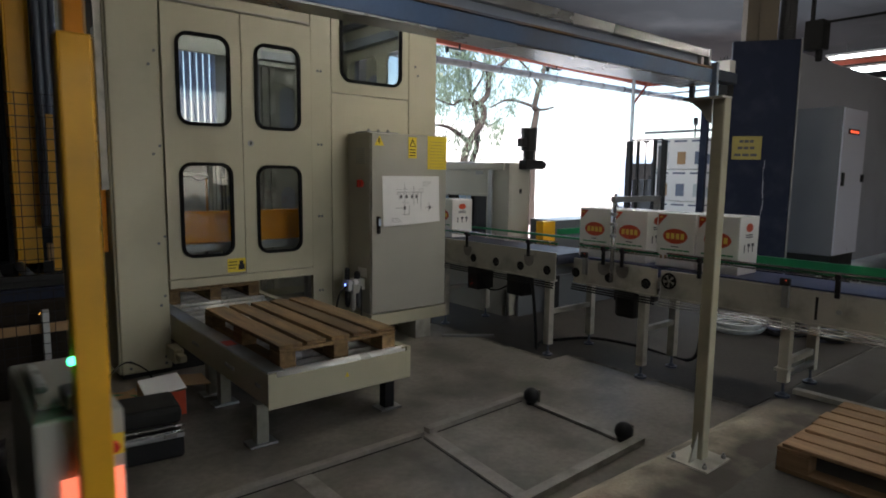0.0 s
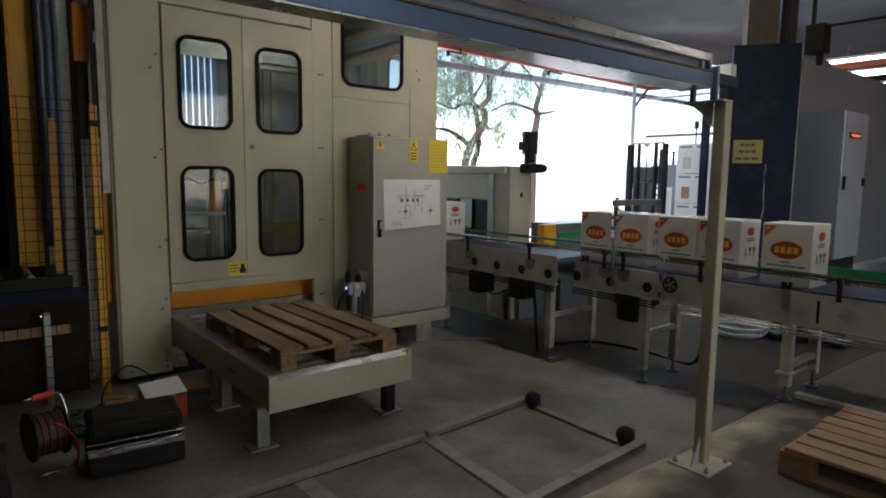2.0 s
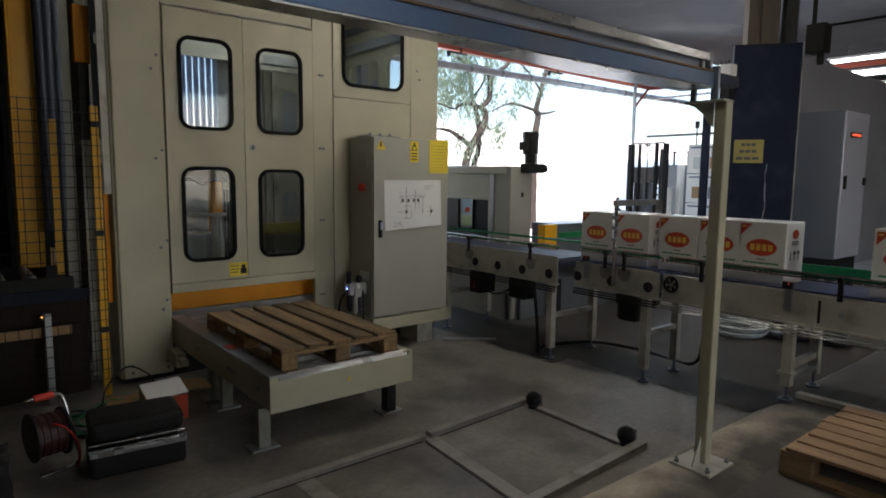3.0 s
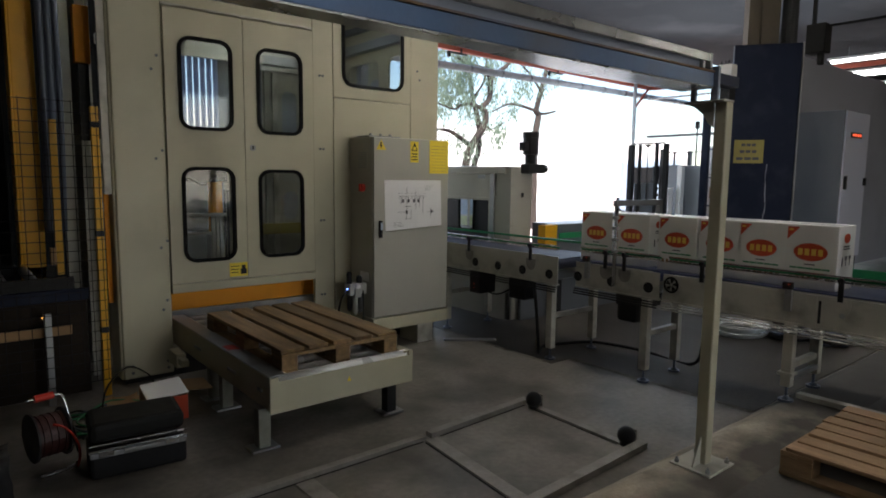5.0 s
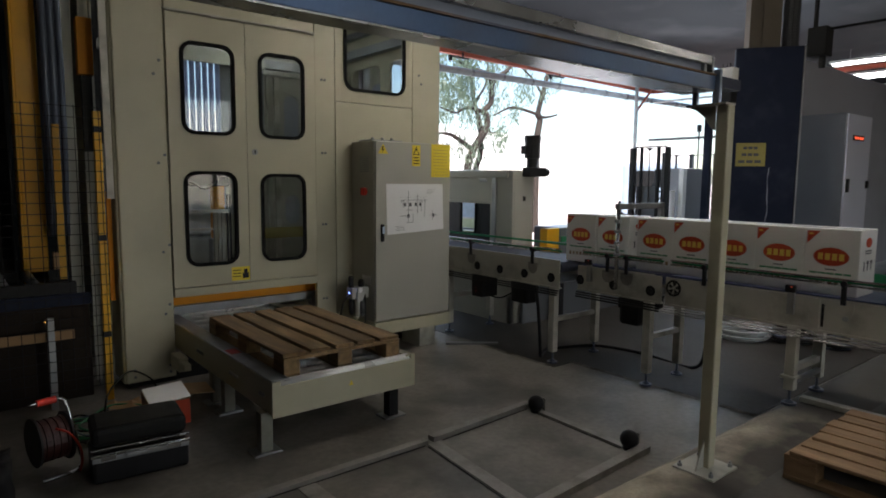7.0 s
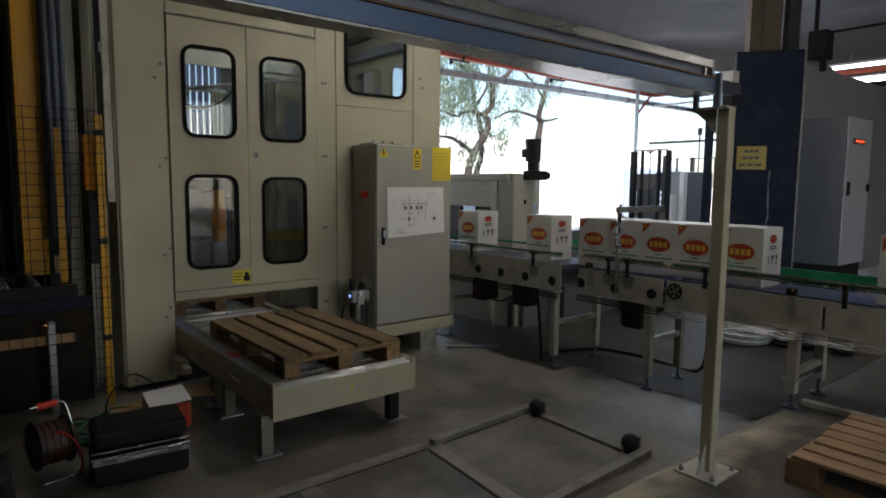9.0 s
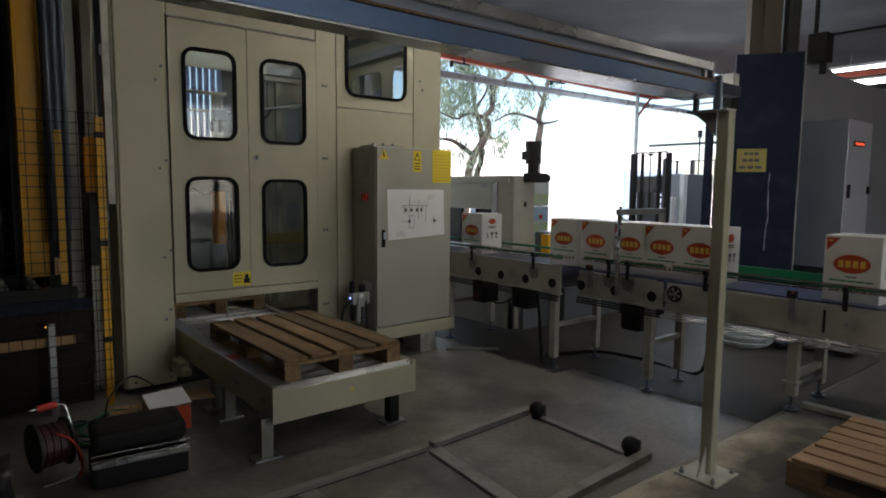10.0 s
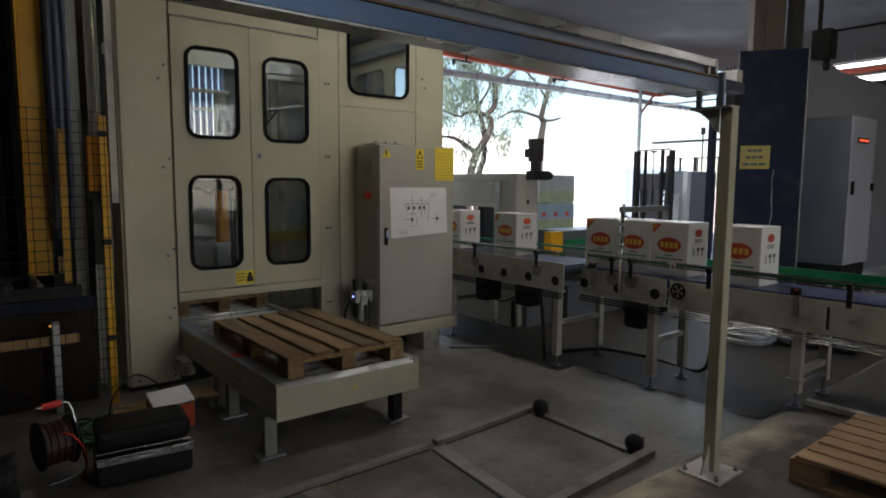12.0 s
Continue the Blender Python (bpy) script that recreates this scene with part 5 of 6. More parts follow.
    simple("side_strip", "green", [(5.22, 6.7, 4.405, 4.42, 0.90, 0.96)], ec, "green plastic guide strip")
    sb = thing("switch_box", (9.92, 5.65, 0.0), "dark grey switch box standing in the bay", "box")
    simple("box_body", "slate", [(9.53, 10.33, 5.45, 5.85, 0.4, 1.79)], sb, bev=0.01)
    simple("edge_post", "carton", [(9.42, 9.52, 5.45, 5.53, 0.0, 1.78)], sb)
    simple("stand", "black", [(9.6, 10.25, 5.5, 5.8, 0.0, 0.4)], sb)
    b = B()
    cyl(b, (9.36, 5.62, 0.0), (9.36, 5.62, 1.42), 0.06, 16)
    tagged(part("white_pipe", b, "carton", smooth=True), "upright white plastic pipe in the bay", "pipe")
    sg = thing("signal_pole", (12.0, 6.65, 0.0), "thin signal pole with a small lamp head", "signal")
    b = B()
    cyl(b, (12.0, 6.65, 0.0), (12.0, 6.65, 2.58), 0.015, 8)
    part("pole", b, "black", sg)
    b = B()
    cyl(b, (12.0, 6.65, 2.58), (12.0, 6.65, 2.72), 0.045, 10)
    part("lamp_head", b, "black", sg)
    gc = thing("guard_cable", (12.7, 6.1, 0.0), "grey guard bar along the open side of bay", "bar")
    simple("bar", "wall", [(12.68, 12.73, 4.0, 8.25, 2.495, 2.545)], gc)
    simple("upright", "wall", [(12.68, 12.73, 4.0, 4.05, 0.0, 2.49)], gc)
    # van parked in the yard
    lo = thing("van", (19.0, 12.0, -0.03), "pale blue van parked in the sunlit yard", "van")
    b = B()
    box(b, 18.0, 20.6, 10.9, 12.75, 0.45, 2.2, 0.12)
    part("cab", b, "truck_blue", lo)
    simple("windscreen", "black", [(17.98, 18.02, 11.1, 12.5, 1.4, 1.95)], lo)
    for x, y in ((18.5, 10.95), (18.5, 12.7), (20.0, 10.95)):
        b = B()
        cyl(b, (x, y - 0.15, 0.45), (x, y + 0.15, 0.45), 0.48, 24)
        w = part("wheel", b, "rubber", lo)
        b = B()
        cyl(b, (x, y - 0.16, 0.45), (x, y + 0.16, 0.45), 0.24, 16)
        part("rim", b, "film", w)
    lo.rotation_euler = (0, 0, radians(33))
    lo.location.y += 0.4


def leaf_cards(bm, c, r, n, rnd, size=0.10):
    for _ in range(n):
        d = Vector((rnd.gauss(0, 1), rnd.gauss(0, 1), rnd.gauss(0, 1))).normalized() * r * rnd.random() ** 0.4
        p = c + d
        q = Euler((rnd.uniform(-0.6, 0.6), rnd.uniform(-0.6, 0.6), rnd.uniform(0, 6.3))).to_matrix()
        s = size * rnd.uniform(0.6, 1.3)
        vs = [bm.verts.new(p + q @ Vector(v)) for v in ((-0.22 * s, 0, 0), (0, 0.05 * s, -1.0 * s), (0.22 * s, 0, 0), (0, -0.05 * s, 1.0 * s))]
        bm.faces.new(vs)


def tree(at, limbs, clumps, label, seed):
    """A tapered, leaning trunk with limbs and hanging foliage in small leaves."""
    rnd = random.Random(seed)
    th = thing("tree", at, label, "tree")
    o = Vector(at)
    for i, (pts, r0, r1) in enumerate(limbs):
        b = B()
        P = arc_pts([o + Vector(p) for p in pts], 5)
        n = len(P)
        u = None
        rings = []
        for k, p in enumerate(P):
            d = (P[min(k + 1, n - 1)] - P[max(k - 1, 0)]).normalized()
            u = d.orthogonal().normalized() if u is None else (u - d * u.dot(d)).normalized()
            w = d.cross(u)
            r = (r0 + (r1 - r0) * k / (n - 1)) * (1 + 0.15 * noise.noise(p * 2.0))
            rings.append([b.verts.new(p + r * (math.cos(a * math.tau / 9) * u + math.sin(a * math.tau / 9) * w)) for a in range(9)])
        for a_, b_ in zip(rings, rings[1:]):
            for k in range(9):
                b.faces.new((a_[k], a_[(k + 1) % 9], b_[(k + 1) % 9], b_[k]))
        part("trunk" if i == 0 else "limb", b, "bark", th, smooth=True)
    b = B()
    for c, r, n in clumps:
        c = o + Vector(c)
        for _ in range(n // 22):
            cc = c + Vector((rnd.uniform(-1, 1), rnd.uniform(-1, 1), rnd.uniform(-0.8, 0.8))) * r
            for k in range(3):
                leaf_cards(b, cc + Vector((0, 0, -0.22 * k)), 0.22, 26, rnd, 0.07)
    part("crown", b, "leaf", th, "drooping grey-green leaves")
    return th


def build_trees():
    limbs = [
        ([(-0.10, 0, 0), (-0.05, 0, 1.2), (0.05, 0, 1.95), (0.22, 0, 2.4), (0.67, 0, 2.98), (0.70, 0, 3.3), (0.58, 0, 3.42), (0.84, 0, 3.69), (0.89, 0, 4.17), (1.22, 0, 4.46), (1.53, 0, 4.68), (1.9, 0, 5.3)], 0.12, 0.045),
        ([(0.58, 0, 3.40), (0.12, -0.1, 3.47), (-0.23, -0.1, 3.42), (-0.55, -0.2, 3.29), (-1.1, -0.2, 3.4)], 0.06, 0.02),
        ([(0.5, 0.3, 0), (0.6, 0.4, 1.2), (0.71, 0.4, 1.97), (0.85, 0.4, 2.36), (0.83, 0.4, 3.08), (0.58, 0.4, 3.77), (0.54, 0.4, 4.08), (0.2, 0.4, 5.0)], 0.10, 0.05),
        ([(0.87, 0, 4.19), (0.72, 0, 4.41), (0.33, 0, 4.48), (-0.3, 0, 4.6)], 0.07, 0.03),
        ([(0.68, 0, 3.1), (1.1, 0.2, 2.9), (1.5, 0.1, 3.1)], 0.03, 0.012),
        ([(0.22, 0, 2.4), (-0.4, 0.1, 2.75), (-0.9, 0.2, 2.8)], 0.07, 0.02),
        ([(0.60, 0.4, 3.7), (1.0, 0.4, 4.2), (1.1, 0.4, 4.9)], 0.04, 0.02),
    ]
    clumps = [((-0.6, 0.1, 4.75), 0.7, 800), ((-0.75, 0, 3.95), 0.55, 420), ((-0.25, 0.2, 3.75), 0.5, 130), ((-0.5, 0.3, 2.75), 0.6, 220), ((1.15, 0.3, 2.9), 0.4, 90), ((0.4, 0.3, 2.65), 0.5, 70),
              ((0.9, 0.3, 5.0), 0.7, 180), ((1.9, 0.3, 4.7), 0.6, 100), ((0.1, 0.3, 4.4), 0.5, 90)]
    tree((10.8, 12.4, -0.03), limbs, clumps, "leaning pepper tree with twisted dark limbs in the yard", 3)
    limbs2 = [
        ([(-0.15, 0, 0), (-0.17, 0, 2.19), (-0.15, 0, 2.87), (-0.02, 0, 3.53), (-0.13, 0, 3.66), (0.06, 0, 4.26), (0.22, 0, 4.73), (0.36, 0, 5.3)], 0.12, 0.06),
        ([(-0.02, 0, 3.57), (0.37, 0, 3.61), (0.77, 0, 3.71)], 0.05, 0.025),
        ([(-0.13, 0, 3.65), (-0.86, 0, 3.76), (-1.38, 0, 3.75), (-2.0, 0, 3.49)], 0.05, 0.02),
        ([(0.06, 0, 4.26), (-0.4, 0, 4.7), (-0.9, 0, 5.0)], 0.04, 0.02),
    ]
    clumps2 = [((-1.0, 0, 4.7), 0.9, 170), ((0.3, 0, 4.6), 0.7, 70), ((-1.4, 0, 3.8), 0.6, 70), ((-0.6, 0, 4.2), 0.7, 80)]
    tree((14.7, 13.4, -0.03), limbs2, clumps2, "slim pale pepper tree in the bright yard", 8)


def build_left_side():
    """Lifting mast, mesh guard and dark gear beside the palletizer."""
    ms = thing("lift_column", (0.2, 5.6, 0.0), "yellow lifting column of the palletizer with grey hoses", "machine")
    b = B()
    box(b, 0.485, 0.64, 5.7, 5.9, 0.0, 4.2, 0.01)
    box(b, 0.47, 0.485, 5.66, 5.9, 0.0, 4.2, 0.004)
    part("column", b, "yellow", ms)
    for i, (x, r) in enumerate(((0.655, 0.026), (0.705, 0.03), (0.755, 0.022))):
        b = B()
        tube(b, arc_pts([(x, 5.55, 1.1), (x + 0.01, 5.5, 2.2), (x - 0.01, 5.52, 4.2)]), r, 10)
        part("hose", b, "blue_grey", ms, smooth=True)
    simple("inner_rail", "yellow", [(0.66, 0.705, 5.3, 5.34, 0.8, 1.93)], ms)
    simple("guide_column", "grey_cab", [(0.775, 0.86, 5.6, 5.7, 0.0, 4.2), (0.915, 0.94, 5.42, 5.46, 0, 4.2), (0.955, 0.97, 5.42, 5.46, 0, 4.2), (0.86, 0.90, 5.29, 5.32, 0, 4.2)], ms)
    # mesh guard with frame
    gd = thing("mesh_guard", (0.3, 4.76, 0.0), "black wire mesh guard with a yellow post", "fence")
    simple("post", "yellow", [(0.83, 0.875, 4.74, 4.785, 0.0, 1.99)], gd, "yellow post with black tape marks", bev=0.003)
    simple("tape_mark", "black", [(0.828, 0.877, 4.738, 4.787, z, z + 0.04) for z in (1.85, 1.12, 0.45)], gd)
    simple("post", "dull_steel", [(0.50, 0.54, 4.74, 4.785, 0.0, 0.62)], gd)
    b = B()
    for k in range(21):
        x = 0.86 - k * 0.072
        cyl(b, (x, 4.734, 0.12), (x, 4.734, 2.02), 0.0026, 5)
    for k in range(28):
        z = 0.12 + k * 0.07
        cyl(b, (-0.62, 4.734, z), (0.88, 4.734, z), 0.0026, 5)
    part("wire_mesh", b, "black", gd)
    simple("rail", "cardboard", [(-1.6, 0.66, 4.79, 4.82, 0.46, 0.52)], gd, "pale lower rail")
    # dark roller table behind the guard
    tb = thing("roller_table", (-0.2, 5.4, 0.0), "dark steel roller table behind mesh guard", "conveyor")
    simple("frame", "black", [(-1.6, 0.72, 5.0, 5.06, 0.62, 0.82), (-1.6, 0.72, 5.7, 5.76, 0.62, 0.82)], tb, bev=0.004)
    for k in range(12):
        b = B()
        cyl(b, (-1.5 + k * 0.18, 5.06, 0.80), (-1.5 + k * 0.18, 5.7, 0.80), 0.035, 10)
        part("roller", b, "dull_steel", tb, smooth=True)
    simple("leg", "black", [(-1.4, -1.3, 5.0, 5.06, 0, 0.62), (0.55, 0.65, 5.0, 5.06, 0, 0.62)], tb)
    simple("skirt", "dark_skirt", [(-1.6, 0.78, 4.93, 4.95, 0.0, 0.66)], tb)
    simple("side_plate", "navy", [(-1.6, 0.8, 4.95, 4.99, 0.66, 0.74)], tb)
    simple("sensor", "led_amber", [(0.50, 0.53, 4.93, 4.95, 0.56, 0.575)], tb, "small amber sensor light")
    simple("sensor_box", "cardboard", [(0.60, 0.635, 5.1, 5.16, 0.90, 1.02)], tb, bev=0.004)
    # solid black block deeper in, put there for the deep shade
    dm = thing("dark_machine_frame", (-1.2, 6.6, 0.0), "solid black block standing in for deep shade", "machine")
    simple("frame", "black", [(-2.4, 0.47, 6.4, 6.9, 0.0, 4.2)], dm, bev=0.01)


def build_floor_clutter():
    cs = thing("tool_case", (0.72, 3.55, 0.0), "black fabric-topped tool case with metal edge standing on floor", "case")
    m = Matrix.Translation((0.755, 3.52, 0)) @ Matrix.Rotation(radians(-6), 4, "Z")

    def bx(nm, mt_, dims, bev=0.0, lab=""):
        b = B()
        for d in dims:
            box(b, *d, bev)
        bmesh.ops.transform(b, matrix=m, verts=b.verts)
        return part(nm, b, mt_, cs, lab)
    bx("body", "black", [(-0.23, 0.23, -0.13, 0.17, 0.0, 0.145)], 0.02)
    bx("lid", "rubber", [(-0.225, 0.225, -0.12, 0.18, 0.185, 0.285)], 0.03)
    bx("metal_edge", "steel", [(-0.232, 0.232, -0.134, -0.125, 0.145, 0.158), (-0.232, 0.232, -0.130, -0.122, 0.176, 0.186)], 0.002)
    bx("latch", "steel", [(-0.19, -0.12, -0.145, -0.13, 0.125, 0.155)], 0.004)
    bx("latch", "steel", [(0.12, 0.19, -0.145, -0.13, 0.125, 0.155)], 0.004)
    bx("handle", "dull_steel", [(-0.075, 0.075, -0.158, -0.138, 0.128, 0.15)], 0.006)
    bx("rim_band", "dull_steel", [(-0.228, 0.228, -0.139, -0.131, 0.118, 0.143)], 0.003)
    # cardboard box with open flap
    cb = thing("open_box", (1.05, 4.12, 0.0), "open white and orange cardboard box on the floor", "box")
    m2 = Matrix.Translation((1.055, 4.13, 0)) @ Matrix.Rotation(radians(-4), 4, "Z")
    for nm, mt_, d in (("side", "paper", (-0.12, 0.03, -0.136, -0.13, 0.0, 0.155)), ("side", "print_red", (0.03, 0.12, -0.136, -0.13, 0.0, 0.155)), ("side", "cardboard", (0.115, 0.121, -0.13, 0.13, 0.0, 0.165)), ("side", "cardboard", (-0.12, 0.12, 0.13, 0.136, 0, 0.165)),
                       ("side", "cardboard", (-0.121, -0.115, -0.13, 0.13, 0, 0.165)), ("bottom", "cardboard", (-0.114, 0.114, -0.13, 0.13, 0.0, 0.006))):
        b = B()
        box(b, *d)
        bmesh.ops.transform(b, matrix=m2, verts=b.verts)
        part(nm, b, mt_, cb)
    b = B()
    box(b, -0.11, 0.13, -0.15, 0.12, -0.003, 0.003)
    bmesh.ops.transform(b, matrix=m2 @ Matrix.Translation((-0.01, -0.01, 0.183)) @ Matrix.Rotation(radians(5), 4, "X") @ Matrix.Rotation(radians(-4), 4, "Y"), verts=b.verts)
    part("flap", b, "paper", cb, "white flap")
    b = B()
    box(b, 0.0, 0.17, -0.08, 0.16, -0.003, 0.003)
    bmesh.ops.transform(b, matrix=m2 @ Matrix.Translation((0.12, 0, 0.168)) @ Matrix.Rotation(radians(6), 4, "Y"), verts=b.verts)
    part("flap", b, "cardboard", cb)
    # crumpled cardboard
    cc = B()
    vs = box(cc, 0.78, 0.98, 4.30, 4.52, 0.0, 0.05)
    bmesh.ops.subdivide_edges(cc, edges=cc.edges[:], cuts=4, use_grid_fill=True)
    for v in cc.verts:
        v.co += Vector((1, 1, 0.8)) * noise.noise(v.co * 14) * 0.03
        v.co.z = max(0.0, v.co.z)
    tagged(part("crumpled_cardboard", cc, "cardboard"), "crumpled brown cardboard scrap on the floor", "cardboard")
    # cable reel
    cr = thing("cable_reel", (0.30, 3.72, 0.0), "red cable reel on a bent chrome tube stand", "cable reel")
    m3 = Matrix.Translation((0.40, 3.72, 0)) @ Matrix.Rotation(radians(12), 4, "Z")
    b = B()
    tube(b, arc_pts([m3 @ Vector(p) for p in ((-0.10, -0.10, 0.012), (0.04, -0.09, 0.012), (0.095, -0.06, 0.03), (0.10, -0.03, 0.10), (0.09, 0.03, 0.24), (0.075, 0.055, 0.34), (0.04, 0.06, 0.372), (-0.10, 0.06, 0.37))]), 0.009, 10)
    part("stand", b, "steel", cr, smooth=True)
    b = B()
    cyl(b, m3 @ Vector((-0.06, 0.06, 0.371)), m3 @ Vector((0.03, 0.06, 0.373)), 0.019, 12)
    part("grip", b, "red", cr)
    for dx in (-0.10, 0.05):
        b = B()
        cyl(b, m3 @ Vector((dx, 0.02, 0.18)), m3 @ Vector((dx + 0.010, 0.02, 0.18)), 0.128, 28)
        part("flange", b, "black", cr)
    for k in range(8):
        b = B()
        x = -0.085 + k * 0.0165
        cyl(b, m3 @ Vector((x, 0.02, 0.18)), m3 @ Vector((x + 0.0145, 0.02, 0.18)), 0.105 + 0.006 * (k % 2), 24)
        part("cable_turn", b, "reel_red", cr, "wound dark red cable")
    b = B()
    tube(b, arc_pts([m3 @ Vector(p) for p in ((-0.03, -0.10, 0.27), (0.02, -0.13, 0.24), (0.07, -0.12, 0.15), (0.085, -0.10, 0.06), (0.06, -0.13, 0.02))], 6), 0.006, 6)
    part("cable_end", b, "red", cr, "loose red cable end", smooth=True)
    # bag beside it and loose leads
    bg = B()
    vs = box(bg, -0.05, 0.2, 3.3, 3.55, 0.0, 0.26)
    bmesh.ops.subdivide_edges(bg, edges=bg.edges[:], cuts=5, use_grid_fill=True)
    for v in bg.verts:
        c = Vector((0.075, 3.42, 0.1))
        v.co += (c - v.co) * 0.12 + Vector((1, 1, 1)) * noise.noise(v.co * 9) * 0.03
        v.co.z = max(0.0, v.co.z)
    tagged(part("tool_bag", bg, "black", smooth=True), "black soft tool bag slumped on the floor", "bag")
    ld = thing("loose_leads", (0.65, 4.2, 0.0), "tangled green and black leads on the floor", "cable")
    rnd = random.Random(5)
    for i in range(13):
        pts = []
        a = rnd.uniform(0, 6)
        sx = 0.10 * (i % 3) - 0.06
        for k in range(8):
            a += rnd.uniform(0.4, 1.1)
            pts.append((0.64 + sx + 0.22 * math.cos(a) * rnd.uniform(0.6, 1.3), 4.2 + 0.22 * math.sin(a) * rnd.uniform(0.6, 1.2), 0.01 + 0.008 * (i % 3) + 0.03 * rnd.random()))
        b = B()
        tube(b, arc_pts(pts, 5), 0.006, 6)
        part("lead", b, ("rubber", "print_green", "rubber", "blue_grey")[i % 4], ld, smooth=True)
    b = B()
    tube(b, arc_pts([(0.72, 4.25, 0.02), (0.78, 4.4, 0.16), (0.95, 4.6, 0.22), (1.1, 4.7, 0.12), (1.15, 4.72, 0.03)], 8), 0.006, 6)
    part("lead", b, "rubber", ld, smooth=True)
    tagged(simple("floor_channel", "conv", [(4.235, 4.30, -4.0, 1.57, 0.15, 0.185)], bev=0.004), "pale steel channel lying on the floor along conveyor", "floor channel")
    bar_ = B()
    box(bar_, 3.62, 4.12, 4.30, 4.36, 0.0, 0.02, 0.003, Matrix.Translation((3.87, 4.33, 0)) @ Matrix.Rotation(radians(-38), 4, "Z") @ Matrix.Translation((-3.87, -4.33, 0)))
    tagged(part("flat_bar", bar_, "dull_steel"), "loose flat steel bar lying on the floor", "bar")
    # loose cable coils under the long conveyor
    co = thing("cable_coil", (6.25, 2.88, 0.0), "coil of pale cable lying on the floor", "cable")
    for k in range(6):
        b = B()
        tube(b, [(6.25 + (0.24 + 0.02 * (k % 3)) * math.cos(a), 2.88 + (0.21 + 0.02 * (k % 3)) * math.sin(a), 0.012 + 0.018 * k) for a in [math.tau * j / 28 for j in range(29)]], 0.011, 6)
        part("loop", b, "film", co, smooth=True)
    for cx, cy, s in ((6.45, 2.48, 3), (6.55, 2.15, 7), (6.75, 2.6, 9)):
        rnd = random.Random(s)
        ck = thing("dark_hose_heap", (cx, cy, 0.0), "heap of dark hoses and leads on floor", "hose")
        for i in range(5):
            a, pts = rnd.uniform(0, 6), []
            for k in range(8):
                a += rnd.uniform(0.5, 1.1)
                pts.append((cx + 0.2 * math.cos(a) * rnd.uniform(0.5, 1.2), cy + 0.16 * math.sin(a) * rnd.uniform(0.5, 1.2), 0.02 + 0.02 * i))
            b = B()
            tube(b, arc_pts(pts, 5), 0.016, 6)
            part("hose", b, "rubber" if i % 3 else "blue_grey", ck, smooth=True)
    b = B()
    tube(b, arc_pts([(3.97, 3.62, 0.64), (3.955, 3.575, 0.458), (3.94, 3.54, 0.267), (3.945, 3.53, 0.12), (4.03, 3.60, 0.025), (4.247, 3.733, 0.016), (4.434, 3.692, 0.016), (4.742, 3.54, 0.016), (4.85, 3.12, 0.016), (4.8, 2.6, 0.02), (4.6, 2.4, 0.3), (4.4, 2.3, 0.6)], 8), 0.014, 8)
    tagged(part("supply_cable", b, "rubber", smooth=True), "black supply cable looping under the conveyor", "cable")
    pallet((3.485, -0.02, 0.15), "wood_new", "fresh pinewood pallet lying on the floor", 7, W=0.86)


def build_portal():
    th = thing("sensor_portal", (4.1, 2.9, 0.655), "slim steel sensor portal over the conveyor", "sensor frame")
    y = 2.88
    b = B()
    cyl(b, (4.07, y, 0.72), (4.07, y, 1.34), 0.016, 10)
    part("upright", b, "steel", th, smooth=True)
    simple("upright", "dull_steel", [(4.64, 4.68, y - 0.02, y + 0.02, 0.70, 1.38)], th)
    simple("cross_bar", "dull_steel", [(4.05, 4.68, y - 0.02, y + 0.02, 1.34, 1.385)], th, bev=0.003)
    for z in (0.99, 1.08, 1.17, 1.25):
        b = B()
        cyl(b, (4.045, y, z), (4.095, y, z), 0.012, 10)
        box(b, 4.05, 4.09, y - 0.02, y + 0.02, z - 0.012, z + 0.012, 0.003)
        part("clamp", b, "dull_steel", th)
    for yy in (1.60, 3.15):
        ps = thing("photo_eye", (4.06, yy, 0.84), "small black photo-electric sensor with red light on conveyor side", "sensor")
        simple("bracket", "dull_steel", [(4.075, 4.10, yy - 0.02, yy + 0.02, 0.74, 0.88)], ps)
        simple("housing", "black", [(4.055, 4.085, yy - 0.03, yy + 0.03, 0.88, 0.925)], ps, bev=0.005)
        b = B()
        ball(b, (4.053, yy - 0.01, 0.915), 0.0035, 8)
        part("indicator", b, "led_faint", ps)
    # fan on the long section's drive end
    fn = thing("cooling_fan", (4.09, 2.40, 0.70), "black round cooling fan on conveyor side panel", "fan")
    b = B()
    for k in range(24):
        a0, a1 = math.tau * k / 24, math.tau * (k + 1) / 24
        q = [b.verts.new((4.088, 2.40 + r * math.cos(a), 0.79 + r * math.sin(a))) for a, r in ((a0, 0.06), (a1, 0.06), (a1, 0.045), (a0, 0.045))]
        b.faces.new(q)
    bmesh.ops.solidify(b, geom=b.faces[:], thickness=0.012)
    part("ring", b, "black", fn)
    b = B()
    for k in range(5):
        a = math.tau * k / 5
        plate_poly(b, [(4.092, 2.40 + r * math.cos(a + o), 0.79 + r * math.sin(a + o)) for r, o in ((0.012, 0), (0.045, 0.1), (0.045, 0.8), (0.012, 0.6))], (-1, 0, 0), 0.003)
    part("blades", b, "black", fn)


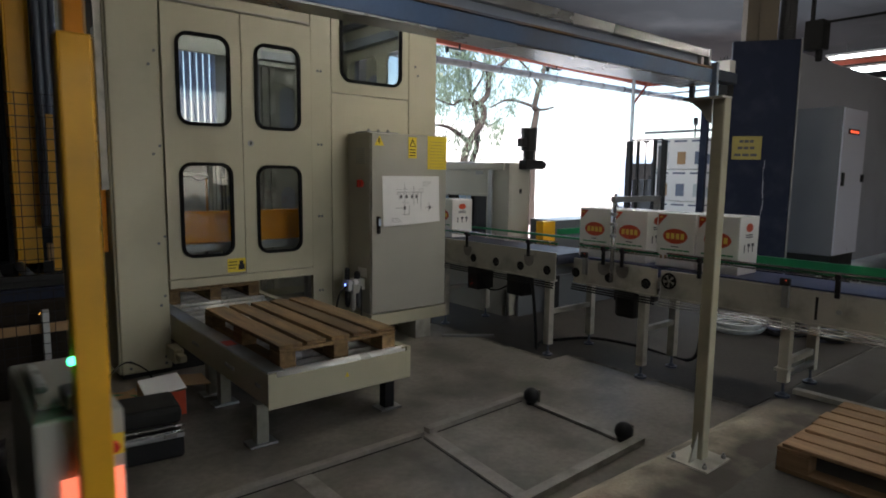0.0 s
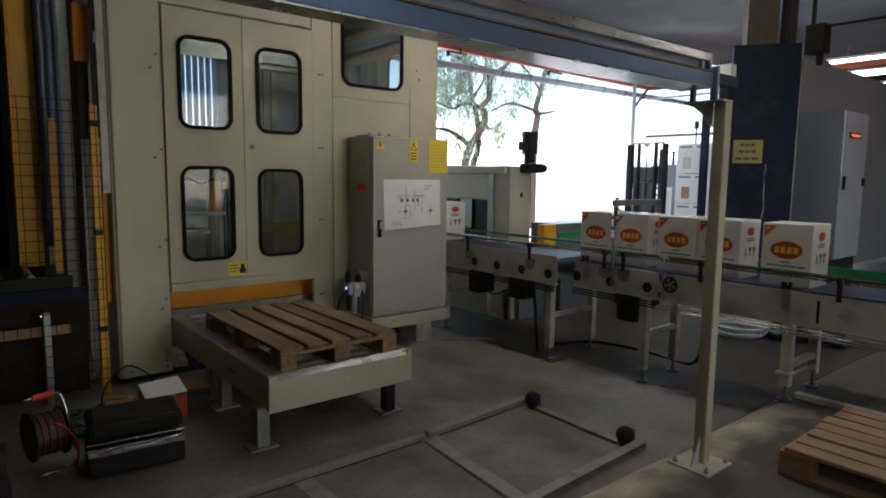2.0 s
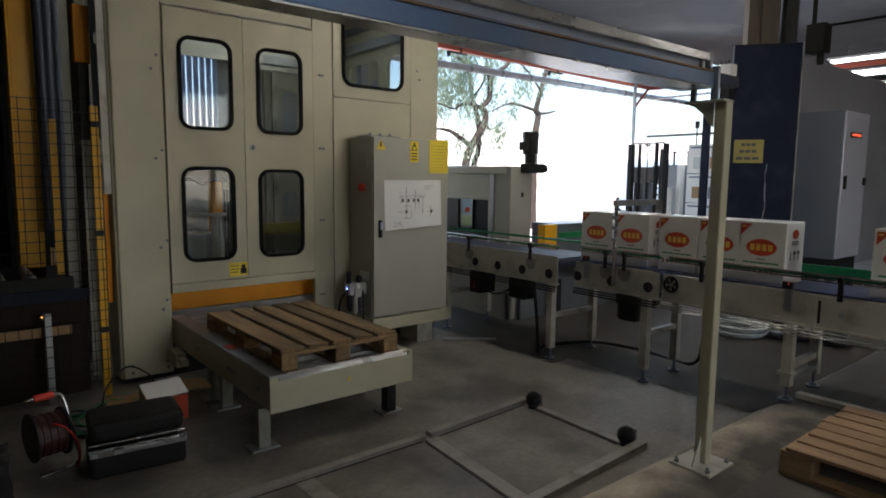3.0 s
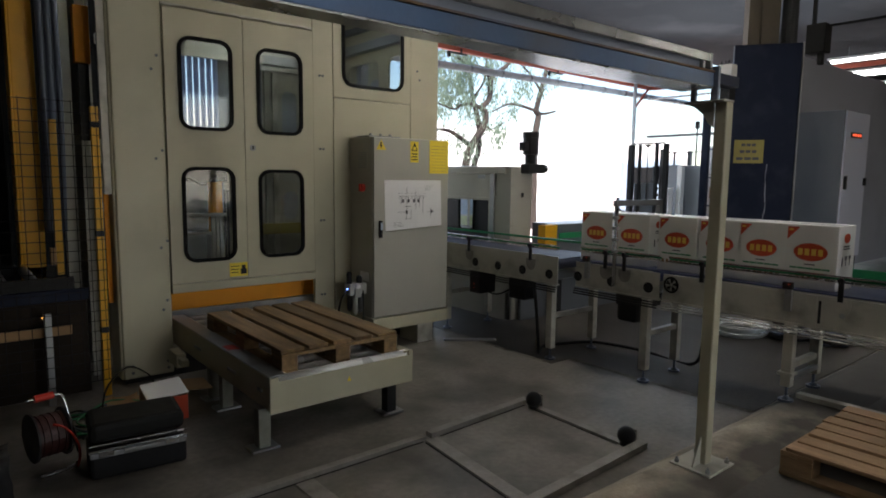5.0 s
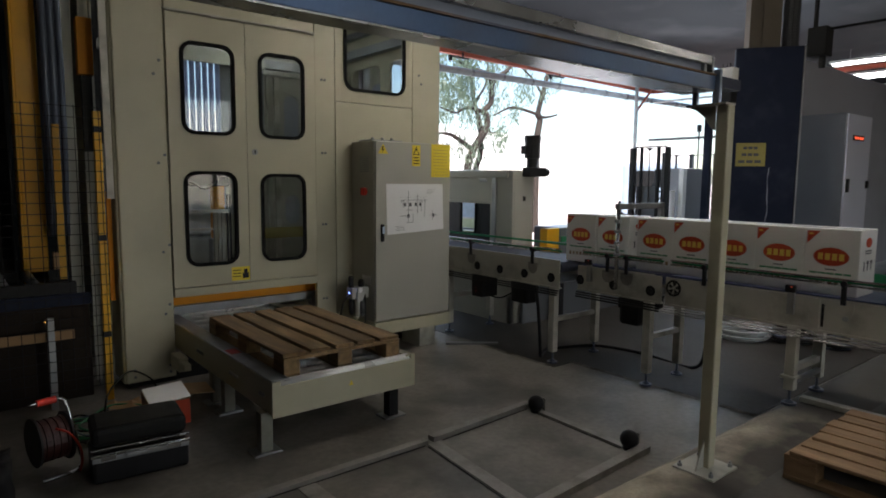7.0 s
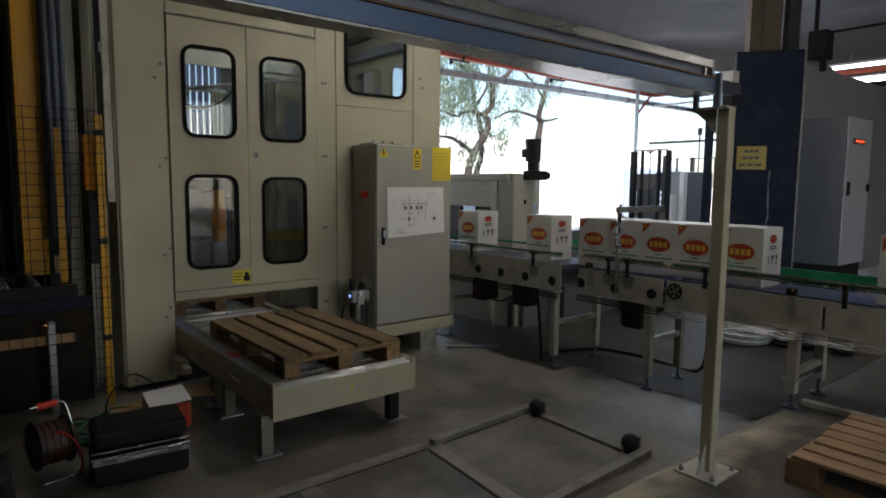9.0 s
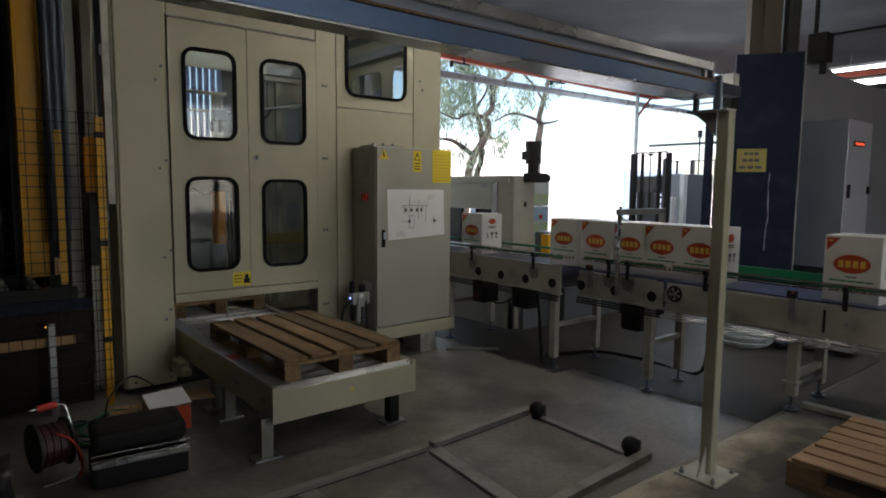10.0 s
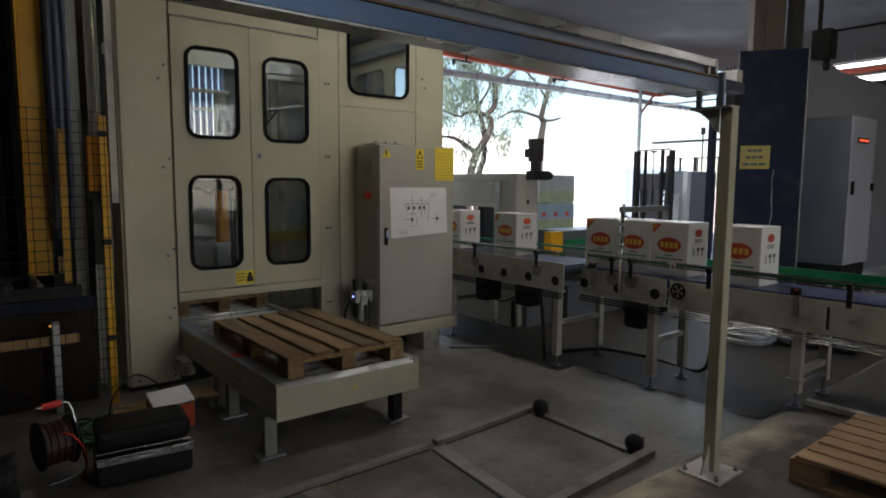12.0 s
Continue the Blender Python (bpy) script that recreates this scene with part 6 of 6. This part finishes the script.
# ---- moving things ----
def build_lifter():
    """The orange lifting beam inside the palletizer, its counterweight, and the gripper."""
    lb = thing("lifting_beam", (1.95, 5.15, 0.0), "orange steel lifting beam with grey edge inside the machine", "beam")
    simple("beam", "orange", [(1.36, 2.75, 5.12, 5.18, 0.0, 0.26)], lb, bev=0.004)
    simple("edge", "dull_steel", [(1.36, 2.75, 5.10, 5.20, -0.07, -0.003)], lb, bev=0.004)
    simple("table_rail", "conv", [(1.70, 2.06, 5.68, 5.725, 0.70, 0.732)], lb, bev=0.004)
    simple("table_shelf", "conv", [(1.70, 1.92, 5.68, 5.725, 0.545, 0.565)], lb, bev=0.003)
    for x in (1.93, 1.965, 2.0):
        simple("table_post", "grey_cab", [(x, x + 0.028, 5.69, 5.72, -0.06, 0.699)], lb)
    simple("tie_bar", "dull_steel", [(1.60, 1.64, 5.20, 5.725, -0.06, -0.02)], lb)
    simple("tie_bar", "dull_steel", [(2.06, 2.10, 5.20, 5.725, -0.06, -0.02)], lb)
    cw = thing("counterweight", (0.86, 5.25, 0.0), "orange counterweight block on vertical rails", "counterweight")
    simple("block", "orange", [(0.83, 0.93, 5.2, 5.29, 0.0, 0.40)], cw, bev=0.005)
    simple("chain_guard", "black", [(0.85, 0.92, 5.22, 5.27, -0.55, -0.003)], cw, "black chain guard", bev=0.004)
    gr = thing("gripper_arm", (1.9, 5.5, 0.0), "dark grey gripper arm inside the machine", "gripper")
    b = B()
    tube(b, [(1.92, 5.5, 0.03), (2.3, 5.5, 0.10), (2.85, 5.5, 0.20)], 0.016, 8)
    part("arm", b, "dull_steel", gr, smooth=True)
    b = B()
    tube(b, arc_pts([(1.96, 5.52, -0.05), (2.1, 5.52, -0.10), (2.3, 5.52, -0.04), (2.45, 5.52, 0.12)], 5), 0.008, 6)
    part("hose", b, "rubber", gr, smooth=True)
    simple("head", "slate", [(1.90, 2.02, 5.45, 5.55, -0.02, 0.08)], gr, bev=0.012)
    for x in (1.89, 1.96):
        simple("finger", "black", [(x, x + 0.018, 5.47, 5.53, -0.11, -0.021)], gr, bev=0.003)
    # strip drawn for the orange reflection on the side face, rising with the beam
    st = thing("sliding_strip", (0.95, 5.03, 0.0), "orange strip standing in for a moving reflection on the machine corner", "cover")
    simple("strip", "orange", [(0.935, 0.968, 5.02, 5.04, 0.60, 1.40)], st, bev=0.003)
    return lb, cw, gr, st


def build_robot():
    """Mobile wrapping robot that leaves past the camera."""
    th = thing("wrapping_robot", (0.0, 0.0, 0.0), "grey mobile wrapping robot with a yellow mast and red lamp", "robot")
    body = B()
    box(body, -0.27, 0.0, 0.0, 0.78, 0.08, 0.73, 0.015)
    part("body", body, "robot_grey", th)
    simple("deck", "robot_grey", [(-0.24, -0.03, 0.12, 0.7, 0.73, 0.745)], th, bev=0.004)
    simple("control_box", "slate", [(-0.17, -0.06, 0.02, 0.16, 0.746, 0.80)], th, "dark control box on the deck", bev=0.008)
    simple("film_roll", "film", [(-0.23, -0.19, 0.25, 0.6, 0.746, 0.775)], th, "roll of clear film", bev=0.012)
    simple("bumper", "rubber", [(-0.28, 0.01, -0.03, 0.80, 0.03, 0.08)], th, bev=0.01)
    b = B()
    for x, y in ((-0.24, 0.1), (-0.03, 0.1), (-0.24, 0.68), (-0.03, 0.68)):
        cyl(b, (x - 0.02, y, 0.045), (x + 0.02, y, 0.045), 0.045, 14)
    part("wheels", b, "rubber", th)
    simple("mast", "yellow", [(-0.155, -0.06, -0.12, -0.03, 0.1, 1.95)], th, "yellow square mast", bev=0.006)
    simple("mast_top", "orange", [(-0.13, -0.075, -0.10, -0.05, 1.95, 2.6)], th)
    # lamp panel made larger and weaker to include its red glow on the body
    simple("lamp", "lamp_red", [(-0.2, -0.012, -0.012, 0.0, 0.28, 0.52)], th, "red warning lamp enlarged by its glow on the body")
    b = B()
    cyl(b, (-0.04, -0.002, 0.60), (-0.04, -0.03, 0.60), 0.018, 16)
    e = part("stop_button", b, "red", th, "red emergency stop button")
    simple("button_plate", "sign_yellow", [(-0.075, -0.005, -0.003, 0.0, 0.565, 0.64)], th)
    b = B()
    ball(b, (-0.155, -0.08, 0.94), 0.015, 10)
    part("signal_light", b, "led_green", th, "green signal light")
    return th


def build_loads():
    """Pallet loads of boxes that are carried past behind the conveyor."""
    ld = thing("pallet_load", (0, 0, 0), "pallet load of printed boxes in film, prints muted for haze", "pallet load")
    # low-contrast prints stand in for haze over the load
    for k in range(4):
        for j in range(3):
            b = B()
            box(b, -0.002, 0.0, j * 0.27 + 0.03, j * 0.27 + 0.16, 0.22 + k * 0.46, 0.40 + k * 0.46)
            part("side_print", b, ("blue_grey", "cardboard", "film")[(k + j) % 3], ld)
            b = B()
            box(b, -0.002, 0.0, j * 0.27 + 0.02, j * 0.27 + 0.22, 0.54 + k * 0.46, 0.565 + k * 0.46)
            part("side_line", b, "blue_grey", ld)
        for j in range(3):
            b = B()
            box(b, j * 0.27, j * 0.27 + 0.262, 0, 0.8, 0.15 + k * 0.46, 0.6 + k * 0.46, 0.006)
            bx_ = part("pack", b, "carton", ld)
            b = B()
            box(b, j * 0.27 + 0.05, j * 0.27 + 0.21, -0.002, 0.0, 0.22 + k * 0.46, 0.36 + k * 0.46)
            part("pack_print", b, ("blue_grey", "cardboard", "film")[(j + k) % 3], bx_)
            b = B()
            box(b, j * 0.27 + 0.03, j * 0.27 + 0.23, -0.002, 0.0, 0.55 + k * 0.46, 0.57 + k * 0.46)
            part("pack_lines", b, "wall", bx_)
    b = B()
    box(b, 0, 0.81, 0, 0.8, 0.0, 0.14)
    part("pallet_base", b, "wood", ld)
    wl = thing("wrapped_load", (0, 0, 0), "film-wrapped pallet load of blue and green packs", "pallet load")
    bands = ((0.15, 0.53, ((0.17, 0.42, "hazy_pack_green"),)), (0.53, 0.91, ((0.55, 0.72, "hazy_pack_blue"), (0.74, 0.89, "hazy_pack_green"))),
             (0.91, 1.29, ((0.93, 1.05, "hazy_pack_green"), (1.07, 1.27, "hazy_pack_blue"))), (1.29, 1.70, ((1.31, 1.46, "hazy_pack_green"),)))
    for z0, z1, marks in bands:
        b = B()
        box(b, 0, 0.80, 0, 0.8, z0, z1 - 0.004, 0.02)
        lay = part("pack_layer", b, "film", wl)
        for a, c, mt_ in marks:
            for n in range(4):
                b = B()
                box(b, 0.02 + n * 0.195, 0.195 + n * 0.195, -0.003, 0.0, a, c)
                part("pack_band", b, mt_, lay)
            b = B()
            box(b, -0.003, 0.0, 0.02, 0.78, a, c)
            part("pack_band", b, mt_, lay)
    for n in range(3):
        b = B()
        box(b, 0.08 + n * 0.25, 0.16 + n * 0.25, -0.006, -0.003, 1.10, 1.16)
        part("pack_spot", b, "print_red", wl)
    b = B()
    box(b, 0, 0.80, 0, 0.8, 0.0, 0.14)
    part("pallet_base", b, "wood", wl)
    return ld, wl


def build_machine_inside():
    x, y = 2.3, 5.35
    # tube lamp added as fill so that the interior shows through the windows
    th = thing("tube_lamp", (x, y, 3.2), "tube lamp added inside machine to brighten the interior", "lamp", "ceiling tube lamps")
    simple("housing", "carton", [(1.45, 3.15, y - 0.06, y + 0.06, 3.26, 3.31)], th, bev=0.004)
    b = B()
    cyl(b, (1.5, y, 3.23), (3.1, y, 3.23), 0.02, 10)
    part("tube", b, "tube_inner", th)
    b = B()
    for dx in (-0.8, 0.8):
        cyl(b, (x + dx, y, 3.31), (x + dx, y, 3.56), 0.006, 6)
    part("rod", b, "dull_steel", th)
    wl = thing("wrapped_goods", (1.88, 6.25, 0.0), "white film-wrapped goods standing inside the machine", "pallet load")
    for k, (z0, z1) in enumerate(((0.0, 0.55), (0.57, 1.0), (1.02, 1.5))):
        b = B()
        box(b, 1.70 + 0.02 * k, 2.06 - 0.015 * k, 6.0, 6.5, z0, z1, 0.03)
        bmesh.ops.subdivide_edges(b, edges=b.edges[:], cuts=2, use_grid_fill=True)
        for v in b.verts:
            v.co += Vector((1, 1, 0.4)) * noise.noise(v.co * 9) * 0.02
            v.co.z = max(0.0, v.co.z)
        part("wrapped_pack", b, "film", wl)


build_hall()
build_machine()
build_machine_inside()
build_pallet_conveyor()
build_cabinet()
build_carton_conveyor()
build_floor_frame()
build_gate_post()
build_column_and_cabinet()
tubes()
build_labeller()
build_bay()
build_trees()
build_left_side()
build_floor_clutter()
build_portal()
LIFT_BEAM, COUNTERWEIGHT, GRIPPER, REFLECTION_STRIP = build_lifter()
ROBOT = build_robot()
LOAD_A, LOAD_B = build_loads()
CARTON = carton_master()

# carton places along the conveyor: seconds and y
RUNS = [
    [(0, 5.13), (1.4, 5.13), (2.0, 5.26), (2.5, 5.55), (4.0, 6.6), (12, 6.6)],
    [(0, 3.155), (6.4, 3.16), (6.6, 3.20), (7.0, 3.339), (7.2, 3.40), (7.9, 3.75), (8.8, 4.643), (9.2, 4.943), (10.4, 5.9), (12, 6.25)],
    [(0, 2.823), (6.4, 2.823), (6.6, 2.86), (7.0, 3.02), (7.2, 3.092), (8.2, 3.42), (8.8, 3.653), (9.2, 4.018), (9.5, 4.271), (10.0, 4.742), (10.5, 5.1), (12, 5.9)],
    [(0, 2.435), (6.4, 2.443), (6.6, 2.49), (7.0, 2.642), (7.2, 2.708), (8.8, 3.161), (9.2, 3.27), (9.5, 3.352), (10.0, 3.537), (10.5, 3.96), (11.0, 4.426), (11.2, 4.603), (11.5, 4.812), (12, 5.12)],
    [(0, 2.115), (6.4, 2.12), (6.6, 2.17), (7.0, 2.34), (7.2, 2.407), (8.8, 2.84), (9.2, 2.975), (9.5, 3.055), (10.0, 3.197), (10.5, 3.323), (11.0, 3.46), (11.2, 3.561), (11.5, 3.825), (12, 4.298)],
    [(0, 0.84), (0.5, 1.05), (1.0, 1.262), (1.5, 1.471), (2.0, 1.671), (2.4, 1.81), (2.6, 1.83), (6.4, 1.84), (6.6, 1.88), (7.0, 2.043), (7.2, 2.10), (8.8, 2.558), (9.2, 2.669), (9.5, 2.746), (10.0, 2.87), (10.5, 3.03), (11.0, 3.15), (11.2, 3.168), (12, 3.176)],
    [(0, -0.2), (3.0, 1.05), (3.2, 1.13), (4.0, 1.47), (4.3, 1.532), (6.4, 1.54), (6.6, 1.58), (7.0, 1.739), (7.2, 1.80), (8.8, 2.27), (9.2, 2.362), (9.5, 2.439), (10.0, 2.589), (10.5, 2.722), (11.0, 2.84), (11.2, 2.858), (12, 2.865)],
    [(0, -1.46), (6.0, 1.04), (6.5, 1.225), (7.0, 1.435), (7.2, 1.493), (8.8, 1.945), (9.2, 2.042), (9.5, 2.110), (10.0, 2.288), (10.5, 2.408), (11.0, 2.535), (11.2, 2.548), (12, 2.554)],
    [(0, -2.4), (6.0, -0.1), (8.8, 0.98), (9.2, 1.10), (9.5, 1.19), (10.0, 1.331), (10.5, 1.475), (11.0, 1.632), (11.5, 1.826), (12, 2.036)],
]
CARTONS = [CARTON] + [copy_thing(CARTON, pose(XB + 0.14, 0, 0.877)) for _ in RUNS[1:]]


def motions():
    for ob, run in zip(CARTONS, RUNS):
        walk(ob, [(t, pose(XB + 0.14, y, 0.877)) for t, y in run])
    # lifting beam: lower edge height; the counterweight goes the other way
    lift = ((0.0, 0.956), (0.1, 0.885), (0.2, 0.838), (0.3, 0.78), (0.6, 0.665), (0.9, 0.57), (1.2, 0.50), (1.4, 0.469),
            (6.75, 0.469), (7.0, 0.54), (7.2, 0.66), (7.8, 1.12), (8.5, 1.60), (8.8, 1.64), (12.0, 1.64))
    walk(LIFT_BEAM, [(t, pose(1.95, 5.15, z)) for t, z in lift])
    walk(REFLECTION_STRIP, [(t, pose(0.95, 5.03, 0.709 * (z - 0.469))) for t, z in lift])
    walk(COUNTERWEIGHT, [(t, pose(0.86, 5.25, z)) for t, z in (
        (0.0, 1.93), (0.1, 1.984), (0.3, 2.08), (0.6, 2.17), (0.9, 2.25), (1.2, 2.31), (1.4, 2.337),
        (6.75, 2.337), (7.0, 2.29), (7.2, 2.20), (7.8, 1.85), (8.5, 1.51), (8.8, 1.482), (12.0, 1.482))])
    walk(GRIPPER, [(t, pose(x, 5.5, z)) for t, x, z in (
        (0.0, 1.55, 3.1), (8.0, 1.55, 2.9), (8.8, 1.55, 2.38), (9.2, 1.55, 2.22), (9.4, 1.60, 2.18), (9.8, 1.80, 2.13), (10.4, 1.90, 2.10), (12.0, 1.90, 2.10))])
    walk(ROBOT, [(t, pose(x, 2.30, 0.0)) for t, x in ((0.0, 0.464), (0.1, 0.378), (0.2, 0.302), (0.3, 0.224), (0.6, -0.02), (2.0, -1.2), (4.0, -2.6), (5.0, -2.9), (12.0, -2.9))])
    walk(LOAD_A, [(t, pose(x, 4.5, 0.12)) for t, x in ((0.0, 8.44), (1.5, 8.89), (2.5, 9.18), (5.0, 9.87), (9.0, 10.9), (12.0, 11.4))])
    walk(LOAD_B, [(t, pose(x - 0.80, 6.05, 0.0)) for t, x in ((0.0, 5.75), (5.0, 6.15), (8.6, 6.52), (9.5, 6.73), (10.5, 6.96), (12.0, 7.35))])


motions()
